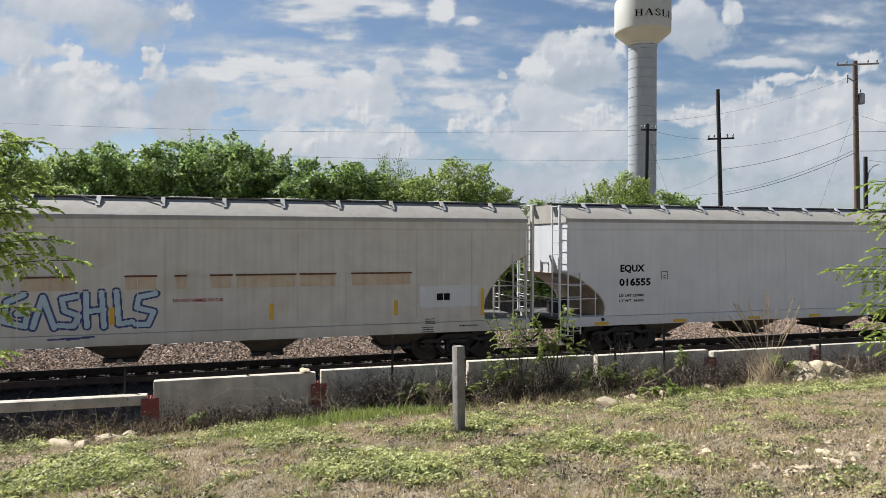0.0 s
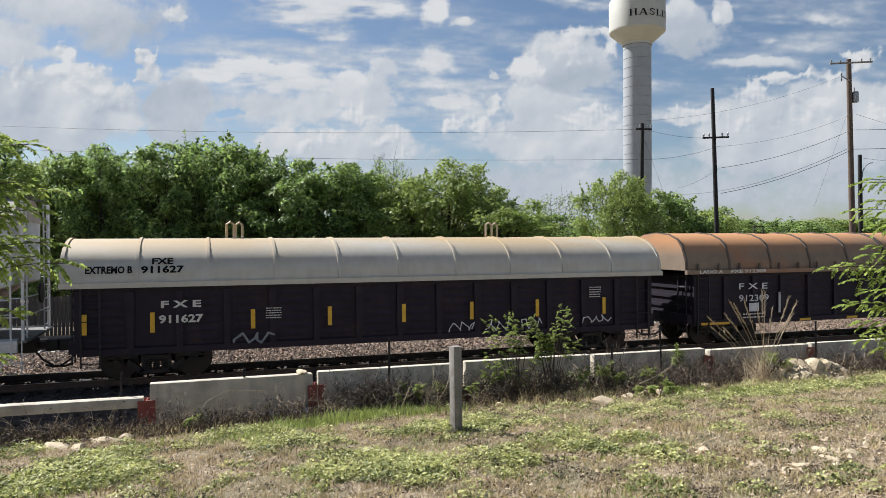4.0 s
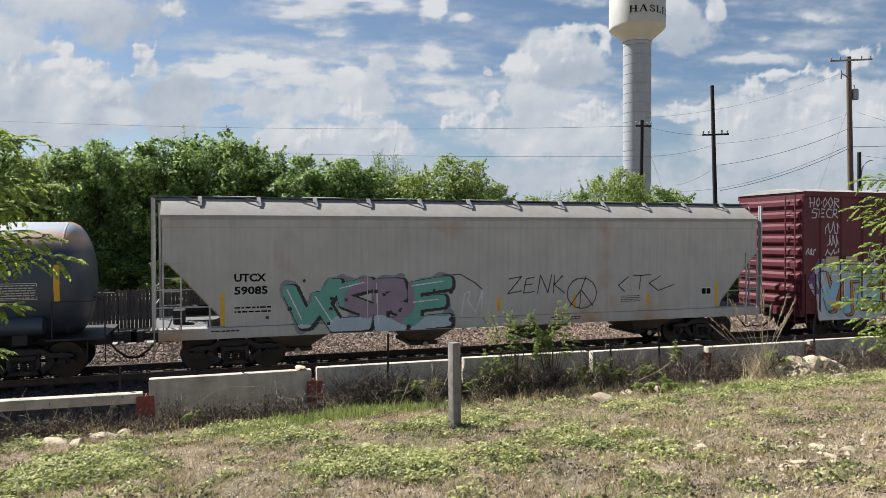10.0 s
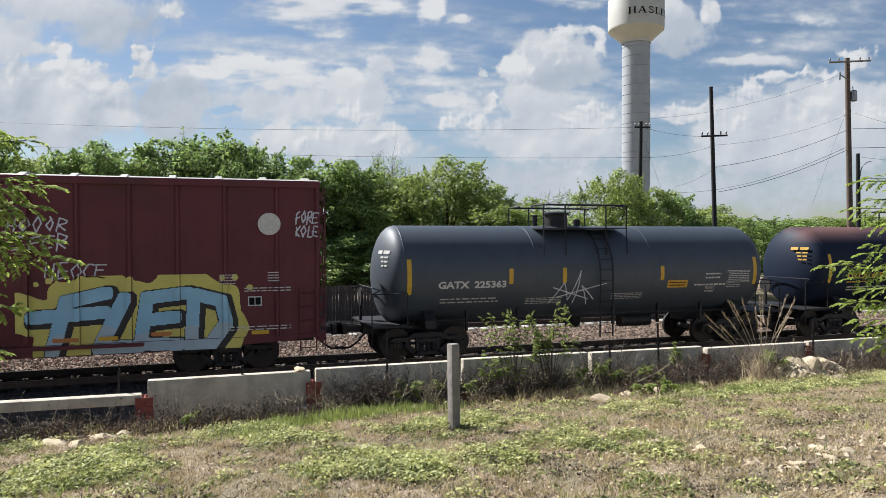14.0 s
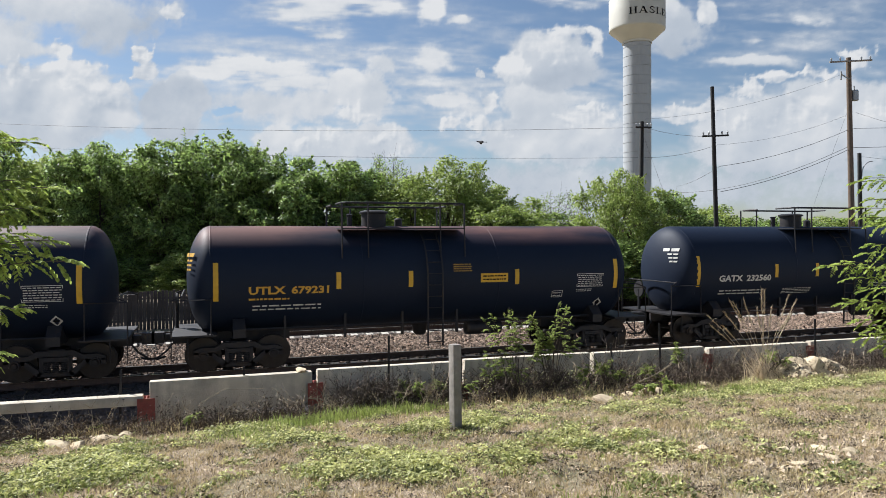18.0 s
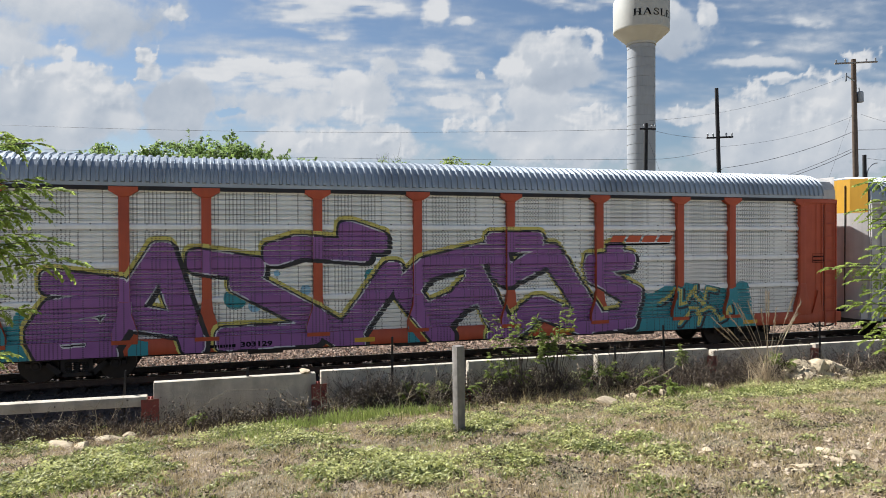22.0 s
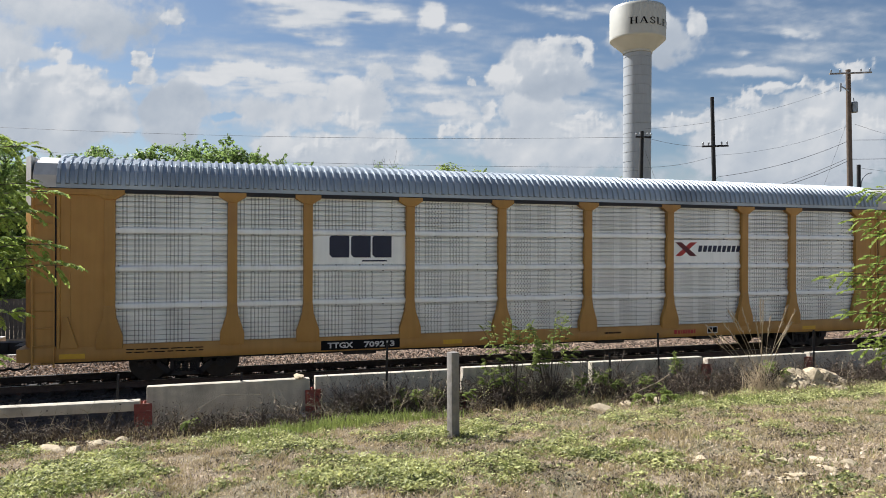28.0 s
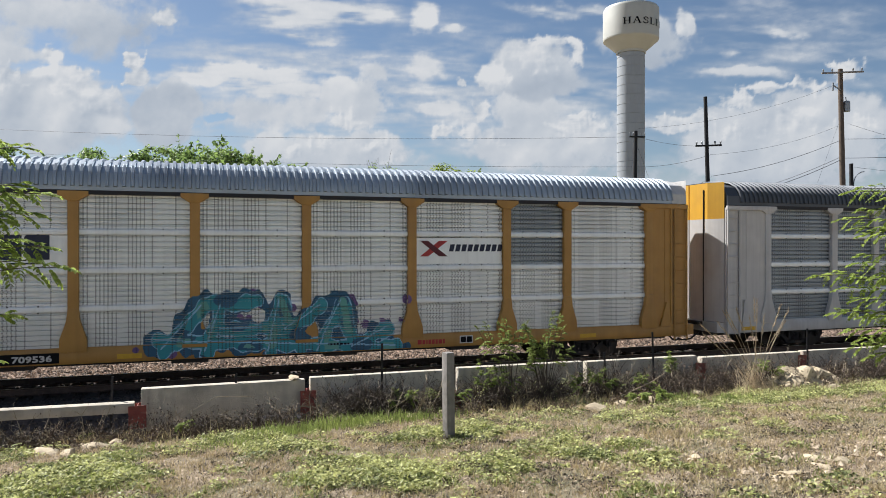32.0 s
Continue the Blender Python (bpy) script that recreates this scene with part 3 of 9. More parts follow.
# ---- low concrete wall with red steel posts ----
def wall():
    pl = 3.05
    w = tagged(new("barrier_wall"), "low wall of cream concrete panels between red steel posts", "wall", kind="structure")
    rnd = random.Random(3)
    tops = {-3: 0.62, -2: 0.66, -1: 0.70, 0: 0.91, 1: 0.93, 2: 0.96, 3: 0.93, 4: 0.88, 5: 0.89, 6: 0.88, 7: 0.90, 8: 0.87, 9: 0.9, 10: 0.9}
    g = Geo().box(0.055, pl - 0.055, -0.09, 0.09, -0.78, 0.0)
    g2 = Geo().box(0.055, pl - 0.055, -0.11, 0.11, -0.18, 0.0)
    me, low = g.mesh("concrete_panel", M["concrete"], 30, 0.02), g2.mesh("concrete_beam", M["concrete"], 30, 0.02)
    for i, z in tops.items():
        ob = part("concrete_panel", low if i < 0 else me, None, w, loc=(-1.05 + i * pl, WALL_Y + rnd.uniform(-0.04, 0.04), z))
        ob.rotation_euler = (rnd.uniform(-0.03, 0.03), rnd.uniform(-0.006, 0.006) + (0.012 if i < 0 else 0), 0)
    h = Geo()
    h.box(-0.15, 0.15, -0.15, -0.13, -0.9, 0).box(-0.15, 0.15, 0.125, 0.14, -0.9, 0).box(-0.008, 0.008, -0.125, 0.125, -0.9, 0)
    hm = h.mesh("steel_post", M["red_steel"], 0)
    for i in range(-3, 12):
        z = {0: 0.62, 1: 0.70, 4: 0.76, 5: 0.80}.get(i, 0.45)
        ob = part("steel_post", hm, None, w, loc=(-1.05 + i * pl, WALL_Y - 0.02, z))
        ob.rotation_euler = (0, rnd.uniform(-0.03, 0.03), 0)
    return w


wall()


def fence():
    f = tagged(new("wooden_fence"), "grey weathered wooden board fence behind the tracks", "fence", kind="structure")
    board = Geo().box(0, 0.135, -0.01, 0.01, 0, 1.75).mesh("board", M["fence"], 0)
    rnd = random.Random(8)
    for i in range(290):
        part("board", board, None, f, loc=(-14 + i * 0.15, 12.6 + rnd.uniform(-0.01, 0.01), -0.45 + rnd.uniform(-0.04, 0.04)))
    part("fence_rail", Geo().box(-14, 30, 12.63, 12.68, 0.0, 0.09).box(-14, 30, 12.63, 12.68, 0.95, 1.04), M["fence"], f)


fence()


# ---- trees ----
def leaf_quads(P, d, size, rng):
    """One bent leaf at each point, facing roughly outwards and up."""
    count = len(P)
    n = d * 0.9 + rng.normal(0, 0.6, (count, 3)) + np.array([0, 0, 0.5])
    n /= np.linalg.norm(n, axis=1, keepdims=True)
    u = np.cross(n, rng.normal(0, 1, (count, 3)))
    u /= np.linalg.norm(u, axis=1, keepdims=True)
    w = np.cross(n, u)
    s = size * rng.uniform(0.6, 1.4, (count, 1))
    V = np.stack([P - u * s, P - w * s * 0.45 + n * s * 0.1, P + u * s, P + w * s * 0.45 + n * s * 0.1], 1).reshape(-1, 3)
    return V, np.arange(count * 4).reshape(-1, 4)


def leaf_cloud(count, centres, radii, size, rng, droop=0.0):
    """Leaf quads scattered in clumps: vertices and faces."""
    k = rng.randint(0, len(centres), count)
    d = rng.normal(0, 1, (count, 3))
    d /= np.linalg.norm(d, axis=1, keepdims=True)
    rad = rng.uniform(0.35, 1.0, (count, 1)) ** 0.5
    P = centres[k] + d * rad * radii[k][:, None] * np.array([1, 1, 0.8])
    return leaf_quads(P, d, size, rng)


def tree_meshes(seed, height, spread, leaves, leaf_size, limbs=26, clear=0.12, bare=False):
    """A trunk with rising limbs; rounded tufts of leaves at their ends and along them, dense on the outside, with gaps and stray sprigs between."""
    rng = np.random.RandomState(seed)
    g = Geo()
    g.tube((0, 0, -0.5), (0.1, 0, height * 0.3), height * 0.022, 9, height * 0.017)
    g.tube((0.1, 0, height * 0.3), (0.0, 0.1, height * 0.75), height * 0.017, 8, height * 0.004)
    C, Rr, twigs = [], [], []
    for i in range(limbs):
        up = math.asin(min(0.999, -0.55 + 1.55 * (i + rng.uniform()) / limbs))
        a, reach = i * 2.4 + rng.uniform(-0.5, 0.5), rng.uniform(0.62, 0.9)
        way = np.array([math.cos(a) * math.cos(up), math.sin(a) * math.cos(up), math.sin(up)])
        size = np.array([spread, spread, height * 0.5])
        tip = np.array([0, 0, height * 0.48]) + way * size * reach
        root = np.array([0.05, 0.03, height * max(clear, 0.16 + 0.4 * max(up, 0) / 1.57)])
        mid = (root + tip) / 2 + np.array([0, 0, 0.03 * height])
        g.tube(root, mid, height * 0.007, 6, height * 0.004)
        g.tube(mid, tip, height * 0.004, 5, height * 0.0012)
        big = spread * rng.uniform(0.20, 0.30)
        C.append(tip)
        Rr.append(big)
        for k in range(7):
            d = rng.normal(0, 1, 3) + way * 0.9 + np.array([0, 0, 0.25])
            d /= np.linalg.norm(d)
            c = tip + d * big * rng.uniform(0.7, 1.15)
            C.append(c)
            Rr.append(big * rng.uniform(0.32, 0.62))
            g.tube(tip, c, height * 0.0014, 4, height * 0.0006)
            if bare or k < 2:
                e = c + (d + rng.normal(0, 0.35, 3)) * big * rng.uniform(0.5, 1.0)
                twigs.append((c, e))
                g.tube(c, e, height * (0.0016 if bare else 0.0008), 3, height * 0.0004)
    C, Rr = np.array(C), np.array(Rr)
    share = Rr ** 2 / np.sum(Rr ** 2)
    stray = leaves // 14
    k = rng.choice(len(C), leaves - stray, p=share)
    out = rng.normal(0, 1, (len(k), 3))
    out[:, 2] = np.abs(out[:, 2]) * np.where(rng.uniform(size=len(k)) < 0.78, 1, -1)
    out /= np.linalg.norm(out, axis=1, keepdims=True)
    rad = 1.06 - 0.6 * rng.uniform(0, 1, (len(k), 1)) ** 2.0 + 0.10 * rng.normal(0, 1, (len(k), 1))
    P = C[k] + out * rad * Rr[k][:, None] * np.array([1.08, 1.08, 0.82])
    T = np.array([(*a, *b) for a, b in twigs])
    j = rng.randint(0, len(T), stray)
    q = rng.uniform(0, 1, (stray, 1))
    S = T[j, :3] * (1 - q) + T[j, 3:] * q + rng.normal(0, 0.05, (stray, 3))
    V, F = leaf_quads(np.concatenate([P, S]), np.concatenate([out, rng.normal(0, 0.6, (stray, 3))]), leaf_size, rng)
    return g, V, F


def make_tree(name, seed, height, spread, leaves, leaf_size, leafmat, limbs=26, clear=0.12, bare=False):
    g, V, F = tree_meshes(seed, height, spread, leaves, leaf_size, limbs, clear, bare)
    return (g.mesh("trunk", M["bark"], 40), raw_mesh("crown", V.tolist(), F.tolist(), leafmat))


TREES = [make_tree("tree", s, 10.0, sp, 21000, 0.122, M["leaf"], cl, 0.06) for s, sp, cl in ((1, 3.6, 30), (2, 4.0, 34), (3, 3.3, 28), (7, 3.8, 32))]
TREES.append(make_tree("tree", 5, 10.0, 3.8, 18500, 0.115, M["leaf_light"], 30, 0.06))
THIN = make_tree("tree", 6, 10.0, 3.4, 2600, 0.085, M["leaf"], 30, 0.2, True)


def tree(x, y, h, kind, turn, label, wide=1.0, group="trees behind the tracks"):
    t = tagged(new("tree"), label, "tree", group=group)
    t.matrix_basis = pose(x, y, ground_z(x, y), 0, 0, turn) @ Matrix.Diagonal((h / 10 * wide, h / 10 * wide, h / 10, 1))
    part("trunk", kind[0], None, t)
    part("crown", kind[1], None, t)
    return t


DARK, PALE, BARE = "dense dark green broadleaf tree with a ragged crown", "bright green leafy tree", "half-bare tree with thin dark twigs"
rnd = random.Random(11)
WOODS = [(-230, 42, 215, 0, 1.0, DARK), (-120, 43, 212, 1, 1.0, DARK), (-25, 41, 196, 3, 0.7, DARK), (70, 44, 268, 4, 0.85, PALE), (108, 41, 258, 4, 0.8, PALE), (150, 43, 248, 1, 0.8, DARK), (188, 41, 234, 0, 0.75, DARK), (245, 43, 252, 3, 0.8, DARK), (300, 41, 236, 2, 0.8, DARK)]
WOODS += [(357, 42, 214, 1, 0.85, DARK), (420, 44, 236, 0, 0.85, DARK), (462, 42, 230, 3, 0.7, DARK), (512, 41, 268, 2, 0.95, DARK), (565, 43, 284, 1, 1.0, DARK), (618, 42, 284, 0, 1.0, DARK), (672, 44, 312, 4, 1.1, PALE), (735, 42, 318, 4, 1.15, PALE)]
WOODS += [(800, 43, 284, 4, 0.85, PALE), (852, 44, 320, 4, 1.0, PALE), (905, 42, 345, 4, 1.3, PALE), (975, 44, 372, 2, 1.5, PALE), (1092, 39, 306, 4, 0.72, PALE), (1140, 41, 328, 4, 0.9, PALE), (1195, 42, 340, 0, 1.0, DARK), (1250, 44, 368, 4, 1.4, PALE)]
WOODS += [(1320, 48, 380, 3, 1.7, PALE), (1400, 54, 386, 1, 1.8, PALE), (1480, 60, 388, 4, 1.8, PALE), (1550, 60, 386, 0, 1.8, PALE)]
for px, depth, top, k, wide, lab in WOODS:
    x, y = place(px, depth)
    tree(x, y, high(top, depth) - ground_z(x, y) - (0.55 if px < 480 else 0.1), TREES[k], rnd.uniform(0, 360), lab, wide * 1.12)
for i in range(26):
    px, depth = -150 + i * 56 + rnd.uniform(-18, 18), 37.5 + 3 * rnd.random()
    x, y = place(px, depth)
    tree(x, y, rnd.uniform(3.0, 4.4), TREES[i % 5], rnd.uniform(0, 360), "low leafy bush behind the wooden fence", 2.0, "bushes behind the tracks")
for px, depth, top, w in ((688, 46, 262, 0.7), (705, 45, 275, 0.7), (985, 45, 335, 1.0), (1025, 46, 345, 1.0), (900, 46, 335, 0.9)):
    x, y = place(px, depth)
    tree(x, y, high(top, depth) - ground_z(x, y), THIN, px * 7.0, BARE, w)


def far_woods():
    rng = np.random.RandomState(21)
    C, Rr = [], []
    for i in range(900):
        x = rng.uniform(-200, 500)
        y = rng.uniform(95, 150)
        h = rng.uniform(4.5, 7.5)
        C.append((x, y, h * rng.uniform(0.15, 0.9)))
        Rr.append(rng.uniform(1.8, 3.6))
    V, F = leaf_cloud(60000, np.array(C), np.array(Rr), 0.5, rng)
    return tagged(new("far_woods", raw_mesh("far_woods", V.tolist(), F.tolist(), M["leaf_far"])), "distant low line of green woods", "woods", kind="stuff")


far_woods()


# ---- water tower ----
# H, A, S, L, E, T with serifs: width, upright bars (x0, x1, z0, z1), slanted or bent strokes (thickness, points)
FOOT = lambda a, b: [(a, b, 0, 0.06), (a, b, 0.94, 1)]
SERIF = [
    (0.98, [(0.12, 0.28, 0, 1), (0.62, 0.78, 0, 1), (0.28, 0.62, 0.47, 0.53), *FOOT(0.04, 0.36), *FOOT(0.54, 0.86)], []),
    (1.0, [(0.25, 0.62, 0.3, 0.36), (0.0, 0.24, 0, 0.06), (0.58, 0.94, 0, 0.06)], [(0.07, [(0.12, 0.0), (0.44, 1.0)]), (0.18, [(0.46, 1.0), (0.78, 0.0)])]),
    (0.82, [], [(0.13, [(0.66, 0.74), (0.54, 0.94), (0.34, 0.96), (0.18, 0.84), (0.22, 0.64), (0.46, 0.50), (0.64, 0.36), (0.62, 0.14), (0.42, 0.04), (0.22, 0.08), (0.12, 0.28)])]),
    (0.84, [(0.15, 0.31, 0, 1), (0.06, 0.40, 0.94, 1), (0.06, 0.70, 0, 0.06), (0.64, 0.70, 0.06, 0.30)], []),
    (0.86, [(0.15, 0.31, 0, 1), (0.06, 0.70, 0.94, 1), (0.06, 0.74, 0, 0.06), (0.31, 0.54, 0.47, 0.53), (0.64, 0.70, 0.74, 0.94), (0.68, 0.74, 0.06, 0.28), (0.50, 0.54, 0.38, 0.62)], []),
    (0.9, [(0.36, 0.52, 0, 1), (0.04, 0.84, 0.94, 1), (0.26, 0.62, 0, 0.06), (0.04, 0.10, 0.74, 0.94), (0.78, 0.84, 0.74, 0.94)], []),
]


def water_tower():
    d = 185.0
    az = radians(17.955 + math.degrees(math.atan((1136 - 784) / 1270)))
    t = tagged(new("water_tower"), "cream water tower with a cylindrical tank on a grey column", "water tower")
    t.matrix_basis = pose(d * math.sin(az), EYE.y + d * math.cos(az), -1.0, 0, 0, -math.degrees(az))
    k = d * math.cos(radians(15.5)) / 1270
    z = lambda y: 4.46 + (428 - y) * k
    rc, rt = 24.2 * k, 48.5 * k
    col = Geo()
    zs = [0.0]
    while zs[-1] < z(84):
        zs.append(min(zs[-1] + 2.35, z(84)))
    prof = []
    for a, b in zip(zs, zs[1:]):
        prof += [(a, rc), (b - 0.13, rc), (b - 0.10, rc * 0.975), (b - 0.02, rc * 0.975)]
    col.lathe_z(prof, 40)
    part("column", col, M["tower_column"], t)
    part("collar", Geo().lathe_z([(z(84), rc * 1.06), (z(80), rc * 1.06)], 40), M["tower_steel"], t)
    part("cone", Geo().lathe_z([(z(81), rc * 1.04), (z(61), rt * 0.99), (z(59), rt)], 48), M["tower_steel"], t)
    tank = part("tank", Geo().lathe_z([(z(59), rt), (z(9), rt), (z(6.5), rt * 0.985), (z(4), rt * 0.95), (z(0), rt * 0.6), (z(-2), 0.2)], 64), M["tower_steel"], t)
    name = Geo()
    pen = 0.0
    total = sum(w for w, _bars, _lines in SERIF)
    for w, plain, lines in SERIF:
        quads = [[(a, c), (b, c), (b, d), (a, d)] for a, b, c, d in plain]
        for th, pts in lines:
            h = th / 2
            for (ax, az_), (bx, bz) in zip(pts, pts[1:]):
                quads.append([(ax - h, az_), (ax + h, az_), (bx + h, bz), (bx - h, bz)] if abs(bz - az_) > abs(bx - ax) * 0.8 else [(ax, az_ - h), (bx, bz - h), (bx, bz + h), (ax, az_ + h)])
        for q in quads:
            P = []
            for u, v in q:
                ang = radians(-16.0 + (pen + u) / total * 106.0)
                P.append(((rt + 0.10) * math.sin(ang), -(rt + 0.10) * math.cos(ang), z(44) + v * 11.5 * k))
            name.add(P, [(0, 1, 2, 3)])
        pen += w
    part("lettering", raw_mesh("lettering", name.v, name.f, M["black_paint"]), None, tank, "black serif town name")
    rail = Geo()
    for i in range(24):
        a0, a1 = 2 * math.pi * i / 24, 2 * math.pi * (i + 1) / 24
        rr = rt * 0.55
        rail.tube((rr * math.cos(a0), rr * math.sin(a0), z(0)), (rr * math.cos(a0), rr * math.sin(a0), z(0) + 1.1), 0.03, 4)
        rail.tube((rr * math.cos(a0), rr * math.sin(a0), z(0) + 1.1), (rr * math.cos(a1), rr * math.sin(a1), z(0) + 1.1), 0.03, 4)
    part("roof_railing", rail, M["galv"], t)


water_tower()


# ---- utility poles and wires ----
def pole(px, depth, top, radius, material, label, arms=(), lean=0.0):
    x, y = place(px, depth)
    p = tagged(new("utility_pole"), label, "utility pole", group="utility poles")
    p.matrix_basis = pose(x, y, 0, 0, lean, 0)
    h = high(top, depth)
    part("pole", Geo().tube((0, 0, -1.2), (0, 0, h), radius * 1.15, 12, radius * 0.8), material, p)
    for z, half, slant in arms:
        a = radians(-17.955)
        ux, uy = math.cos(a), math.sin(a)
        arm = part("crossarm", Geo().tube((-half * ux, -half * uy - 0.16, z - slant), (half * ux, half * uy - 0.16, z + slant), 0.055, 6), M["wood_grey"] if material == M["wood_pole"] else material, p)
        for s in (-0.92, -0.5, 0.5, 0.92):
            part("insulator", Geo().lathe_z([(z + s * slant + 0.05, 0.02), (z + s * slant + 0.12, 0.045), (z + s * slant + 0.2, 0.05), (z + s * slant + 0.24, 0.02)], 8, s * half * ux, s * half * uy - 0.16), M["galv"], arm)
    return p


P1 = pole(1280, 39.5, 160, 0.125, M["wood_black"], "tall black tarred utility pole with one crossarm", [(high(247, 39.5), 0.72, 0.0)], -2.0)
P2 = pole(1520, 42.4, 110, 0.17, M["wood_pole"], "brown wooden utility pole with crossarms and a transformer", [(high(117, 42.4), 1.25, 0.02)], -1.6)
P3 = pole(1140, 41.0, 220, 0.13, M["wood_black"], "dark utility pole with a short crossarm in front of the tower", [(high(231, 41.0), 0.45, 0.0)], 1.0)
P4 = pole(1534, 43.5, 278, 0.14, M["wood_black"], "short dark pole with a curved lamp arm", lean=-1.0)
tr = part("transformer", Geo().lathe_z([(high(186, 42.4), 0.16), (high(185, 42.4), 0.19), (high(169, 42.4), 0.19), (high(167, 42.4), 0.15)], 16, 0.33, -0.1), M["galv"], P2, "grey drum transformer")
part("bushing", Geo().tube((0.3, -0.1, high(167, 42.4)), (0.27, -0.1, high(160, 42.4)), 0.03, 6), M["galv"], tr)
part("switch", Geo().tube((-0.1, -0.1, high(148, 42.4)), (-0.75, -0.12, high(140, 42.4)), 0.035, 6).tube((-0.75, -0.12, high(150, 42.4)), (-0.72, -0.12, high(136, 42.4)), 0.06, 6), M["galv"], P2)
g = Geo()
part("lamp_arm", g.path([(x, y - 0.1, z) for x, y, z in [(0.08, 0, high(318, 43.5))] + [(0.08 + 0.85 * (1 - math.cos(radians(a))), 0, high(314, 43.5) + 0.75 * math.sin(radians(a))) for a in range(0, 91, 15)]], 0.03), M["galv"], P4)


def wire(a, b, sag, r=0.012, n=14):
    g, r = Geo(), r * 0.7
    a, b = Vector(a), Vector(b)
    pts = [a.lerp(b, i / n) - Vector((0, 0, 4 * sag * (i / n) * (1 - i / n))) for i in range(n + 1)]
    g.path(pts, r, 5)
    return tagged(part("overhead_wire", g, M["wire"]), "thin dark overhead cable between poles", "cable", group="overhead wires")


wire(at(-420, 196, 41), at(1128, 231, 41), 0.55)
wire(at(-420, 232, 41), at(1138, 284, 41), 0.5)
wire(at(1150, 231, 41), at(1268, 247, 39.5), 0.15)
wire(at(1150, 216, 41), at(1500, 138, 42.4), 0.5, 0.009)
wire(at(1142, 284, 41), at(1279, 262, 39.5), 0.2)
wire(at(1279, 262, 39.5), at(1514, 208, 42.4), 0.35, 0.009)
wire(at(1283, 300, 39.5), at(1516, 234, 42.4), 0.3, 0.018)
wire(at(1284, 345, 39.5), at(1518, 268, 42.4), 0.3, 0.022)
wire(at(1180, 345, 60), at(1516, 264, 42.4), 0.9, 0.02)
wire(at(1205, 335, 60), at(1282, 300, 39.5), 0.2, 0.014)
wire(at(1520, 234, 42.4), at(1800, 222, 46), 0.1, 0.02)
wire(at(1520, 268, 42.4), at(1800, 250, 46), 0.15, 0.022)
wire(at(1524, 206, 42.4), at(1800, 262, 40), 0.3, 0.01)
wire(at(1536, 284, 43.5), at(1800, 298, 46), 0.2, 0.012)
wire(at(1514, 190, 42.4), at(1450, 368, 46), 0.0, 0.008)
wire(at(1145, 240, 41), at(1183, 345, 47), 0.0, 0.009)


# ---- foreground: grass, weeds, stones, posts and shrubs on the slope ----
def scatter(count, rng, y0, y1, dens=None):
    """Random ground spots inside the wedge before the camera, thinned by dens(x, y)."""
    out = []
    while len(out) < count:
        y = EYE.y + math.sqrt(rng.uniform((y0 - EYE.y) ** 2, (y1 - EYE.y) ** 2))
        p = y - EYE.y
        x = rng.uniform(-0.33 * p - 0.3, 1.32 * p + 0.5)
        if dens is None or rng.uniform() < dens(x, y):
            out.append((x, y))
    return np.array(out)


def green_patch(x, y):
    """Where weeds grow: patches, richer in a band before the wall."""
    n = 0.5 + 0.75 * hilly(x + 7, y, 0.55) + 0.35 * hilly(x, y + 3, 1.7)
    band = math.exp(-((y + 10.2 - 0.10 * x) / 1.6) ** 2)
    lush = 0.75 * math.exp(-((x - 2.4) / 1.7) ** 2 - ((y + 12.3) / 2.0) ** 2) + 0.4 * math.exp(-((x + 1.2) / 1.2) ** 2 - ((y + 11.8) / 1.5) ** 2)
    dry = 0.5 if x > 5.0 + 0.25 * (y + 11) and y < -10.3 else 0.0
    return min(1.0, max(0.03, (n - 0.55) * 1.4 + 0.4 * band * n + lush * (0.5 + n) - dry))


def blades(name, P, rng, h0, h1, width, lean, material, label):
    n = len(P)
    z = np.array([ground_z(x, y) for x, y in P]) - 0.01
    a = rng.uniform(0, 6.283, n)
    h = rng.uniform(h0, h1, n) * rng.uniform(0.5, 1.0, n)
    w = width * rng.uniform(0.6, 1.4, n)
    t = rng.uniform(0, 6.283, n)
    ln_ = h * rng.uniform(0, lean, n)
    B = np.stack([P[:, 0], P[:, 1], z], 1)
    d = np.stack([np.cos(a) * w, np.sin(a) * w, np.zeros(n)], 1)
    off = np.stack([np.cos(t) * ln_, np.sin(t) * ln_, h], 1)
    mid = B + off * np.array([0.35, 0.35, 0.6])
    V = np.stack([B - d, B + d, mid + d * 0.7, mid - d * 0.7, B + off], 1).reshape(-1, 3)
    k = 5 * np.arange(n)[:, None]
    me = bpy.data.meshes.new(name)
    me.from_pydata(V.tolist(), [], (k + np.array([0, 1, 2, 3])).tolist() + (k + np.array([3, 2, 4])).tolist())
    me.materials.append(material)
    return tagged(new(name, me), label, "grass", kind="stuff")


def ground_leaves(name, P, rng, size, up, material, label):
    n = len(P)
    z = np.array([ground_z(x, y) for x, y in P]) + rng.uniform(0.005, up, n)
    C = np.stack([P[:, 0], P[:, 1], z], 1)
    nn = rng.normal(0, 0.45, (n, 3)) + np.array([0, 0, 1.0])
    nn /= np.linalg.norm(nn, axis=1, keepdims=True)
    u = np.cross(nn, rng.normal(0, 1, (n, 3)))
    u /= np.linalg.norm(u, axis=1, keepdims=True)
    w = np.cross(nn, u)
    s = size * rng.uniform(0.5, 1.4, (n, 1))
    V = np.stack([C - u * s, C - w * s * 0.6 + nn * s * 0.15, C + u * s, C + w * s * 0.6 + nn * s * 0.15], 1).reshape(-1, 3)
    me = raw_mesh(name, V.tolist(), np.arange(4 * n).reshape(-1, 4).tolist(), material)
    return tagged(new(name, me), label, "weeds", kind="stuff")


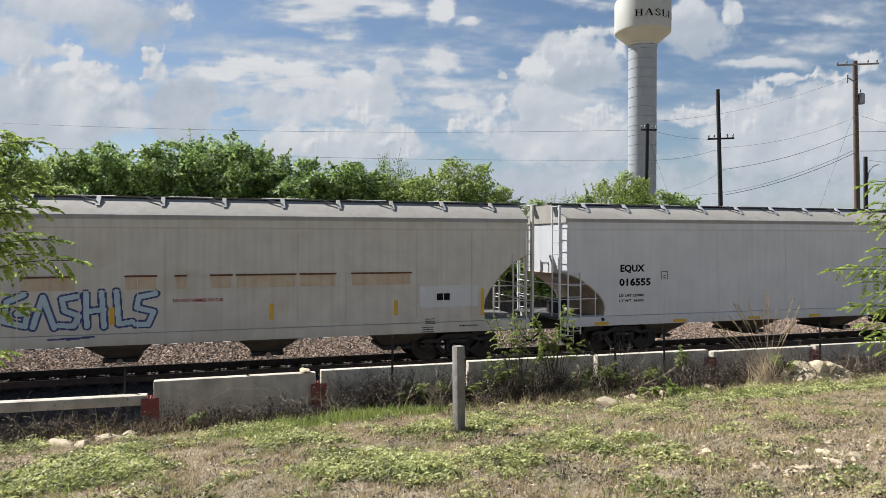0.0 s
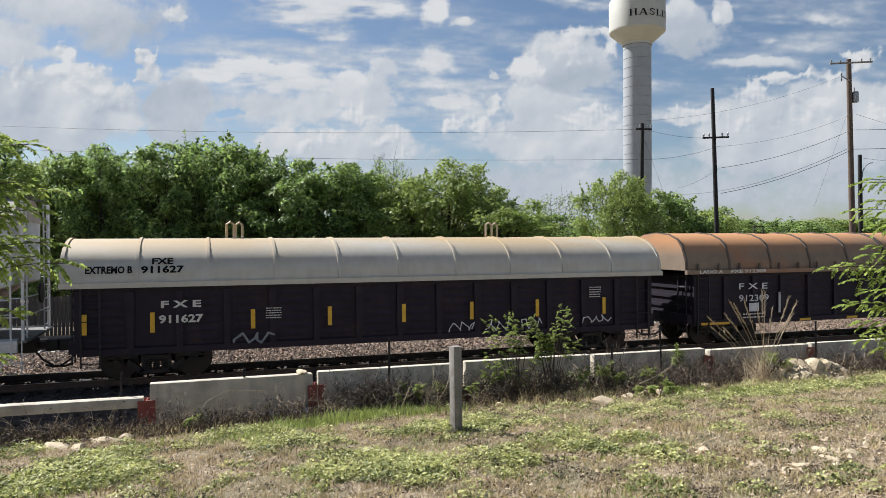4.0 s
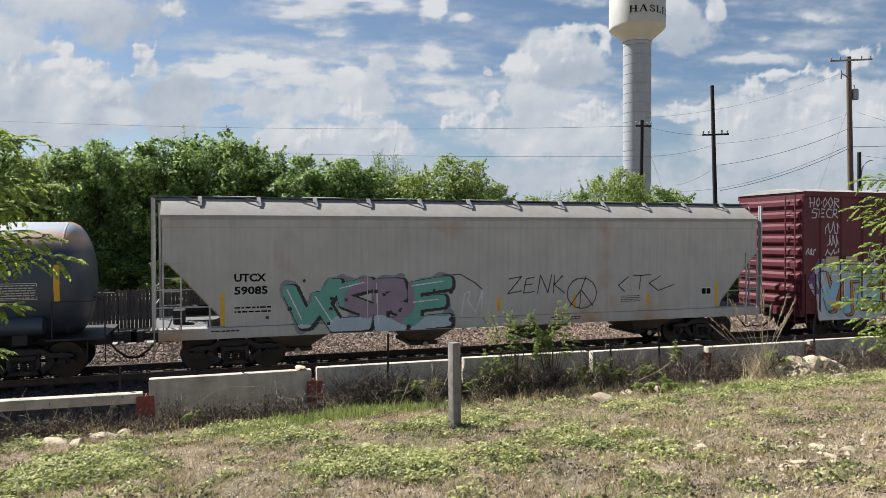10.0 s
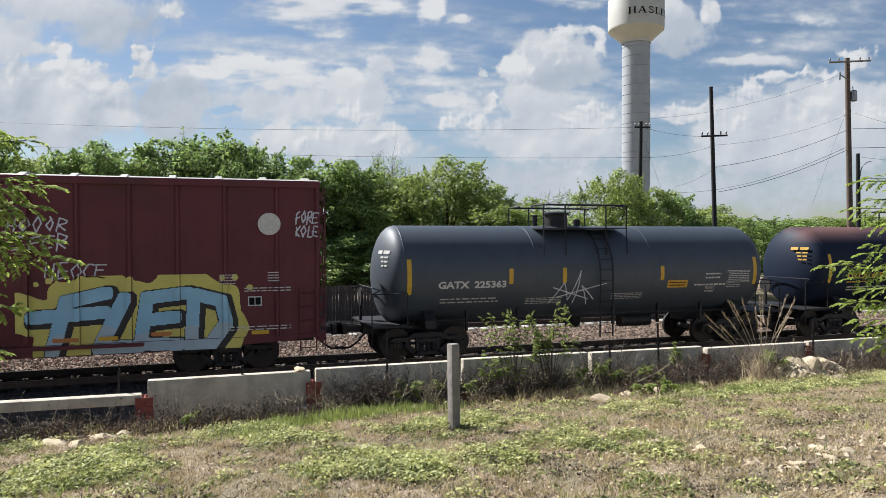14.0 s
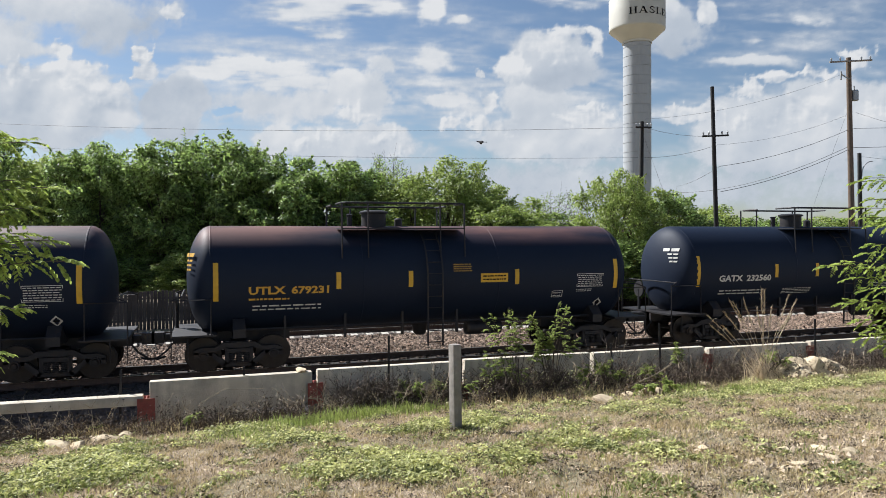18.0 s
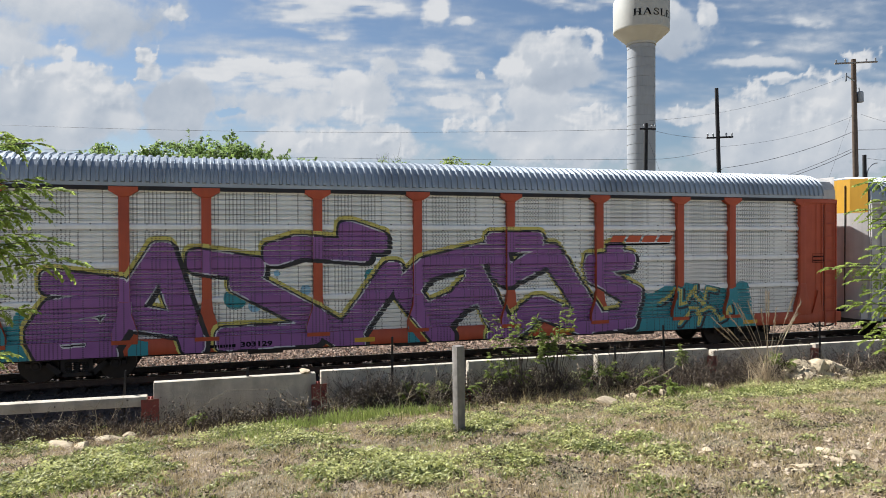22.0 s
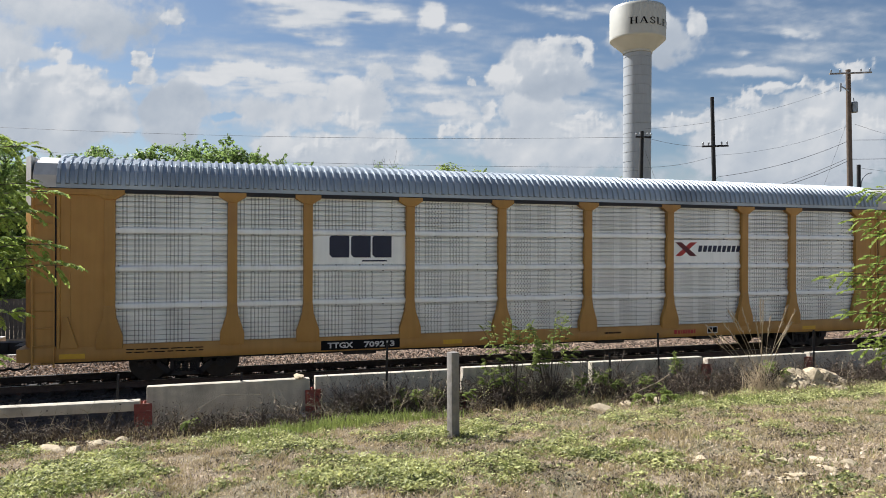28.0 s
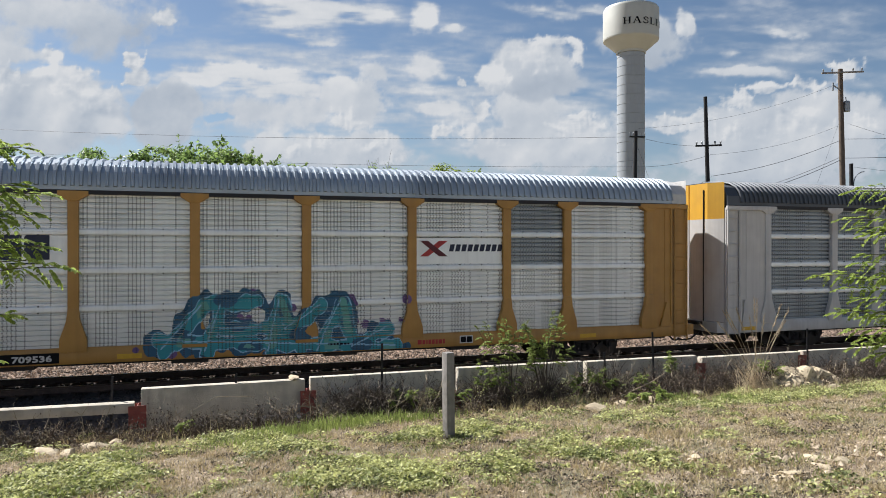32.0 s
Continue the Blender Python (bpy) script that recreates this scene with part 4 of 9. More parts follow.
def clumps(count, each, spread, rng, y0, y1, dens=None):
    """Plants as clumps: spots gathered round random centres."""
    C = scatter(count, rng, y0, y1, dens)
    k = np.repeat(np.arange(count), each)
    r = spread * rng.uniform(0.4, 1.5, count)[k]
    return C[k] + rng.normal(0, 1, (len(k), 2)) * r[:, None]


def weed_mounds(name, C, rng, size, full, material, label, thick=1.0):
    """Low weeds as leafy mounds: leaves heaped over each centre, with dark gaps between."""
    r = rng.uniform(0.05, 0.26, len(C)) * rng.uniform(0.6, 1.3, len(C))
    cnt = (r * r * full + 8).astype(int)
    k = np.repeat(np.arange(len(C)), cnt)
    n = len(k)
    d = np.sqrt(rng.uniform(0, 1, n))
    a = rng.uniform(0, 6.283, n)
    P = C[k] + (d * r[k])[:, None] * np.stack([np.cos(a), np.sin(a)], 1)
    z = np.array([ground_z(x, y) for x, y in P]) + (0.02 + 0.42 * thick * r[k]) * (1 - d ** 2) * rng.uniform(0.25, 1.0, n) + 0.01
    c = np.stack([P[:, 0], P[:, 1], z], 1)
    nn = rng.normal(0, 0.5, (n, 3)) + np.array([-0.15, 0.2, 1.0])
    nn /= np.linalg.norm(nn, axis=1, keepdims=True)
    u = np.cross(nn, rng.normal(0, 1, (n, 3)))
    u /= np.linalg.norm(u, axis=1, keepdims=True)
    w = np.cross(nn, u)
    s = size * rng.uniform(0.5, 1.4, (n, 1))
    V = np.stack([c - u * s, c - w * s * 0.62 + nn * s * 0.2, c + u * s, c + w * s * 0.62 + nn * s * 0.2], 1).reshape(-1, 3)
    me = raw_mesh(name, V.tolist(), np.arange(4 * n).reshape(-1, 4).tolist(), material)
    return tagged(new(name, me), label, "weeds", kind="stuff")


def verge(x, y):
    """Little grass grows in the brushy ditch along the wall."""
    edge = -8.9 if x < 1.8 else -8.0
    return 0.12 if y > edge + 0.35 * hilly(x, y, 1.3) else 1.0


M["straw_pale"] = mat("bleached_straw", (0.64, 0.53, 0.38), (0.46, 0.365, 0.25), 2, 0.8, island=0.35, trans=0.3)
M["straw_dark"] = mat("dark_dead_grass", (0.11, 0.085, 0.055), (0.07, 0.052, 0.035), 2, 0.9, island=0.5)
M["weed_pale"] = mat("pale_weed_leaves", (0.58, 0.57, 0.25), (0.42, 0.43, 0.16), 2, 0.5, island=0.45, trans=0.4)
M["weed_shaded"] = mat("shade_darkened_weed_leaves", (0.19, 0.21, 0.065), (0.12, 0.135, 0.045), 2, 0.7, island=0.5, trans=0.2)
M["pebble"] = mat("pale_pebbles", (0.54, 0.44, 0.32), (0.38, 0.30, 0.21), 5, 0.9, island=0.4)
rng = np.random.RandomState(31)
blades("dry_grass", np.concatenate([scatter(52000, rng, -17.2, -6.85, verge), clumps(2600, 24, 0.05, rng, -17.2, -6.85, verge)]), rng, 0.03, 0.10, 0.0045, 1.5, M["dry_grass"], "short burnt straw-coloured grass on the slope")
blades("bleached_grass", np.concatenate([scatter(26000, rng, -17.2, -6.95, verge), clumps(1500, 20, 0.06, rng, -17.2, -6.95, verge)]), rng, 0.03, 0.12, 0.004, 1.7, M["straw_pale"], "bleached dry grass stalks lying on the slope")
blades("dead_grass", clumps(2600, 22, 0.07, rng, -17.2, -6.95), rng, 0.02, 0.07, 0.005, 2.6, M["straw_dark"], "dark withered grass in small clumps")
blades("green_grass", clumps(1300, 22, 0.08, rng, -17.2, -6.95, green_patch), rng, 0.04, 0.15, 0.005, 0.9, M["green_grass"], "fresh green grass in patches on the slope")
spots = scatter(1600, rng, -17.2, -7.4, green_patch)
# lower layer: the shade inside each mound is put into a darker leaf green
weed_mounds("weed_undergrowth", spots, np.random.RandomState(5), 0.024, 1300, M["weed_shaded"], "lower leaves of the low weeds, shade painted into their dark green", 0.55)
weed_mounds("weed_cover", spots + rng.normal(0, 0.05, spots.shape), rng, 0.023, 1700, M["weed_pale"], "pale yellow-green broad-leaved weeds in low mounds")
weed_mounds("dark_weeds", scatter(300, rng, -17.2, -7.4, green_patch), rng, 0.022, 1200, M["weed"], "darker green low weeds in patches")
weed_mounds("dry_weeds", scatter(500, rng, -17.2, -7.2), rng, 0.016, 1300, M["straw_dark"], "withered brown low weeds", 0.8)
ground_leaves("leaf_litter", scatter(26000, rng, -17.2, -6.9), rng, 0.02, 0.02, M["straw_pale"], "dead leaves and straw litter on dry earth")
stones("pebbles", 3000, -4.5, 17, -16, -7, lambda x, y: ground_z(x, y), 0.02, 5, M["pebble"], "small pale pebbles in the dry grass")
stones("pebbles", 1100, 3.5, 8.5, -16, -11, lambda x, y: ground_z(x, y) + 0.004, 0.03, 6, M["pebble"], "larger pale pebbles on bare earth")
stones("pebbles", 420, -3.5, 2.5, -9.3, -7.3, lambda x, y: ground_z(x, y) + 0.01, 0.05, 7, M["pebble"], "loose pale stones at the wall's foot")


stones("rubble", 70, 5.2, 7.2, -15.3, -14.3, lambda x, y: ground_z(x, y) + 0.012, 0.055, 8, M["pebble"], "broken pale limestone rubble on bare earth")
stones("rubble", 34, 4.3, 5.4, -14.3, -13.5, lambda x, y: ground_z(x, y) + 0.012, 0.05, 9, M["pebble"], "broken pale limestone rubble on bare earth")
stones("rubble", 40, -2.6, 1.4, -8.9, -7.6, lambda x, y: ground_z(x, y) + 0.02, 0.09, 10, M["pebble"], "pale broken stones in the brush at the wall")


def tuft(x, y, r, n, h, seed, material, label, width=0.007, lean=0.6):
    rg = np.random.RandomState(seed)
    P = np.stack([x + rg.normal(0, r, n), y + rg.normal(0, r * 0.6, n)], 1)
    ob = blades("grass_tuft", P, rg, h * 0.5, h, width, lean, material, label)
    return tagged(ob, label, "grass", kind="stuff")


TUFT = "tuft of tall bright green grass before the wall"
for i, (x, y, r, n, h) in enumerate(((2.44, -8.55, 0.42, 700, 0.34), (3.2, -8.35, 0.35, 420, 0.30), (1.25, -9.3, 0.28, 420, 0.30), (1.75, -9.1, 0.22, 300, 0.26), (3.9, -8.6, 0.35, 350, 0.25), (9.08, -8.88, 0.16, 240, 0.30), (9.6, -9.7, 0.3, 380, 0.22), (0.6, -10.1, 0.3, 260, 0.2))):
    tuft(x, y, r, n, h, 50 + i, M["green_grass"], TUFT)
for i, (x, y, r, n, h) in enumerate(((-0.9, -8.6, 0.5, 350, 0.3), (-1.8, -8.2, 0.5, 350, 0.3), (0.2, -8.3, 0.4, 300, 0.28), (5.9, -8.1, 0.7, 500, 0.35), (8.0, -8.2, 0.7, 500, 0.32), (10.6, -8.9, 0.8, 500, 0.3), (13.2, -9.0, 0.9, 500, 0.35), (5.2, -14.6, 0.25, 220, 0.16), (5.9, -12.9, 0.3, 220, 0.16))):
    tuft(x, y, r, n, h, 80 + i, M["dry_grass"], "tuft of dry straw-coloured grass", 0.005, 0.9)


def rock(x, y, sx, sy, sz, seed, label="pale limestone boulder lying in the grass", up=0.25):
    bm = bmesh.new()
    bmesh.ops.create_icosphere(bm, subdivisions=3, radius=1.0)
    o = Vector((seed * 3.1, seed * 1.7, 0))
    for v in bm.verts:
        c = v.co.copy()
        k = 1 + 0.42 * noise.noise(c * 1.1 + o) + 0.20 * noise.noise(c * 2.6 + o) + 0.07 * noise.noise(c * 7 + o)
        q = c * k
        v.co = q
    cut = random.Random(seed * 7)
    for _ in range(11):
        n = Vector((cut.gauss(0, 1), cut.gauss(0, 1), cut.gauss(0, 0.9))).normalized()
        h = cut.uniform(0.55, 0.85)
        for v in bm.verts:
            d = v.co.dot(n) - h
            if d > 0:
                v.co -= n * d * 0.93
    for v in bm.verts:
        q = v.co + v.co.normalized() * 0.03 * noise.noise(v.co * 6 + o)
        v.co = Vector((q.x * sx * 1.2, q.y * sy * 1.2, q.z * sz * 1.25))
    me = bpy.data.meshes.new("rock")
    bm.to_mesh(me)
    bm.free()
    me.shade_smooth()
    me.set_sharp_from_angle(angle=radians(24))
    me.materials.append(M["rock"])
    ob = tagged(new("rock", me), label, "rock", group="rocks on the slope")
    ob.location = (x, y, ground_z(x, y) + sz * up)
    ob.rotation_euler = (0, 0, seed * 1.3)
    return ob


PILE = "rough cream limestone lump in a pile before the wall"
for i, (px, py, w, h, d) in enumerate(((1400, 680, 0.42, 0.34, 16.0), (1432, 676, 0.46, 0.40, 16.1), (1464, 670, 0.34, 0.36, 16.3), (1415, 690, 0.32, 0.22, 15.8), (1447, 688, 0.34, 0.24, 15.9), (1375, 686, 0.22, 0.18, 15.9), (1490, 680, 0.26, 0.20, 16.2),
                                       (1478, 690, 0.18, 0.13, 15.9), (1366, 692, 0.14, 0.11, 15.7), (1510, 684, 0.17, 0.13, 16.3), (1530, 688, 0.14, 0.1, 16.2), (1405, 697, 0.16, 0.12, 15.6), (1440, 698, 0.18, 0.12, 15.6))):
    x, y = place(px, d)
    rock(x, y - 0.12, w * 1.05, w * 0.85, h * 0.85, i + 60, PILE, 0.4)
LOOSE = [(0.2, -7.75, 0.30, 0.2, 0.13), (0.05, -7.9, 0.16, 0.13, 0.1), (0.75, -7.6, 0.13, 0.11, 0.1), (-2.07, -9.3, 0.26, 0.17, 0.05), (-1.45, -9.2, 0.2, 0.14, 0.06), (-1.75, -9.5, 0.16, 0.1, 0.05), (-1.2, -8.9, 0.12, 0.1, 0.08), (6.88, -9.4, 0.20, 0.18, 0.10), (8.35, -8.75, 0.26, 0.16, 0.10), (7.75, -8.75, 0.14, 0.12, 0.08), (8.1, -8.7, 0.14, 0.12, 0.09)]
LOOSE += [(5.66, -15.1, 0.13, 0.09, 0.035), (6.05, -15.1, 0.10, 0.07, 0.035), (5.4, -15.2, 0.08, 0.07, 0.03), (5.19, -14.2, 0.09, 0.06, 0.04), (4.8, -14.0, 0.07, 0.05, 0.03), (5.9, -14.6, 0.09, 0.06, 0.035), (6.3, -14.7, 0.12, 0.08, 0.035), (3.7, -8.2, 0.14, 0.1, 0.08), (4.3, -8.0, 0.16, 0.1, 0.08), (5.2, -8.4, 0.14, 0.1, 0.08), (9.8, -8.4, 0.2, 0.14, 0.1), (12.6, -9.2, 0.2, 0.14, 0.1), (1.6, -7.7, 0.09, 0.07, 0.06), (1.9, -7.7, 0.07, 0.06, 0.05), (6.4, -15.0, 0.1, 0.08, 0.04)]
for i, (x, y, sx, sy, sz) in enumerate(LOOSE):
    rock(x, y, sx, sy, sz, i + 1)
st = rock(1.75, WALL_Y, 0.15, 0.09, 0.055, 40, "flat stone lying on top of the concrete wall", 0)
st.location.z = 0.945
slab = part("concrete_slab", Geo().box(-0.5, 0.5, -0.12, 0.12, -0.12, 0.12), M["concrete"], None, bevel=0.03)
slab.matrix_basis = pose(1.35, -7.0, 0.17, 8, 3, 6)
tagged(slab, "broken concrete slab leaning at the wall's foot", "slab")


def post_wood():
    g = Geo().box(-0.065, 0.065, -0.065, 0.065, -0.35, 1.22)
    p = tagged(part("wooden_post", g, M["wood_grey"], None, bevel=0.012), "weathered grey square wooden fence post", "post")
    p.matrix_basis = pose(3.31, -11.31, 0.78, 0, -0.6, 14)


post_wood()


def t_post(px, depth, top):
    x, y = place(px, depth)
    z = ground_z(x, y)
    g = Geo().box(-0.022, 0.022, -0.004, 0.004, -0.4, high(top, depth) - z).box(-0.004, 0.004, 0.004, 0.04, -0.4, high(top, depth) - z)
    for i in range(int((high(top, depth) - z) / 0.055)):
        g.box(-0.008, 0.008, -0.012, -0.004, i * 0.055, i * 0.055 + 0.025)
    p = part("fence_stake", g, M["iron"], None, smooth=0)
    p.matrix_basis = pose(x, y, z, rnd.uniform(-2, 2), rnd.uniform(-1.5, 1.5), -18)
    return tagged(p, "rusty dark steel fence stake before the wall", "stake", group="fence stakes")


for px, depth, top in ((694, 14.2, 596), (216, 13.2, 655), (1178, 16.1, 578), (1453, 17.4, 572), (1091, 15.6, 614), (437, 13.6, 650)):
    t_post(px, depth, top)


# -- leafy plants with feathered leaves --
def feathered(g, base, way, length, leaflets, size, rnd_, droop=0.5):
    """A leaf stalk with paired leaflets; returns stalk points."""
    way = Vector(way).normalized()
    side = way.cross(Vector((0, 0, 1)))
    side = side.normalized() if side.length > 0.05 else Vector((1, 0, 0))
    pts = []
    for i in range(leaflets + 1):
        k = i / leaflets
        pts.append(Vector(base) + way * (length * k) - Vector((0, 0, droop * length * k * k)))
    for i in range(1, leaflets + 1):
        p = pts[i]
        d = (pts[i] - pts[i - 1]).normalized()
        for s in (-1, 1) if i < leaflets else (0,):
            out = (d * 0.55 + side * s * 0.85 - Vector((0, 0, 0.35 + rnd_.uniform(-0.1, 0.3)))).normalized() if s else (d - Vector((0, 0, 0.3))).normalized()
            l = size * rnd_.uniform(0.75, 1.15) * (0.75 + 0.5 * math.sin(math.pi * i / (leaflets + 1)))
            n = out.cross(Vector((rnd_.uniform(-0.4, 0.4), rnd_.uniform(-0.4, 0.4), 1))).normalized()
            w = n * l * 0.30
            tip = p + out * l
            m1, m2 = p + out * l * 0.35, p + out * l * 0.68 - Vector((0, 0, l * 0.05))
            dip = Vector((0, 0, l * 0.06))
            g.add([p, m1 - w + dip, m1 - dip * 0.5, m1 + w + dip, m2 - w * 0.75 + dip, m2 - dip * 0.5, m2 + w * 0.75 + dip, tip],
                  [(0, 2, 1), (0, 3, 2), (1, 2, 5, 4), (2, 3, 6, 5), (4, 5, 7), (5, 6, 7)])
    return pts


def spray(stem, leaf, p0, p1, rnd_, leaf_len, size, n, thick, sag=0.05):
    """A twig from p0 to p1 with feathered leaves along its outer part."""
    p0, p1 = Vector(p0), Vector(p1)
    L = (p1 - p0).length
    pts = [p0.lerp(p1, i / 6) + Vector((0, 0, sag * L * math.sin(math.pi * i / 6))) for i in range(7)]
    stem.path(pts, thick, 5)
    d = (p1 - p0).normalized()
    for i in range(n):
        k = 0.25 + 0.75 * (i + 0.5) / n
        p = pts[min(int(k * 6), 5)].lerp(pts[min(int(k * 6), 5) + 1], k * 6 - int(k * 6))
        s = -1 if i % 2 else 1
        way = d * 0.7 + Vector((rnd_.uniform(-0.5, 0.5), rnd_.uniform(-0.6, 0.6), s * rnd_.uniform(0.1, 0.7)))
        q = feathered(leaf, p, way, leaf_len * rnd_.uniform(0.7, 1.1), 6, size, rnd_)
        stem.path([q[0], q[3], q[-1]], thick * 0.3, 4)
    q = feathered(leaf, p1, d, leaf_len, 7, size, rnd_, 0.35)
    stem.path([q[0], q[3], q[-1]], thick * 0.3, 4)


def near_tree(trunk_px, depth, forks, label, seed, lsz=1.0):
    rd = random.Random(seed)
    t = tagged(new("young_tree"), label, "tree", group="young trees near the camera")
    stem, leaf = Geo(), Geo()
    bx, by = place(trunk_px, depth)
    gz = ground_z(bx, by)
    stem.tube((bx, by, gz - 0.3), (bx + 0.05, by, gz + 2.0), 0.06, 10, 0.045)
    stem.tube((bx + 0.05, by, gz + 2.0), (bx, by + 0.05, gz + 4.6), 0.045, 8, 0.012)
    for px, py, dd in forks:
        tip = Vector(at(px, py, depth + dd))
        root = Vector((bx + 0.03, by, min(max(tip.z - 0.45, gz + 0.9), gz + 4.3)))
        stem.tube(root, root.lerp(tip, 0.45) + Vector((0, 0, 0.12)), 0.014, 6, 0.009)
        spray(stem, leaf, root.lerp(tip, 0.45) + Vector((0, 0, 0.12)), tip, rd, 0.17 * lsz, 0.052 * lsz, 11, 0.004)
    part("trunk", stem, M["bark"], t)
    part("crown", leaf, M["leaf_near"], t, smooth=0)
    return t


near_tree(-210, 6.2, ((62, 252, 0.2), (8, 240, 0.5), (58, 318, 0.0), (98, 332, 0.1), (35, 335, 0.4), (76, 368, -0.1), (45, 362, 0.2), (20, 378, -0.2), (96, 425, 0.1), (50, 412, 0.3), (128, 462, 0.0), (70, 450, 0.2), (25, 440, 0.3), (0, 430, 0.1),
                      (36, 545, 0.0), (0, 625, 0.2), (-30, 300, 0.1), (-20, 380, 0.2), (-15, 520, 0.1), (-60, 220, 0.2), (-50, 440, -0.3)), "young tree with bright green feathered leaves", 5, 0.95)
near_tree(1790, 9.0, ((1472, 478, 0.0), (1500, 472, 0.2), (1520, 376, 0.2), (1532, 328, 0.0), (1552, 322, 0.2), (1545, 392, 0.3), (1556, 360, 0.1), (1518, 500, 0.1), (1538, 485, 0.0), (1525, 540, 0.2), (1505, 543, 0.0), (1532, 575, 0.3), (1540, 604, 0.1), (1556, 590, 0.2), (1548, 520, 0.2), (1556, 440, 0.2), (1545, 455, 0.0), (1558, 405, -0.2), (1562, 550, 0.2), (1575, 400, 0.2), (1580, 480, -0.2), (1590, 550, 0.2), (1600, 340, 0.3), (1570, 620, 0.1)),
          "young leafy tree with drooping feathered leaves", 9, 0.9)


M["leaf_shrub"] = mat("olive_shrub_leaves", (0.34, 0.40, 0.12), (0.22, 0.27, 0.07), 3, 0.7, spec=0.2, island=0.4, trans=0.5)


def shrub(x, y, h, n, seed, label, spread=0.5):
    rd = random.Random(seed)
    s = tagged(new("shrub"), label, "shrub", group="shrubs along the wall")
    stem, leaf = Geo(), Geo()
    gz = ground_z(x, y)
    for i in range(n):
        a = rd.uniform(0, 6.28)
        top = Vector((x + spread * rd.uniform(-1, 1), y + 0.25 * rd.uniform(-1, 1), gz + h * rd.uniform(0.6, 1.0)))
        root = Vector((x + 0.12 * rd.uniform(-1, 1), y + 0.05 * rd.uniform(-1, 1), gz - 0.05))
        mid = root.lerp(top, 0.5) + Vector((0.05 * rd.uniform(-1, 1), 0, 0.1))
        stem.tube(root, mid, 0.01, 5, 0.008)
        spray(stem, leaf, mid, top, rd, 0.15, 0.052, 8, 0.004, 0.02)
    part("stem", stem, M["bark"], s)
    part("foliage", leaf, M["leaf_shrub"], s, smooth=0)


shrub(6.0, -7.4, 1.75, 20, 3, "leafy green shrub growing before the concrete wall", 0.75)
shrub(6.75, -7.4, 1.85, 17, 5, "leafy green shrub growing before the concrete wall", 0.6)
shrub(5.6, -7.5, 0.95, 8, 4, "small leafy shrub before the concrete wall", 0.45)
shrub(7.7, -7.9, 0.6, 9, 6, "low leafy shrub before the concrete wall", 0.5)
shrub(10.1, -7.2, 1.05, 5, 7, "thin leafy sprout at the concrete wall", 0.12)
shrub(-1.9, -7.7, 0.4, 2, 8, "low leafy weed at the wall's foot", 0.2)
shrub(-0.2, -8.4, 0.3, 2, 9, "low leafy weed at the wall's foot", 0.25)
shrub(3.75, -7.5, 0.55, 6, 12, "low leafy weed at the wall's foot", 0.35)
shrub(4.6, -7.6, 0.6, 6, 15, "low leafy weed at the wall's foot", 0.35)
shrub(8.7, -8.0, 0.5, 7, 13, "low leafy weed before the wall", 0.4)
shrub(11.8, -8.0, 0.7, 7, 16, "low leafy weed before the wall", 0.4)
shrub(8.2, -9.1, 0.3, 8, 17, "low leafy weed spreading on the slope", 0.6)


def dead_brush(spots, seed, material, label, bent=0.5, r0=0.008, leafy=None):
    """Dry bushes: from each spot a few stems that wander up, fork and fork again."""
    rd = random.Random(seed)
    g, lf = Geo(), Geo()
    for x, y, h, n, wide in spots:
        for _ in range(n):
            bx, by = x + rd.gauss(0, wide), min(y + rd.gauss(0, 0.12), -6.9)
            p = Vector((bx, by, ground_z(bx, by) - 0.02))
            d = Vector((rd.gauss(0, bent), rd.gauss(0, 0.25), 1)).normalized()
            L = h * rd.uniform(0.55, 1.15)
            for i in range(5):
                q = p + d * (L / 5)
                r = r0 * (1 - i * 0.15)
                g.tube(p, q, r, 3, r * 0.85)
                for _k in range(2):
                    e = (d * 0.6 + Vector((rd.gauss(0, 0.7), rd.gauss(0, 0.5), rd.uniform(-0.2, 0.7)))).normalized()
                    m = q + e * L * rd.uniform(0.07, 0.2)
                    g.tube(q, m, r * 0.55, 3, r * 0.4)
                    e2 = (e + Vector((rd.gauss(0, 0.6), rd.gauss(0, 0.4), rd.gauss(0, 0.5)))).normalized()
                    t = m + e2 * L * rd.uniform(0.05, 0.16)
                    g.tube(m, t, r * 0.4, 3, r * 0.25)
                    if leafy:
                        for c in (t, q):
                            u, w = Vector((rd.gauss(0, 1), rd.gauss(0, 1), rd.gauss(0, 1))).normalized() * 0.021, Vector((rd.gauss(0, 1), rd.gauss(0, 1), rd.gauss(0, 1))).normalized() * 0.013
                            lf.add([c - u, c - w, c + u, c + w], [(0, 1, 2, 3)])
                d = (d + Vector((rd.gauss(0, 0.32), rd.gauss(0, 0.2), rd.uniform(-0.35, 0.15)))).normalized()
                p = q
    ob = tagged(part("dead_brush", g, material, None, smooth=0), label, "brush", kind="stuff")
    if leafy:
        tagged(part("dead_weeds", lf, leafy, None, smooth=0), "withered dark weed leaves against the wall", "weeds", kind="stuff")
    return ob


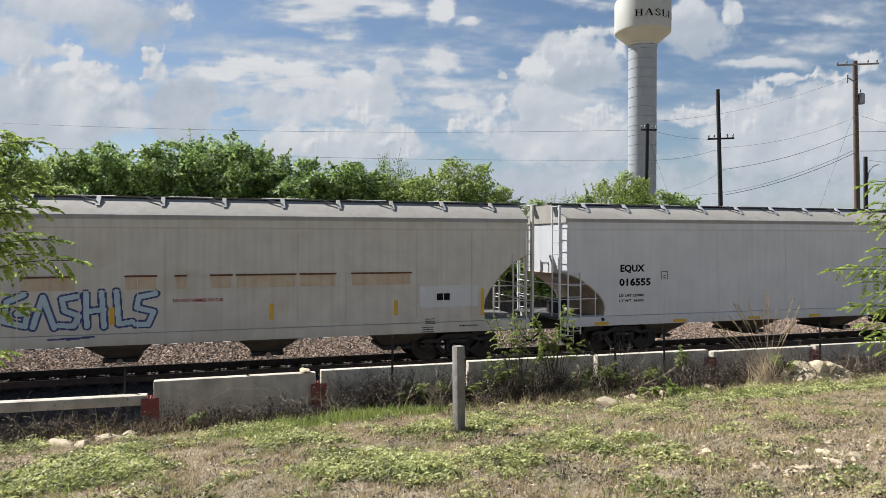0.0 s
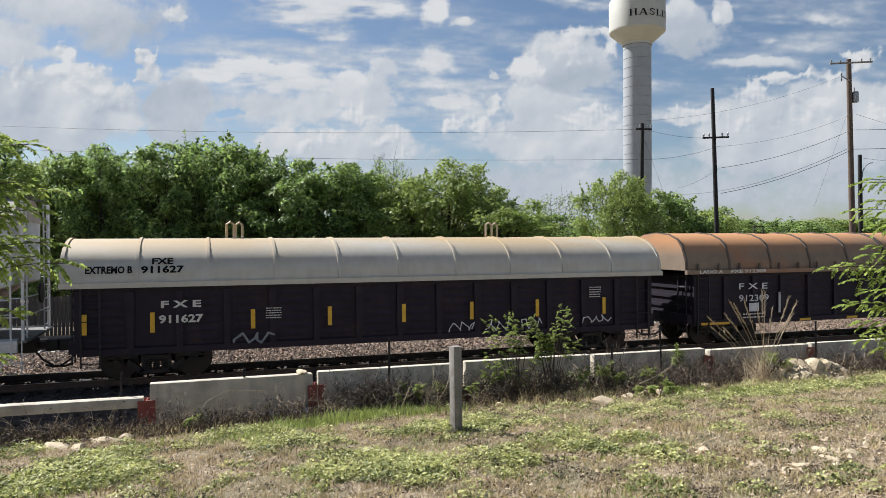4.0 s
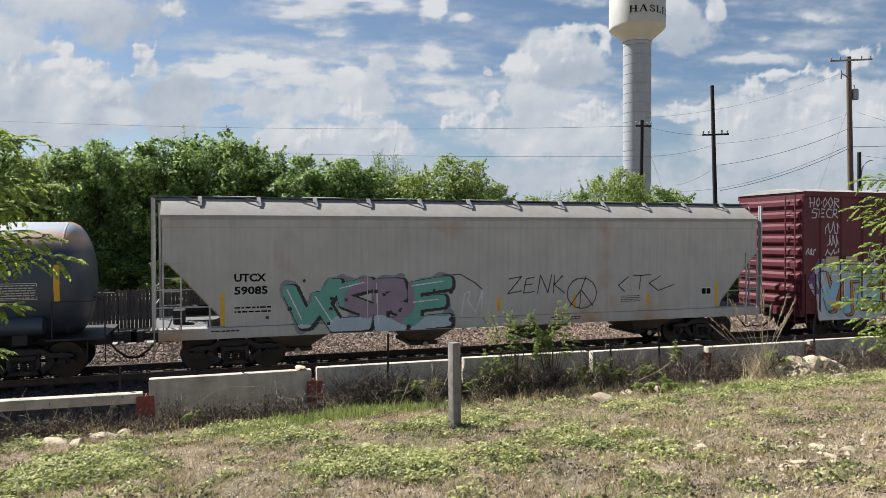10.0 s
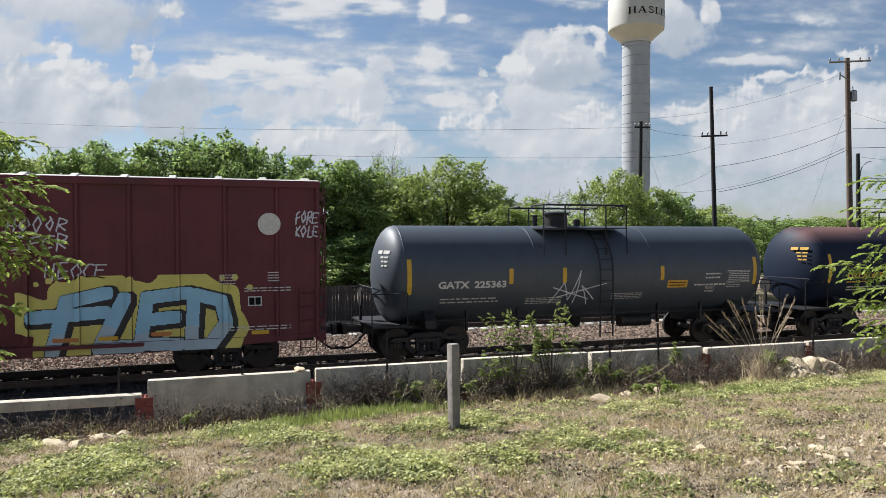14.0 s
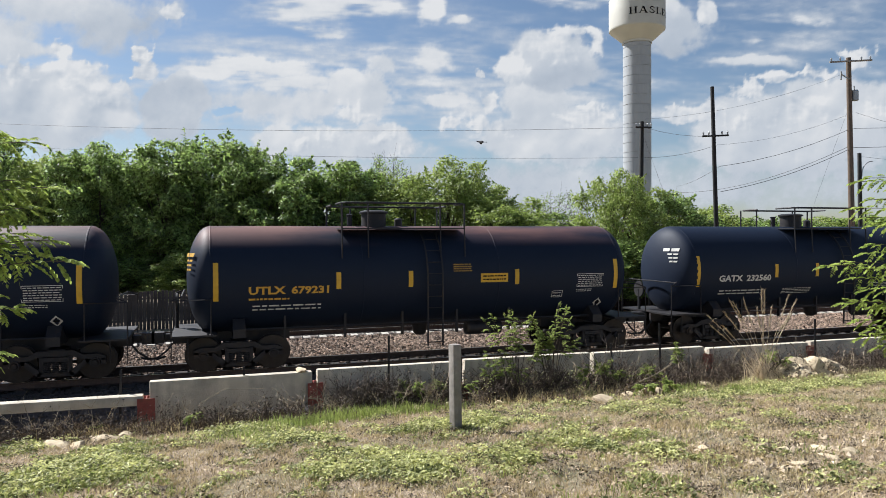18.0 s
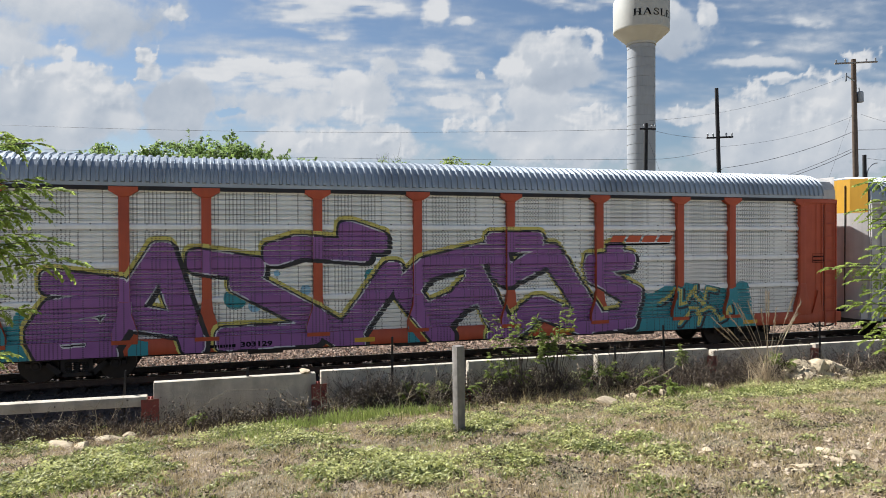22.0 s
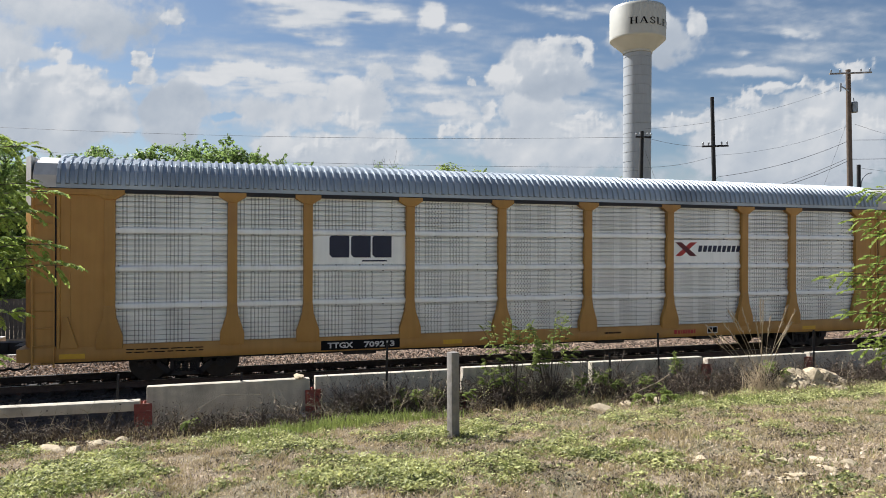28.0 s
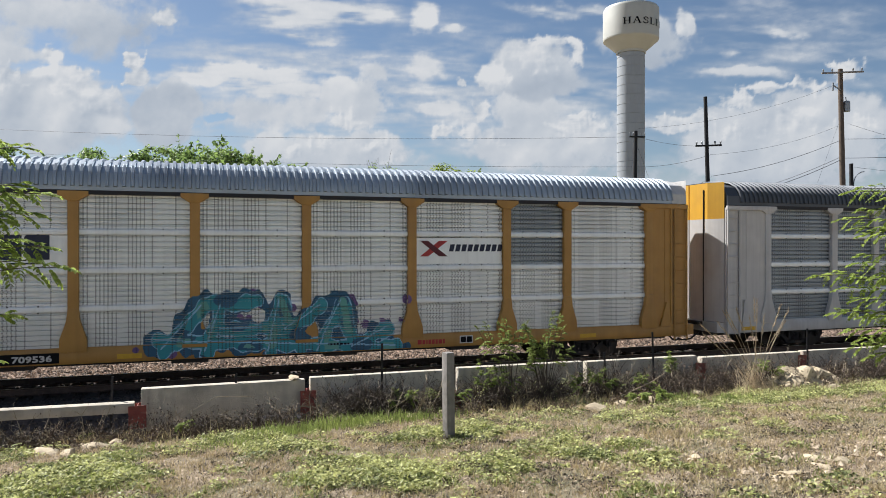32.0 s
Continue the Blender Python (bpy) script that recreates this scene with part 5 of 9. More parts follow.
M["brush_pale"] = mat("pale_dead_stalks", (0.44, 0.36, 0.25), (0.30, 0.24, 0.16), 5, 0.9, island=0.3)
M["brush_dark"] = mat("dark_dead_stalks", (0.125, 0.095, 0.07), (0.06, 0.045, 0.035), 5, 0.9, island=0.4)
BR = "tangle of dead brown weed stalks along the wall"
rd = random.Random(19)
row = lambda x0, x1, n, y0, y1, h0, h1, k, w: [(rd.uniform(x0, x1), rd.uniform(y0, y1), rd.uniform(h0, h1), k, w) for _ in range(n)]
dead_brush(row(2.3, 3.5, 18, -7.4, -6.95, 0.6, 0.95, 8, 0.10) + row(3.2, 5.1, 22, -7.5, -6.95, 0.45, 0.85, 8, 0.14), 1, M["brush_dark"], BR, 0.35, 0.012, M["brush_dark"])
dead_brush(row(5.2, 8.4, 46, -7.8, -6.95, 0.4, 0.85, 8, 0.16) + row(7.7, 8.4, 4, -7.6, -7.0, 0.9, 1.15, 6, 0.08), 2, M["brush_dark"], BR, 0.45, 0.012, M["brush_dark"])
dead_brush(row(8.4, 16.5, 110, -8.5, -6.95, 0.35, 0.8, 8, 0.2), 3, M["brush_dark"], BR, 0.5, 0.012, M["twig"])
dead_brush(row(-0.8, 1.9, 26, -7.7, -7.0, 0.5, 0.95, 5, 0.12) + row(-3.9, -0.6, 26, -8.2, -7.3, 0.35, 0.8, 5, 0.15), 4, M["brush_pale"], BR, 0.9, 0.010)
dead_brush(row(2.0, 15.5, 60, -8.2, -6.95, 0.45, 0.95, 4, 0.12), 5, M["brush_pale"], BR, 0.5, 0.008)
dead_brush(row(-4.2, 2.2, 80, -8.8, -7.3, 0.2, 0.5, 9, 0.2), 6, M["twig"], BR, 0.9, 0.008, M["brush_dark"])
dead_brush(row(-4.2, 1.8, 34, -8.6, -7.2, 0.3, 0.6, 6, 0.2), 16, M["brush_dark"], BR, 0.9, 0.010, M["brush_dark"])
dead_brush(row(-4, 14, 60, -9.2, -7.6, 0.15, 0.32, 7, 0.12), 7, M["twig"], "low dry brown weeds before the wall", 0.7, 0.004, M["twig"])


def fallen_branch(pts, r, label):
    g = Geo().path([(x, y, ground_z(x, y) + z) for x, y, z in pts], r, 6)
    return tagged(part("fallen_branch", g, M["brush_pale"], None), label, "branch")


fallen_branch([(-2.4, -7.8, 0.05), (-2.1, -7.6, 0.28), (-1.6, -7.5, 0.36), (-1.0, -7.4, 0.30), (-0.5, -7.5, 0.12)], 0.014, "thin pale fallen branch at the wall's foot")
fallen_branch([(-0.7, -7.5, 0.3), (-0.2, -7.4, 0.7), (0.3, -7.3, 0.95), (0.7, -7.25, 0.86), (1.0, -7.2, 0.8)], 0.005, "bent pale dead branch leaning at the wall")
fallen_branch([(7.6, -8.6, 0.1), (8.2, -8.4, 0.22), (8.8, -8.2, 0.38), (9.2, -8.1, 0.52)], 0.012, "thin pale fallen branch among weeds")
fallen_branch([(-2.9, -8.4, 0.05), (-2.75, -8.5, 0.12), (-2.5, -8.6, 0.04)], 0.018, "short pale crooked stick on the ground")


def dead_leaves(count, x0, x1, seed, material, h, label):
    rg = np.random.RandomState(seed)
    P = np.stack([rg.uniform(x0, x1, count), rg.normal(-7.35, 0.35, count).clip(-8.6, -6.85)], 1)
    P[:, 0] += 0.25 * np.sin(P[:, 0] * 9)
    n = len(P)
    return ground_leaves("dead_weeds", P, rg, 0.02, h, material, label)


dead_leaves(2600, 2.1, 5.0, 61, M["brush_dark"], 0.4, "withered dark weed leaves against the wall")
dead_leaves(2600, 5.0, 8.5, 62, M["brush_dark"], 0.4, "withered dark weed leaves against the wall")
dead_leaves(4200, 8.0, 16.0, 63, M["brush_dark"], 0.3, "withered dark weed leaves against the wall")
dead_leaves(1300, 4.8, 8.5, 64, M["weed_pale"], 0.5, "sparse green weed leaves against the wall")
dead_leaves(700, -3.4, 2.0, 65, M["twig"], 0.2, "withered brown weed leaves at the wall's foot")


def plume(x, y):
    """Tall clump: arching stalks, some with feathery heads, and long blades below."""
    rd = random.Random(77)
    t = tagged(new("tall_dry_grass"), "tall clump of dry feathery grass before the wall", "grass")
    z = ground_z(x, y)
    blade = Geo()
    for i in range(130):
        p = Vector((x + rd.gauss(0, 0.20), y + rd.gauss(0, 0.06), z))
        d = Vector((rd.gauss(-0.05, 0.6), rd.gauss(0, 0.25), 1)).normalized()
        L = rd.uniform(0.35, 1.1)
        s = Vector((0.0085, 0, 0))
        pts = [p]
        for k in range(5):
            p = p + d * L / 5
            d = (d + Vector((d.x * 0.25, 0, -0.12))).normalized()
            pts.append(p)
        v = [q for k, c in enumerate(pts) for q in (c - s * (1 - k / 5.5), c + s * (1 - k / 5.5))]
        blade.add(v, [(2 * k, 2 * k + 1, 2 * k + 3, 2 * k + 2) for k in range(5)])
    part("foliage", blade, M["straw_pale"], t, smooth=0)
    for dx, L in ((-0.95, 1.7), (-0.8, 1.85), (0.65, 1.7), (-0.55, 1.95), (0.3, 1.9), (-0.62, 1.75), (-0.48, 1.9), (-0.36, 1.85), (-0.05, 1.95), (0.02, 1.9), (0.42, 1.85), (0.22, 1.6), (-0.75, 1.5), (-0.22, 1.6), (0.5, 1.5)):
        g = Geo()
        p = Vector((x + rd.gauss(0, 0.07), y + rd.gauss(0, 0.05), z))
        d = Vector((dx, rd.gauss(0, 0.1), 1.35)).normalized()
        pts = [p]
        for k in range(8):
            p = p + d * L / 8
            d = (d + Vector((d.x * 0.05, 0, -0.03))).normalized()
            pts.append(p)
        g.path(pts, 0.0055, 4)
        for k in range(70):
            c = pts[-3].lerp(pts[-1], k / 62)
            e = (d + Vector((rd.gauss(0, 0.35), rd.gauss(0, 0.35), rd.gauss(0.1, 0.2)))).normalized()
            g.tube(c, c + e * rd.uniform(0.04, 0.10), 0.0045, 3, 0.0015)
        part("stalk", g, M["straw_pale"], t, smooth=0)


plume(11.35, -8.35)


# ---- the train ----
CARS = []
WHEELSETS = []
WHEEL_R = 0.455


def run(t):
    """How far the train has gone along +X at t seconds."""
    return (((7.72103894e-07 * t - 7.55707405e-05) * t + 2.66901279e-03) * t - 5.29456274e-02) * t * t - 8.19733272 * t


def flat(y):
    return lambda z: y


def wheelset_mesh():
    g = Geo()
    for s in (-1, 1):
        y = 0.755 * s
        prof = [(0.06, -0.07), (0.40, -0.07), (0.455, -0.07), (0.455, 0.035), (0.485, 0.05), (0.485, 0.07), (0.40, 0.07), (0.36, 0.03), (0.2, 0.02), (0.13, 0.06), (0.06, 0.06)]
        n = 28
        g.rings([[(r * math.cos(2 * math.pi * i / n), y - s * k, r * math.sin(2 * math.pi * i / n)) for i in range(n)] for r, k in prof], cap=False)
        g.tube((0, s * 0.80, 0), (0, s * 1.12, 0), 0.085, 12)
    g.tube((0, -0.8, 0), (0, 0.8, 0), 0.085, 12)
    for i in range(3):
        a = 2.1 * i
        g.tube((0.05 * math.cos(a), -1.12, 0.05 * math.sin(a)), (0.05 * math.cos(a), -1.14, 0.05 * math.sin(a)), 0.02, 6)
    return g.mesh("wheelset", M["wheel"], 30)


def side_frame_mesh(s):
    """Cast truss frame: arched top, sloping tension members, columns round the spring window, bearing boxes."""
    y = s * 1.0
    a, b = y - 0.07, y + 0.07
    g = Geo().prism([(-1.13, 0.50), (-1.13, 0.60), (-0.95, 0.67), (-0.62, 0.66), (-0.40, 0.78), (0.40, 0.78), (0.62, 0.66), (0.95, 0.67), (1.13, 0.60), (1.13, 0.50), (0.70, 0.52), (0.36, 0.64), (-0.36, 0.64), (-0.70, 0.52)], "y", a, b)
    for k in (-1, 1):
        g.prism([(k * 0.82, 0.54), (k * 0.66, 0.54), (k * 0.30, 0.26), (k * 0.34, 0.16), (k * 0.42, 0.17)], "y", a, b)
        g.prism([(k * 0.36, 0.66), (k * 0.26, 0.66), (k * 0.26, 0.22), (k * 0.36, 0.22)], "y", a, b)
        g.prism([(k * 1.13, 0.55), (k * 1.13, 0.40), (k * 1.02, 0.40), (k * 1.02, 0.55)], "y", a, b)
        g.prism([(k * 0.76, 0.55), (k * 0.76, 0.40), (k * 0.68, 0.46), (k * 0.66, 0.55)], "y", a, b)
        x = k * 0.89
        g.tube((x, y - 0.02, 0.455), (x, y + s * 0.12, 0.455), 0.12, 14)
        g.tube((x, y + s * 0.12, 0.455), (x, y + s * 0.15, 0.455), 0.065, 10)
    g.box(-0.40, 0.40, a, b, 0.15, 0.24)
    return g.mesh("side_frame", M["iron"], 30, 0.0)


def spring_mesh():
    prof = [(0.24, 0.07)]
    for i in range(6):
        prof += [(0.25 + i * 0.045, 0.098), (0.265 + i * 0.045, 0.098), (0.275 + i * 0.045, 0.07), (0.285 + i * 0.045, 0.07)]
    return Geo().lathe_z(prof, 10).mesh("spring", M["iron"], 30)


BOGIE = dict(wheelset=wheelset_mesh(), near=side_frame_mesh(-1), far=side_frame_mesh(1), spring=spring_mesh(),
             bolster=Geo().box(-0.3, 0.3, -1.12, 1.12, 0.52, 0.62).box(-0.2, 0.2, -1.0, 1.0, 0.48, 0.80).tube((0, 0, 0.7), (0, 0, 0.95), 0.22, 16).mesh("truck", M["iron"], 30))


def bogie(car, x):
    b = part("truck", BOGIE["bolster"], None, car, loc=(x, 0, 0))
    part("side_frame", BOGIE["near"], None, b)
    part("side_frame", BOGIE["far"], None, b)
    for k in (-0.19, 0.0, 0.19):
        part("spring", BOGIE["spring"], None, b, loc=(k, -1.03, 0))
    for k in (-0.89, 0.89):
        w = part("wheelset", BOGIE["wheelset"], None, b, loc=(k, 0, WHEEL_R))
        WHEELSETS.append((w, car, x + k))
    return b


def coupler(car, x, s):
    g = Geo().box(min(x, x + s * 0.75), max(x, x + s * 0.75), -0.09, 0.09, 0.78, 0.96)
    g.box(x + s * 0.62 - 0.17, x + s * 0.62 + 0.17, -0.2, 0.16, 0.72, 1.02)
    g.box(min(x - s * 0.9, x), max(x - s * 0.9, x), -0.22, 0.22, 0.70, 1.02)
    c = part("coupler", g, M["iron"], car, bevel=0.02)
    h = Geo().path([(x, -0.35, 0.75), (x + s * 0.15, -0.36, 0.55), (x + s * 0.4, -0.3, 0.36), (x + s * 0.62, -0.2, 0.32), (x + s * 0.8, -0.1, 0.36)], 0.028, 8)
    part("air_hose", h, M["iron"], c)


def rail_car(name, x, label, category, half, trucks):
    car = tagged(new(name), label, category, group="railcars of the passing train")
    car.location = (x, 0, 0)
    CARS.append((car, x))
    for s in (-1, 1):
        bogie(car, s * trucks)
        coupler(car, s * half, s)
    return car


def ladder(car, x, y, z0, z1, w, step, material, axis="x", name="ladder"):
    g = Geo()
    d = (1, 0) if axis == "x" else (0, 1)
    e = [(x - d[0] * w / 2, y - d[1] * w / 2), (x + d[0] * w / 2, y + d[1] * w / 2)]
    for p in e:
        g.box(p[0] - 0.018, p[0] + 0.018, p[1] - 0.018, p[1] + 0.018, z0, z1)
    z = z0 + 0.1
    while z < z1:
        g.tube((*e[0], z), (*e[1], z), 0.014, 6)
        z += step
    return part(name, g, material, car)


M["end_tan"] = mat("tan_primer", (0.40, 0.32, 0.24), (0.32, 0.25, 0.18), 3, 0.75, streak=0.3)
M["hopper_bay"] = mat("dark_brown_bay", (0.15, 0.125, 0.105), (0.10, 0.082, 0.07), 3, 0.8, streak=0.4)
M["walkway"] = mat("dark_grating", (0.17, 0.165, 0.155), (0.11, 0.105, 0.10), 8, 0.75, 0.3)
M["hopper_roof"] = mat("dusty_hopper_roof", (0.40, 0.37, 0.325), (0.34, 0.31, 0.27), 2.0, 0.85, spec=0.15, streak=0.25)


# -- covered hoppers --
def hopper(x, label, half, trucks, bays, body, trim, roofm, hooks, eave, top, cut, sill=(0.90, 1.18), bulge=True):
    car = rail_car("covered_hopper_car", x, label, "railcar", half + 0.25, trucks)
    W = 1.56
    zc, xc, zb = cut[1], cut[0], sill[1]
    cut_line = [(a * xc, zc - (zc - zb - 0.02) * b) for a, b in (((0, 0), (0.20, 0.06), (0.37, 0.14), (0.62, 0.31), (0.85, 0.51), (0.96, 0.66), (1.0, 0.80), (0.97, 1.0)) if bulge else ((0, 0), (0.10, 0.03), (0.95, 0.86), (1.0, 1.0)))]
    prof = [(-half + a, z) for a, z in cut_line] + [(half - a, z) for a, z in cut_line[::-1]] + [(half, eave), (-half, eave)]
    part("body", Geo().prism(prof, "y", -W, W), body, car)
    r = Geo().prism([(-W - 0.02, eave - 0.02), (-W - 0.035, eave + 0.03), (-W, eave + 0.10), (-0.85, top - 0.03), (-0.7, top), (0.7, top), (0.85, top - 0.03), (W, eave + 0.10), (W + 0.035, eave + 0.03), (W + 0.02, eave - 0.02)], "x", -half - 0.04, half + 0.04)
    part("roof", r, roofm, car)
    for s in (-1, 1):
        part("eave_beam", Geo().prism([(s * (W + 0.002), eave - 0.24), (s * (W + 0.03), eave - 0.2), (s * (W + 0.03), eave - 0.02), (s * (W + 0.002), eave)], "x", -half, half), trim, car)
        part("side_sill", Geo().prism([(s * (W - 0.12), sill[0]), (s * (W + 0.02), sill[0]), (s * (W + 0.035), sill[0] + 0.06), (s * (W + 0.02), sill[1]), (s * (W - 0.12), sill[1] + 0.04)], "x", -half - 0.1, half + 0.1), trim, car)
    for i in range(6):
        k = -half + 2.6 + (2 * half - 5.2) * i / 5
        part("panel_seam", Geo().box(k - 0.012, k + 0.012, -W - 0.005, -W + 0.01, sill[1], eave - 0.22), body, car, smooth=0)
    for i in range(hooks):
        hx = -half + 0.9 + (2 * half - 1.8) * i / (hooks - 1)
        for s in (-1, 1):
            b = part("roof_bracket", Geo().prism([(s * 1.22, top - 0.22), (s * 1.12, top - 0.16), (s * 0.86, top - 0.02), (s * 0.84, top + 0.035), (s * 0.90, top + 0.035)], "x", hx - 0.05, hx + 0.05), trim, car, smooth=0)
            part("strut", Geo().tube((hx - 0.03, s * 1.10, top - 0.12), (hx - 0.42, s * 0.88, top + 0.02), 0.022, 6), M["walkway"], b)
    n = 7
    for i in range(n):
        a = -half + 0.7 + (2 * half - 1.4) * i / n
        part("roof_hatch", Geo().prism([(-0.42, top - 0.01), (-0.36, top + 0.05), (-0.15, top + 0.09), (0.15, top + 0.09), (0.36, top + 0.05), (0.42, top - 0.01)], "x", a + 0.55, a + (2 * half - 1.4) / n - 0.75), trim, car)
    for s in (-1, 1):
        rb = Geo().box(-half - 0.3, half + 0.3, s * 0.72 - 0.14, s * 0.72 + 0.14, top + 0.005, top + 0.04)
        part("running_board", rb, M["walkway"], car, smooth=0)
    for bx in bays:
        b = part("hopper_bay", Geo().loft((bx - 0.95, bx + 0.95, -1.35, 1.35, sill[0] + 0.08), (bx - 0.36, bx + 0.36, -0.62, 0.62, 0.46)), M["hopper_bay"], car, "dark brown tapering discharge bay")
        part("outlet_gate", Geo().box(bx - 0.42, bx + 0.42, -0.8, 0.8, 0.36, 0.46).tube((bx, -0.95, 0.40), (bx, 0.95, 0.40), 0.075, 10), M["iron"], b)
        part("shaft_end", Geo().tube((bx, -0.95, 0.40), (bx, -0.965, 0.40), 0.08, 12), M["end_tan"], b)
    part("centre_sill", Geo().box(-half - 0.2, half + 0.2, -0.25, 0.25, 0.72, 1.05), M["iron"], car)
    for s in (-1, 1):
        e = s * half
        lo, hi = sorted((e + s * 0.30, e - s * (xc + 0.05)))
        part("end_platform", Geo().box(lo, hi, -W, W, sill[1] - 0.06, sill[1]), M["walkway"], car, "dark grated end platform", smooth=0)
        sheet = [(e - s * a, z) for a, z in cut_line] + [(e - s * (a - 0.025), z - 0.02) for a, z in cut_line[::-1]]
        part("end_slope_sheet", Geo().prism(sheet, "y", -W + 0.02, W - 0.02), M["end_tan"], car, "tan curved end sheet")
        for yy in (-W + 0.05, W - 0.05):
            part("corner_post", Geo().box(e + s * 0.22 - 0.03, e + s * 0.22 + 0.03, yy - 0.03, yy + 0.03, sill[1], top - 0.05), trim, car, smooth=0)
        ladder(car, e + s * 0.05 - s * 0.28, -W - 0.03, sill[1] - 0.5, zc + 0.05, 0.42, 0.34, trim)
        ladder(car, e + s * 0.20, -W + 0.35, sill[1], top - 0.05, 0.45, 0.36, trim, "y")
        ladder(car, e + s * 0.20, W - 0.35, sill[1], top - 0.05, 0.45, 0.36, trim, "y")
        g = Geo()
        for z in (sill[1] + 0.55, sill[1] + 1.0):
            g.tube((e - s * (xc * 0.8), -W + 0.03, z), (e + s * 0.22, -W + 0.03, z), 0.017, 6)
            g.tube((e + s * 0.24, -W, z), (e + s * 0.24, W, z), 0.017, 6)
        g.tube((e - s * (xc * 0.75), -W + 0.03, sill[1]), (e - s * (xc * 0.75), -W + 0.03, sill[1] + 1.0), 0.017, 6)
        part("handrail", g, trim, car)
        step = Geo().path([(e + s * 0.2, -W, sill[1]), (e + s * 0.2, -W, 0.42), (e - s * 0.22, -W, 0.42), (e - s * 0.22, -W, sill[1])], 0.016, 6)
        step.tube((e + s * 0.2, -W, 0.65), (e - s * 0.22, -W, 0.65), 0.016, 6)
        part("stirrup_step", step, trim, car)
    bw = Geo().tube((half + 0.24, 0.3, 2.2), (half + 0.29, 0.3, 2.2), 0.28, 18)
    part("brake_wheel", bw, M["iron"], car)
    g = Geo()
    g.tube((-half + 0.5, 0.55, 1.45), (-half + 1.1, 0.55, 1.45), 0.16, 12).box(-half + 0.2, -half + 0.5, -0.4, 0.2, 1.2, 1.55)
    part("brake_cylinder", g, M["iron"], car)
    return car


M["hopper_beige"] = mat("beige_hopper_paint", (0.58, 0.55, 0.49), (0.50, 0.47, 0.42), 2.0, 0.6, streak=0.35, c3=(0.42, 0.36, 0.28), c3_scale=0.8, c3_low=0.55, c3_high=0.85, bump=0.05)
M["hopper_grey"] = mat("light_grey_hopper_paint", (0.60, 0.61, 0.62), (0.54, 0.55, 0.56), 1.5, 0.5, streak=0.22, bump=0.04)
M["hopper_dull"] = mat("dull_grey_hopper_paint", (0.455, 0.45, 0.43), (0.39, 0.385, 0.37), 1.5, 0.6, streak=0.35, c3=(0.36, 0.21, 0.11), c3_scale=0.5, c3_low=0.57, c3_high=0.74, bump=0.05)
M["stain"] = mat("tan_rust_wash", (0.56, 0.47, 0.36), (0.46, 0.34, 0.22), 2.5, 0.7, streak=0.5)
M["rust"] = mat("rust", (0.15, 0.07, 0.035), (0.09, 0.04, 0.022), 9, 0.9)

hopA = hopper(-0.4, "beige covered hopper car with rust streaks and blue graffiti", 9.2, 7.25, (-5.45, -1.8, 1.88, 5.5), M["hopper_beige"], M["hopper_beige"], M["hopper_roof"], 12, 4.02, 4.58, (1.35, 3.05))
hopB = hopper(19.62, "clean light grey covered hopper car with black lettering", 9.5, 7.25, (-5.75, -2.0, 1.8, 5.3), M["hopper_grey"], M["hopper_grey"], M["hopper_roof"], 13, 4.05, 4.60, (1.3, 2.5))
hopC = hopper(93.4, "dull grey covered hopper car with rust patches and teal graffiti", 9.15, 7.4, (-5.75, -2.1, 1.7, 5.45), M["hopper_dull"], M["hopper_dull"], M["hopper_roof"], 12, 3.97, 4.55, (1.5, 2.9), bulge=False)


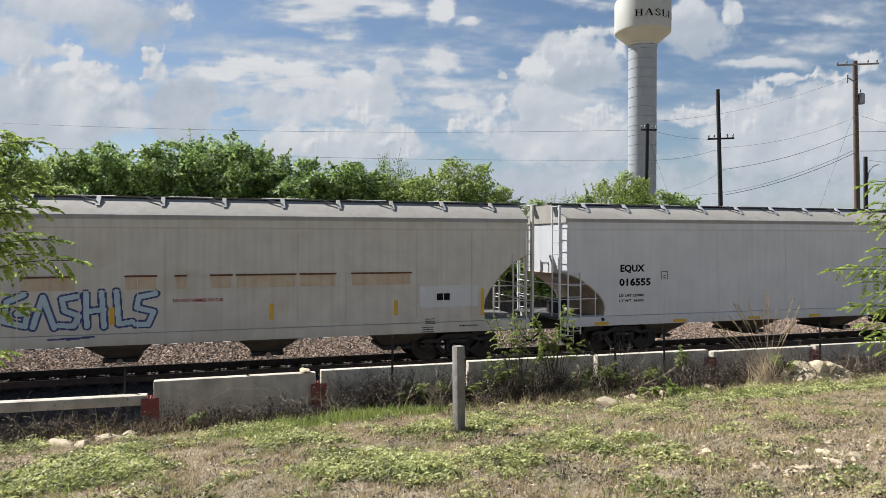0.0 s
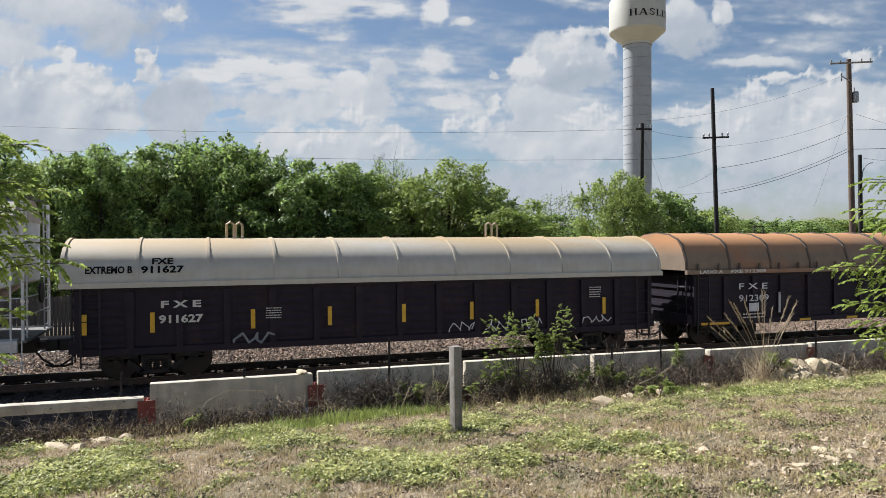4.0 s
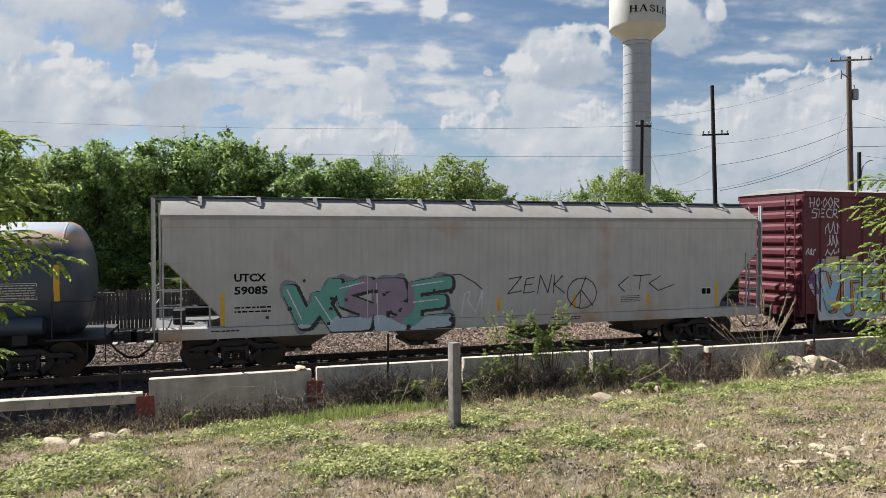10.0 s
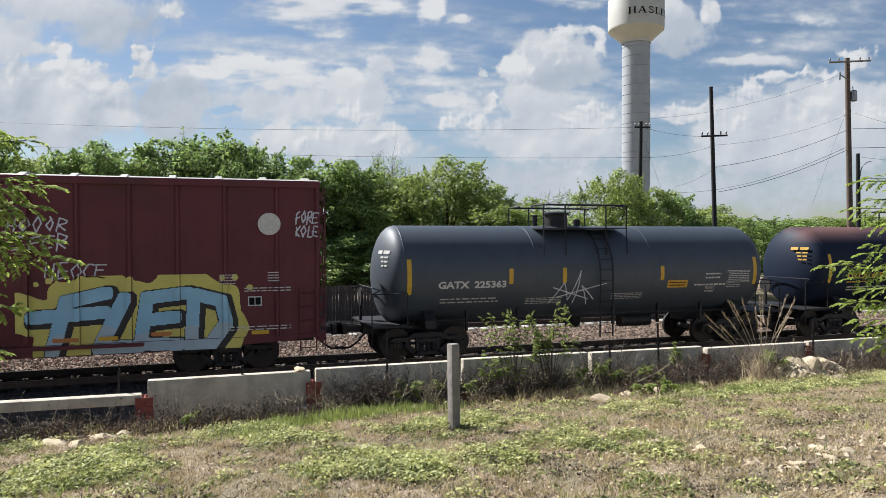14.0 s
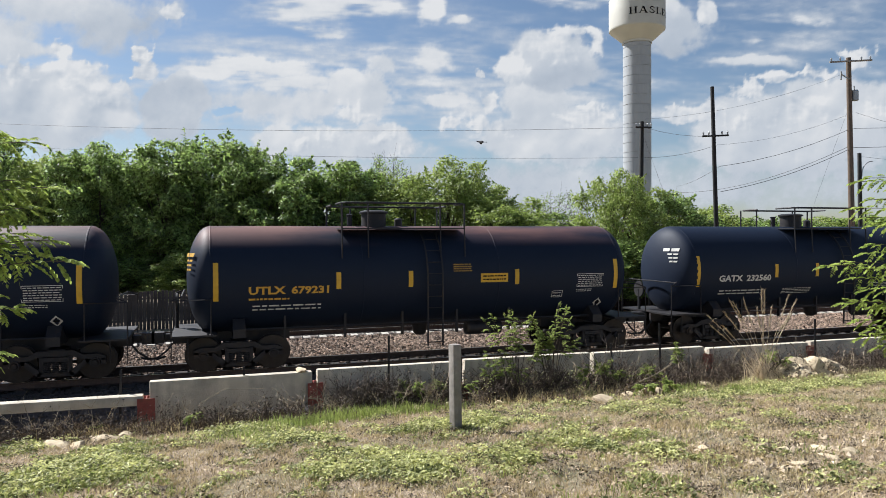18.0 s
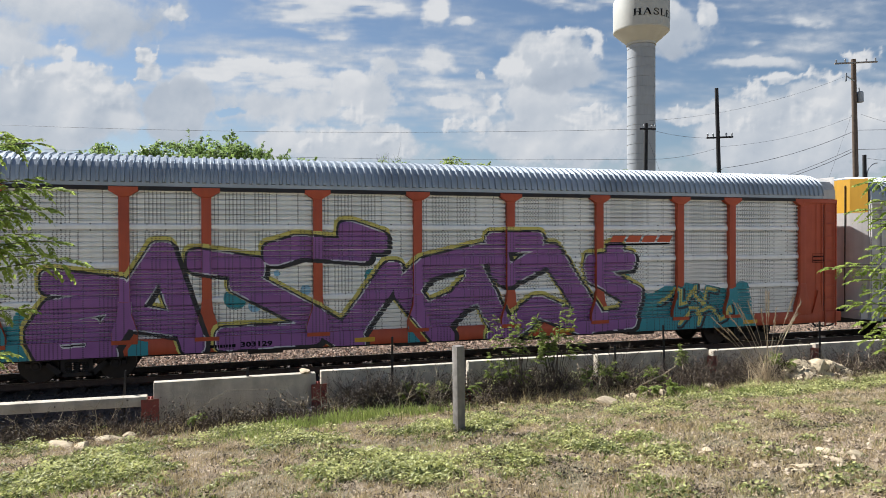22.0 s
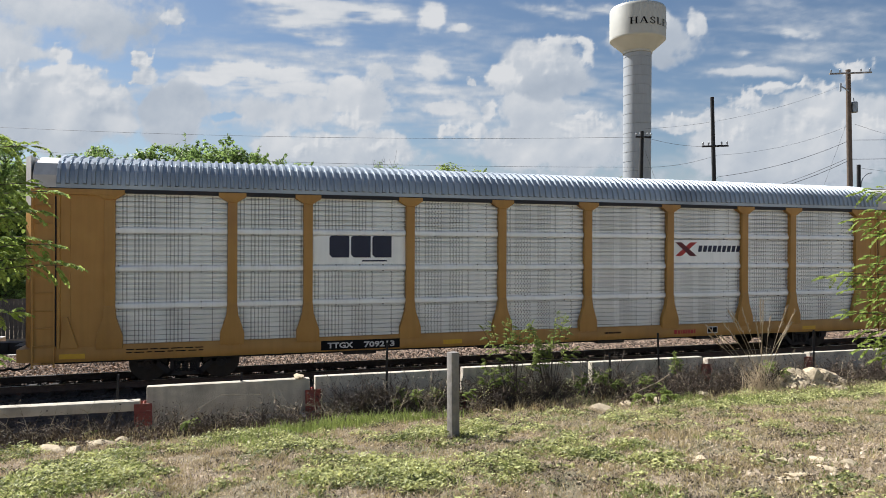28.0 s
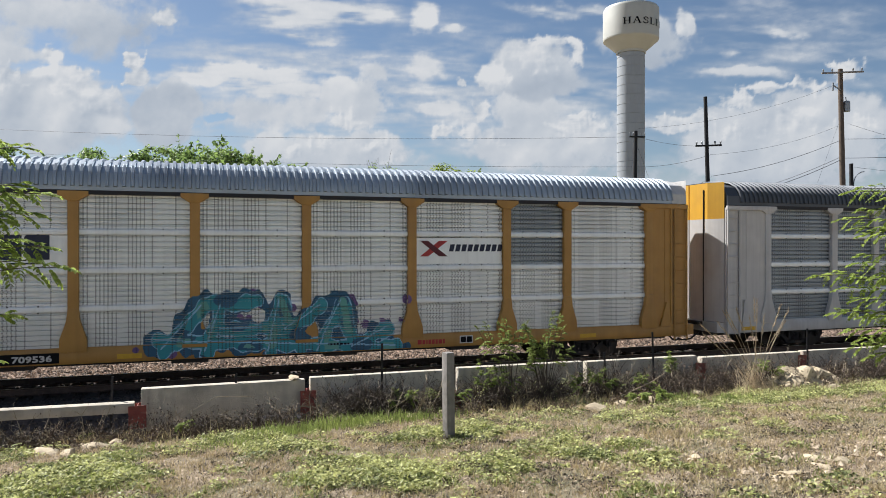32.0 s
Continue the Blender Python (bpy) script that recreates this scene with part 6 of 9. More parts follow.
# -- covered gondolas --
def gondola(x, label, body, cover, ribm, kind):
    car = rail_car("covered_gondola_car", x, label, "railcar", 8.2, 6.3)
    L, W, zt, zb = 8.05, 1.5, 2.38, 0.78
    part("floor", Geo().box(-L, L, -W + 0.02, W - 0.02, 1.0, 1.12), body, car, smooth=0)
    for s in (-1, 1):
        side = part("side_wall", Geo().box(-L, L, s * W - 0.03, s * W + 0.03, zb, zt), body, car, smooth=0)
        part("side_sill", Geo().prism([(s * (W - 0.02), zb - 0.06), (s * (W + 0.10), zb - 0.06), (s * (W + 0.10), zb + 0.10), (s * (W - 0.02), zb + 0.16)], "x", -L, L), body, car)
        part("top_chord", Geo().box(-L - 0.05, L + 0.05, s * W - 0.07, s * W + 0.10, zt - 0.10, zt), body, car, bevel=0.015)
        if s < 0:
            for i in range(15):
                px = -L + 0.05 + (2 * L - 0.1) * i / 14
                part("side_post", Geo().prism([(px - 0.09, zt - 0.1), (px + 0.09, zt - 0.1), (px + 0.075, zb + 0.1), (px - 0.075, zb + 0.1)], "y", -W - 0.12, -W), body, car, smooth=0)
                if i < 14 and i not in (1, 12):
                    g = Geo()
                    for k in range(6):
                        z = zb + 0.28 + k * 0.21
                        g.prism([(-W - 0.03, z - 0.07), (-W - 0.05, z), (-W - 0.03, z + 0.07)], "x", px + 0.18, px + (2 * L - 0.1) / 14 - 0.18)
                    part("stamped_ribs", g, body, side)
        part("end_wall", Geo().box(s * L - 0.04, s * L + 0.04, -W, W, zb + 0.3, zt), body, car, smooth=0)
        for z in (1.3, 1.62, 1.94, 2.22):
            part("end_rib", Geo().box(s * L - 0.10, s * L + 0.10, -W, W, z - 0.05, z + 0.05), body, car, smooth=0)
        part("end_sill", Geo().box(s * L - 0.2, s * L + 0.2, -W, W, zb, zb + 0.3), body, car, smooth=0)
        ladder(car, s * (L - 0.3), -W - 0.14, 0.45, zt, 0.42, 0.34, M["iron"])
        ladder(car, s * (L + 0.14), -W + 0.35, 0.5, zt, 0.42, 0.34, M["iron"], "y")
    part("centre_sill", Geo().box(-L, L, -0.3, 0.3, 0.62, 1.0), M["iron"], car)
    # the hood
    half = 8.42
    if kind == "round":
        prof = [(-1.66 * math.cos(radians(a)), zt + 0.12 + 1.10 * math.sin(radians(a)) ** 0.85) for a in range(0, 181, 12)]
    else:
        prof = [(-1.62, zt + 0.12), (-1.60, zt + 0.42), (-1.42, zt + 0.86), (-1.15, zt + 1.10), (-0.7, zt + 1.26), (0, zt + 1.32), (0.7, zt + 1.26), (1.15, zt + 1.10), (1.42, zt + 0.86), (1.60, zt + 0.42), (1.62, zt + 0.12)]
    segs = [(-half, -0.05), (-0.05, half)] if kind != "round" else [(-half, half)]
    for a, b in segs:
        hood = part("hood", Geo().prism(prof, "x", a, b), cover, car, "domed weather cover")
        lip = Geo()
        for s in (-1, 1):
            lip.box(a, b, s * 1.66 - 0.07, s * 1.66 + 0.06, zt + 0.0, zt + 0.13)
        part("hood_lip", lip, cover, hood, smooth=0)
        n = int(round((b - a) / 1.62))
        for i in range(n + 1):
            rx = a + 0.06 + (b - a - 0.12) * i / n
            g = Geo()
            out = [(y * 1.018, (z - zt) * 1.025 + zt) for y, z in prof]
            g.rings([[(rx + dx, y, z) for y, z in out] for dx in (-0.035, 0.035)], close=False, cap=False)
            g.add([(rx + dx, y, z) for dx in (-0.035, 0.035) for y, z in prof], [])
            k = len(prof)
            g.f += [(j, j + 1, 2 * k + j + 1, 2 * k + j) for j in range(k - 1)] + [(k + j, k + j + 1, 3 * k + j + 1, 3 * k + j) for j in range(k - 1)]
            part("hood_rib", g, ribm, hood)
        if kind != "round":
            for i in range(10):
                rx = a + 0.4 + i * 0.8
                part("hood_latch", Geo().prism([(rx, zt + 0.1), (rx + 0.06, zt + 0.1), (rx + 0.06, zt + 0.3), (rx + 0.02, zt + 0.34)], "y", -1.72, -1.66), ribm, hood, smooth=0)
    return car


M["gondola"] = mat("dark_brown_gondola_paint", (0.019, 0.013, 0.024), (0.014, 0.010, 0.018), 3, 0.65, streak=0.4, c3=(0.045, 0.028, 0.022), c3_scale=1.2, c3_low=0.62, c3_high=0.85, spec=0.3)
M["hood_white"] = mat("dirty_white_hood_paint", (0.52, 0.50, 0.45), (0.46, 0.43, 0.37), 2.5, 0.6, streak=0.2, top=[((0.46, 0.34, 0.19), 2.9, 3.5, 0.5, 0.3, 0.55)])
M["hood_rust"] = mat("rusty_brown_hood_paint", (0.24, 0.18, 0.125), (0.19, 0.145, 0.105), 2.2, 0.7, streak=0.3, c3=(0.34, 0.15, 0.07), c3_scale=0.5, c3_low=0.5, c3_high=0.7, bump=0.1, top=[((0.50, 0.25, 0.11), 2.95, 3.5, 0.5, 0.25, 0.5)])
M["hood_strap"] = mat("dark_rusty_hood_strap", (0.13, 0.095, 0.075), (0.09, 0.065, 0.05), 5, 0.7)
gonA = gondola(38.55, "dark brown gondola car with a domed off-white hood", M["gondola"], M["hood_white"], M["hood_white"], "round")
gonB = gondola(56.3, "dark brown gondola car with a rusty ribbed hood in two halves", M["gondola"], M["hood_rust"], M["hood_strap"], "box")


# -- tank cars --
def tank(x, label, seam, head, R, zc, paint, trucks, stripes, man, plat, end_rail, heads=1.0, cap=None):
    car = rail_car("tank_car", x, label, "railcar", seam + head + 0.35, trucks)
    prof = []
    for a in range(0, 91, 9):
        t = radians(a)
        prof.append((-seam - head * math.cos(t), max(R * math.sin(t), 0.02)))
    prof += [(x0, R) for x0 in (-seam + 0.001, -seam * 0.5, 0, seam * 0.5, seam - 0.001)]
    for a in range(90, -1, -9):
        t = radians(a)
        prof.append((seam + head * math.cos(t), max(R * math.sin(t), 0.02)))
    shell = part("tank_shell", Geo().lathe(prof, 48, 0, zc), paint, car, smooth=40)
    surf = lambda z: -math.sqrt(max(R * R - (z - zc) ** 2, 0.01)) - 0.006
    for k in (-seam, -seam / 3, seam / 3, seam):
        part("weld_seam", Geo().lathe([(k - 0.02, R), (k - 0.012, R + 0.006), (k + 0.012, R + 0.006), (k + 0.02, R)], 48, 0, zc), paint, shell)
    for sx, z0, z1, w in stripes:
        part("reflector_stripe", patch(Geo(), sx - w / 2, sx + w / 2, z0, z1, surf, 5), M["yellow_tape"], car, "yellow reflective strip", smooth=0)
    # dome fittings, platform and ladder
    top = zc + R
    part("manway", Geo().lathe_z([(top - 0.12, 0.36), (top + 0.36, 0.36), (top + 0.37, 0.42), (top + 0.42, 0.42), (top + 0.46, 0.3)], 24, man, 0), M["iron"], car)
    part("valve", Geo().lathe_z([(top - 0.05, 0.12), (top + 0.2, 0.12), (top + 0.24, 0.05)], 12, man + 0.75, 0), M["iron"], car)
    part("safety_valve", Geo().lathe_z([(top - 0.05, 0.08), (top + 0.3, 0.08), (top + 0.34, 0.11), (top + 0.36, 0.02)], 12, man - 0.7, 0.1), M["iron"], car)
    p0, p1 = plat
    for y0, y1 in ((-1.3, -0.55), (0.55, 1.3)):
        g = Geo().box(p0, p1, y0, y1, top - 0.10, top - 0.07)
        walkway = part("platform", g, M["iron"], car, smooth=0)
        yy = y0 if y0 < 0 else y1
        for k in (p0 + 0.02, p0 + 0.75, p1 - 0.75, p1 - 0.02):
            part("railing_post", Geo().tube((k, yy, top - 0.08), (k, yy, top + 0.62), 0.028, 6), M["iron"], walkway)
            part("platform_brace", Geo().tube((k, yy, top - 0.08), (k, math.copysign(R * 0.93, yy), zc + R * 0.38), 0.02, 6), M["iron"], walkway)
        part("hand_rail", Geo().path([(p0 + 0.02, yy * 0.35, top + 0.62), (p0 + 0.02, yy * 0.9, top + 0.62), (p0 + 0.12, yy, top + 0.62), (p1 - 0.12, yy, top + 0.62), (p1 - 0.02, yy * 0.9, top + 0.62), (p1 - 0.02, yy * 0.35, top + 0.62)], 0.03, 8), M["iron"], walkway)
    lx = man + end_rail
    g = Geo()
    pts = [(lx, surf(zc + R * math.sin(radians(a))) - 0.14 if a > -30 else -R - 0.15, zc + R * math.sin(radians(a))) for a in range(62, -1, -10)] + [(lx, -R - 0.15, zc - 0.6), (lx, -R - 0.12, 0.5)]
    for dx in (-0.22, 0.22):
        g.path([(p[0] + dx, p[1], p[2]) for p in pts], 0.028, 6)
    z = 0.6
    while z < top - 0.25:
        yv = -R - 0.14 if z < zc else surf(z) - 0.14
        g.tube((lx - 0.22, yv, z), (lx + 0.22, yv, z), 0.014, 6)
        z += 0.32
    part("side_ladder", g, M["iron"], car)
    # underframe
    for s in (-1, 1):
        e = s * (seam + head + 0.35)
        i0, i1 = sorted((s * (trucks - 1.4), e))
        part("stub_sill", Geo().box(i0, i1, -0.3, 0.3, 0.72, 1.02), M["iron"], car)
        part("body_bolster", Geo().prism([(-1.35, 0.92), (1.35, 0.92), (1.35, 1.15), (1.1, zc - R * 0.70), (-1.1, zc - R * 0.70), (-1.35, 1.15)], "x", s * trucks - 0.16, s * trucks + 0.16), M["iron"], car)
        i0, i1 = sorted((s * (trucks + 0.55), e))
        deck = part("end_platform", Geo().box(i0, i1, -1.45, 1.45, 1.0, 1.05), M["iron"], car, smooth=0)
        r = Geo()
        for yy in (-1.42, 1.42):
            r.path([(s * (trucks + 0.7), yy, 1.05), (s * (trucks + 0.7), yy, 1.95), (e, yy, 1.95), (e, yy, 0.95)], 0.02, 6)
            r.path([(e, yy, 1.0), (e, yy, 0.45), (e - s * 0.4, yy, 0.45), (e - s * 0.4, yy, 1.0)], 0.016, 6)
        r.path([(e, -1.42, 1.95), (s * (seam + head + 0.1), -1.35, 2.05), (s * (seam + head + 0.1), 1.35, 2.05), (e, 1.42, 1.95)], 0.018, 6)
        part("end_railing", r, M["iron"], deck)
    g = Geo()
    for yy in (-1.05, 1.05):
        part("side_rod", Geo().tube((-trucks, yy, zc - R + 0.14), (trucks, yy, zc - R + 0.14), 0.035, 6), M["iron"], car)
    for k in np.linspace(-trucks + 1.2, trucks - 1.2, 6):
        part("pipe_bracket", Geo().box(k - 0.03, k + 0.03, -1.08, -0.97, zc - R - 0.18, zc - R + 0.55), M["iron"], car, smooth=0)
    part("bottom_outlet", Geo().lathe_z([(0.62, 0.14), (0.7, 0.2), (zc - R + 0.1, 0.26)], 16, 0, 0), M["iron"], car)
    part("air_reservoir", Geo().tube((1.2, -0.75, 0.85), (2.3, -0.75, 0.85), 0.2, 14), M["iron"], car)
    part("brake_wheel", Geo().tube((-seam - head - 0.25, 0.5, 1.75), (-seam - head - 0.30, 0.5, 1.75), 0.27, 18).tube((-seam - head - 0.27, 0.5, 1.0), (-seam - head - 0.27, 0.5, 1.75), 0.05, 8), M["iron"], car)
    return car, surf


# tank_blue: sunlight on the upper shell is coloured in as pale grey, plus rust patches
M["tank_blue"] = mat("dark_grey_tank_paint_sunlit_top", (0.046, 0.062, 0.086), (0.039, 0.053, 0.074), 1.5, 0.45, streak=0.25, bump=0.03, top=[((0.33, 0.36, 0.40), 3.15, 3.75, 0.5, 0.15, 0.45), ((0.55, 0.30, 0.15), 3.2, 3.6, 0.8, 0.44, 0.56)])
M["tank_grey"] = mat("charcoal_tank_paint", (0.060, 0.073, 0.090), (0.050, 0.062, 0.078), 1.5, 0.55, streak=0.2, bump=0.03)
M["tank_black"] = mat("black_tank_paint", (0.0075, 0.0135, 0.030), (0.0085, 0.015, 0.032), 1.5, 0.6, bump=0.03, spec=0.2)
ST = lambda s: [(-s, 1.9, 2.9, 0.13), (-s * 0.48, 2.18, 2.6, 0.13), (-s * 0.18, 2.18, 2.6, 0.13), (s * 0.40, 2.18, 2.6, 0.13), (s, 1.95, 2.85, 0.13)]
M["tank_dusty"] = mat("black_tank_paint_with_red_dust", (0.0075, 0.0135, 0.030), (0.0085, 0.015, 0.032), 1.5, 0.6, bump=0.03, spec=0.2, top=[((0.16, 0.085, 0.075), 3.25, 3.75, 0.5, 0.42, 0.6)])
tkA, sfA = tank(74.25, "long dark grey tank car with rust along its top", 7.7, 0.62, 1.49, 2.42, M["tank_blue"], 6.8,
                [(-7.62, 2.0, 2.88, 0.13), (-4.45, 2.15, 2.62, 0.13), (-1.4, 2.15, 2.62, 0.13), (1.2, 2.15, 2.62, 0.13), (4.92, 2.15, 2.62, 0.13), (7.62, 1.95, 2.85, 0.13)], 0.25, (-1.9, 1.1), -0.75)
tkB, sfB = tank(131.7, "charcoal grey tank car with white lettering", 6.05, 0.62, 1.46, 2.42, M["tank_grey"], 5.3,
                [(-5.95, 1.9, 2.9, 0.13), (-2.85, 2.15, 2.6, 0.13), (-1.1, 2.15, 2.6, 0.13), (2.35, 2.15, 2.6, 0.13), (5.95, 1.95, 2.85, 0.13)], -0.65, (-1.75, 1.15), 0.9)
tkC, sfC = tank(146.78, "black tank car with yellow lettering and tape", 6.0, 0.62, 1.46, 2.42, M["tank_dusty"], 5.3,
                [(-5.9, 1.9, 2.9, 0.13), (-2.8, 2.15, 2.6, 0.13), (-0.75, 2.15, 2.6, 0.13), (2.6, 2.15, 2.6, 0.13), (5.9, 1.95, 2.9, 0.13)], 0.75, (-1.2, 2.0), -0.75)
tkD, sfD = tank(161.73, "black tank car with reddish dust on its top", 6.0, 0.62, 1.46, 2.42, M["tank_dusty"], 5.3,
                [(-5.88, 1.9, 2.9, 0.13), (-2.7, 2.15, 2.6, 0.13), (-0.67, 2.15, 2.6, 0.13), (2.57, 2.15, 2.6, 0.13), (5.88, 1.95, 2.85, 0.13)], -1.4, (-2.6, 1.0), 1.4)
tkE, sfE = tank(176.68, "plain black tank car with white lettering", 6.05, 0.62, 1.46, 2.42, M["tank_black"], 5.2,
                [(-6.0, 1.9, 2.9, 0.13), (-2.88, 2.15, 2.6, 0.13), (-1.15, 2.15, 2.6, 0.13), (2.35, 2.15, 2.6, 0.13), (6.0, 1.95, 2.85, 0.13)], -0.9, (-2.0, 1.2), 1.0)


# -- boxcar --
M["maroon"] = mat("maroon_boxcar_paint", (0.125, 0.026, 0.033), (0.105, 0.021, 0.028), 1.4, 0.55, streak=0.3, c3=(0.085, 0.024, 0.027), c3_scale=0.7, spec=0.35, bump=0.04)
M["box_roof"] = mat("boxcar_roof_galvanised", (0.45, 0.43, 0.40), (0.36, 0.34, 0.31), 3, 0.6, 0.3)


def boxcar(x):
    car = rail_car("box_car", x, "maroon high-roof boxcar with double doors and large graffiti", "railcar", 9.45, 7.0)
    L, W, z0, z1 = 9.37, 1.5, 0.95, 5.0
    part("body", Geo().box(-L, L, -W, W, z0, z1), M["maroon"], car, smooth=0)
    for s in (-1, 1):
        part("side_sill", Geo().prism([(-L, z0), (-L, 0.88), (-8.5, 0.80), (-5.2, 0.66), (5.2, 0.66), (8.5, 0.80), (L, 0.88), (L, z0)], "y", s * W - 0.03, s * W + 0.03), M["maroon"], car, smooth=0)
        part("top_chord", Geo().box(-L, L, s * (W + 0.04) - 0.05, s * (W + 0.04) + 0.05, z1 - 0.16, z1 + 0.02), M["maroon"], car, bevel=0.01)
        part("end_sill", Geo().box(s * L - 0.05, s * L + 0.12, -W, W, 0.75, 1.0), M["maroon"], car, smooth=0)
        for i in range(9):
            z = 1.25 + i * 0.42
            part("end_corrugation", Geo().prism([(s * L, z - 0.15), (s * (L + 0.09), z - 0.07), (s * (L + 0.09), z + 0.07), (s * L, z + 0.15)], "y", -W + 0.06, W - 0.06), M["maroon"], car)
        for px in (-9.3, -8.55, -7.64, -6.67, -5.71, -4.7, -3.73, 3.5, 4.67, 5.79, 6.94, 8.24, 9.3):
            part("side_post", Geo().prism([(px - 0.07, s * W), (px - 0.035, s * (W + 0.055)), (px + 0.035, s * (W + 0.055)), (px + 0.07, s * W)], "z", 0.9, z1 - 0.12), M["maroon"], car, smooth=0)
        for a, b in ((-2.45, -0.06), (0.06, 2.45)):
            d = part("door", Geo().box(a, b, min(s * W, s * (W + 0.09)), max(s * W, s * (W + 0.09)), 0.98, z1 - 0.18), M["maroon"], car, "sliding plug door", bevel=0.015)
            g = Geo()
            for k in (a + 0.04, (a * 2 + b) / 3, (a + b * 2) / 3, b - 0.04):
                g.box(k - 0.05, k + 0.05, min(s * (W + 0.09), s * (W + 0.13)), max(s * (W + 0.09), s * (W + 0.13)), 1.05, z1 - 0.25)
            for z in (1.6, 2.7, 3.9):
                g.box(a, b, min(s * (W + 0.09), s * (W + 0.115)), max(s * (W + 0.09), s * (W + 0.115)), z - 0.04, z + 0.04)
            part("door_frame", g, M["maroon"], d, smooth=0)
            part("lock_bar", Geo().tube((a + 0.35, s * (W + 0.15), 1.0), (a + 0.35, s * (W + 0.15), 2.9), 0.025, 6).box(a + 0.22, a + 0.5, min(s * (W + 0.13), s * (W + 0.2)), max(s * (W + 0.13), s * (W + 0.2)), 1.5, 1.6), M["maroon"], d)
        part("door_track", Geo().box(-5.0, 5.0, min(s * W, s * (W + 0.14)), max(s * W, s * (W + 0.14)), 0.84, 0.93), M["maroon"], car, smooth=0)
    r = Geo().prism([(-W - 0.06, z1), (-0.9, z1 + 0.10), (0, z1 + 0.13), (0.9, z1 + 0.10), (W + 0.06, z1)], "x", -L - 0.05, L + 0.05)
    part("roof", r, M["box_roof"], car)
    for i in range(17):
        k = -L + 0.3 + i * (2 * L - 0.6) / 16
        part("roof_rib", Geo().prism([(-W, z1 + 0.01), (-0.9, z1 + 0.15), (0, z1 + 0.18), (0.9, z1 + 0.15), (W, z1 + 0.01)], "x", k - 0.08, k + 0.08), M["box_roof"], car)
    for s in (-1, 1):
        ladder(car, s * (L - 0.32), -W - 0.07, 0.5, 2.2, 0.42, 0.36, M["maroon"])
        ladder(car, s * (L + 0.16), -W + 0.36, 0.5, z1 - 0.1, 0.42, 0.36, M["maroon"], "y")
    part("centre_sill", Geo().box(-L, L, -0.3, 0.3, 0.62, 0.95), M["iron"], car)
    surf = flat(-W - 0.004)
    part("reflective_disc", Geo().tube((8.05, -W - 0.002, 3.88), (8.05, -W - 0.062, 3.88), 0.29, 28), M["white_paint"], car, "pale round painted disc")
    return car


boxA = boxcar(113.87)

# -- autoracks --
POSTS = (-8.9, -6.97, -4.15, -1.38, 1.43, 4.35, 7.23, 9.21)


def punched(m):
    """Adds columns of small punched holes to a steel screen or to the paint on it."""
    n, ln = m.node_tree.nodes, m.node_tree.links.new
    bsdf = n["Principled BSDF"]
    src = bsdf.inputs["Base Color"].links[0].from_socket
    tc = n.new("ShaderNodeTexCoord")
    sep = n.new("ShaderNodeSeparateXYZ")
    ln(tc.outputs["Object"], sep.inputs[0])

    def op(kind, a, b=0.0):
        x = n.new("ShaderNodeMath")
        x.operation = kind
        for i, v in enumerate((a, b)):
            if isinstance(v, (int, float)):
                x.inputs[i].default_value = v
            else:
                ln(v, x.inputs[i])
        return x.outputs[0]

    k = op("DIVIDE", sep.outputs["X"], 0.092)
    wn = n.new("ShaderNodeTexWhiteNoise")
    wn.noise_dimensions = "1D"
    ln(op("FLOOR", k), wn.inputs["W"])
    cols = op("MULTIPLY", op("LESS_THAN", op("FRACT", k), 0.34), op("GREATER_THAN", wn.outputs["Value"], 0.42))
    dots = op("MULTIPLY", cols, op("LESS_THAN", op("FRACT", op("DIVIDE", sep.outputs["Z"], 0.048)), 0.55))
    mx = n.new("ShaderNodeMix")
    mx.data_type = "RGBA"
    ln(op("MULTIPLY", dots, 0.85), mx.inputs[0])
    ln(src, mx.inputs[6])
    mx.inputs[7].default_value = (0.025, 0.025, 0.03, 1)
    ln(mx.outputs[2], bsdf.inputs["Base Color"])
    return m


def holes_material(name, c):
    """Galvanised corrugated screen: spangled zinc, dull streaks, punched holes."""
    return punched(mat(name, c, tuple(v * 0.84 for v in c), 1.2, 0.42, 0.25, streak=0.3, c3=tuple(v * 0.72 for v in c), c3_scale=0.45, c3_low=0.45, c3_high=0.8, bump=0.08, bump_scale=9))


M["screen"] = holes_material("galvanised_screen", (0.88, 0.90, 0.90))
M["screen_dark"] = holes_material("dark_galvanised_screen", (0.33, 0.37, 0.41))
M["band"] = mat("galvanised_band", (0.90, 0.91, 0.89), (0.82, 0.83, 0.82), 2, 0.45, 0.3, streak=0.25)
M["rack_roof"] = mat("galvanised_rack_roof", (0.42, 0.46, 0.50), (0.33, 0.365, 0.40), 1.2, 0.42, 0.5, c3=(0.22, 0.245, 0.275), c3_scale=0.35, c3_low=0.5, c3_high=0.75)
M["rack_roof_dark"] = mat("dark_rack_roof", (0.10, 0.105, 0.115), (0.075, 0.08, 0.085), 1.2, 0.5, 0.4)
M["orange"] = mat("orange_rack_paint", (0.50, 0.085, 0.028), (0.43, 0.07, 0.025), 2, 0.5, streak=0.3, c3=(0.30, 0.05, 0.02), c3_scale=0.8, c3_low=0.55, c3_high=0.85)
M["rack_white"] = mat("dirty_white_rack_paint", (0.58, 0.56, 0.53), (0.50, 0.48, 0.46), 2, 0.55, streak=0.35, c3=(0.40, 0.33, 0.27), c3_scale=0.8, c3_low=0.58, c3_high=0.85)
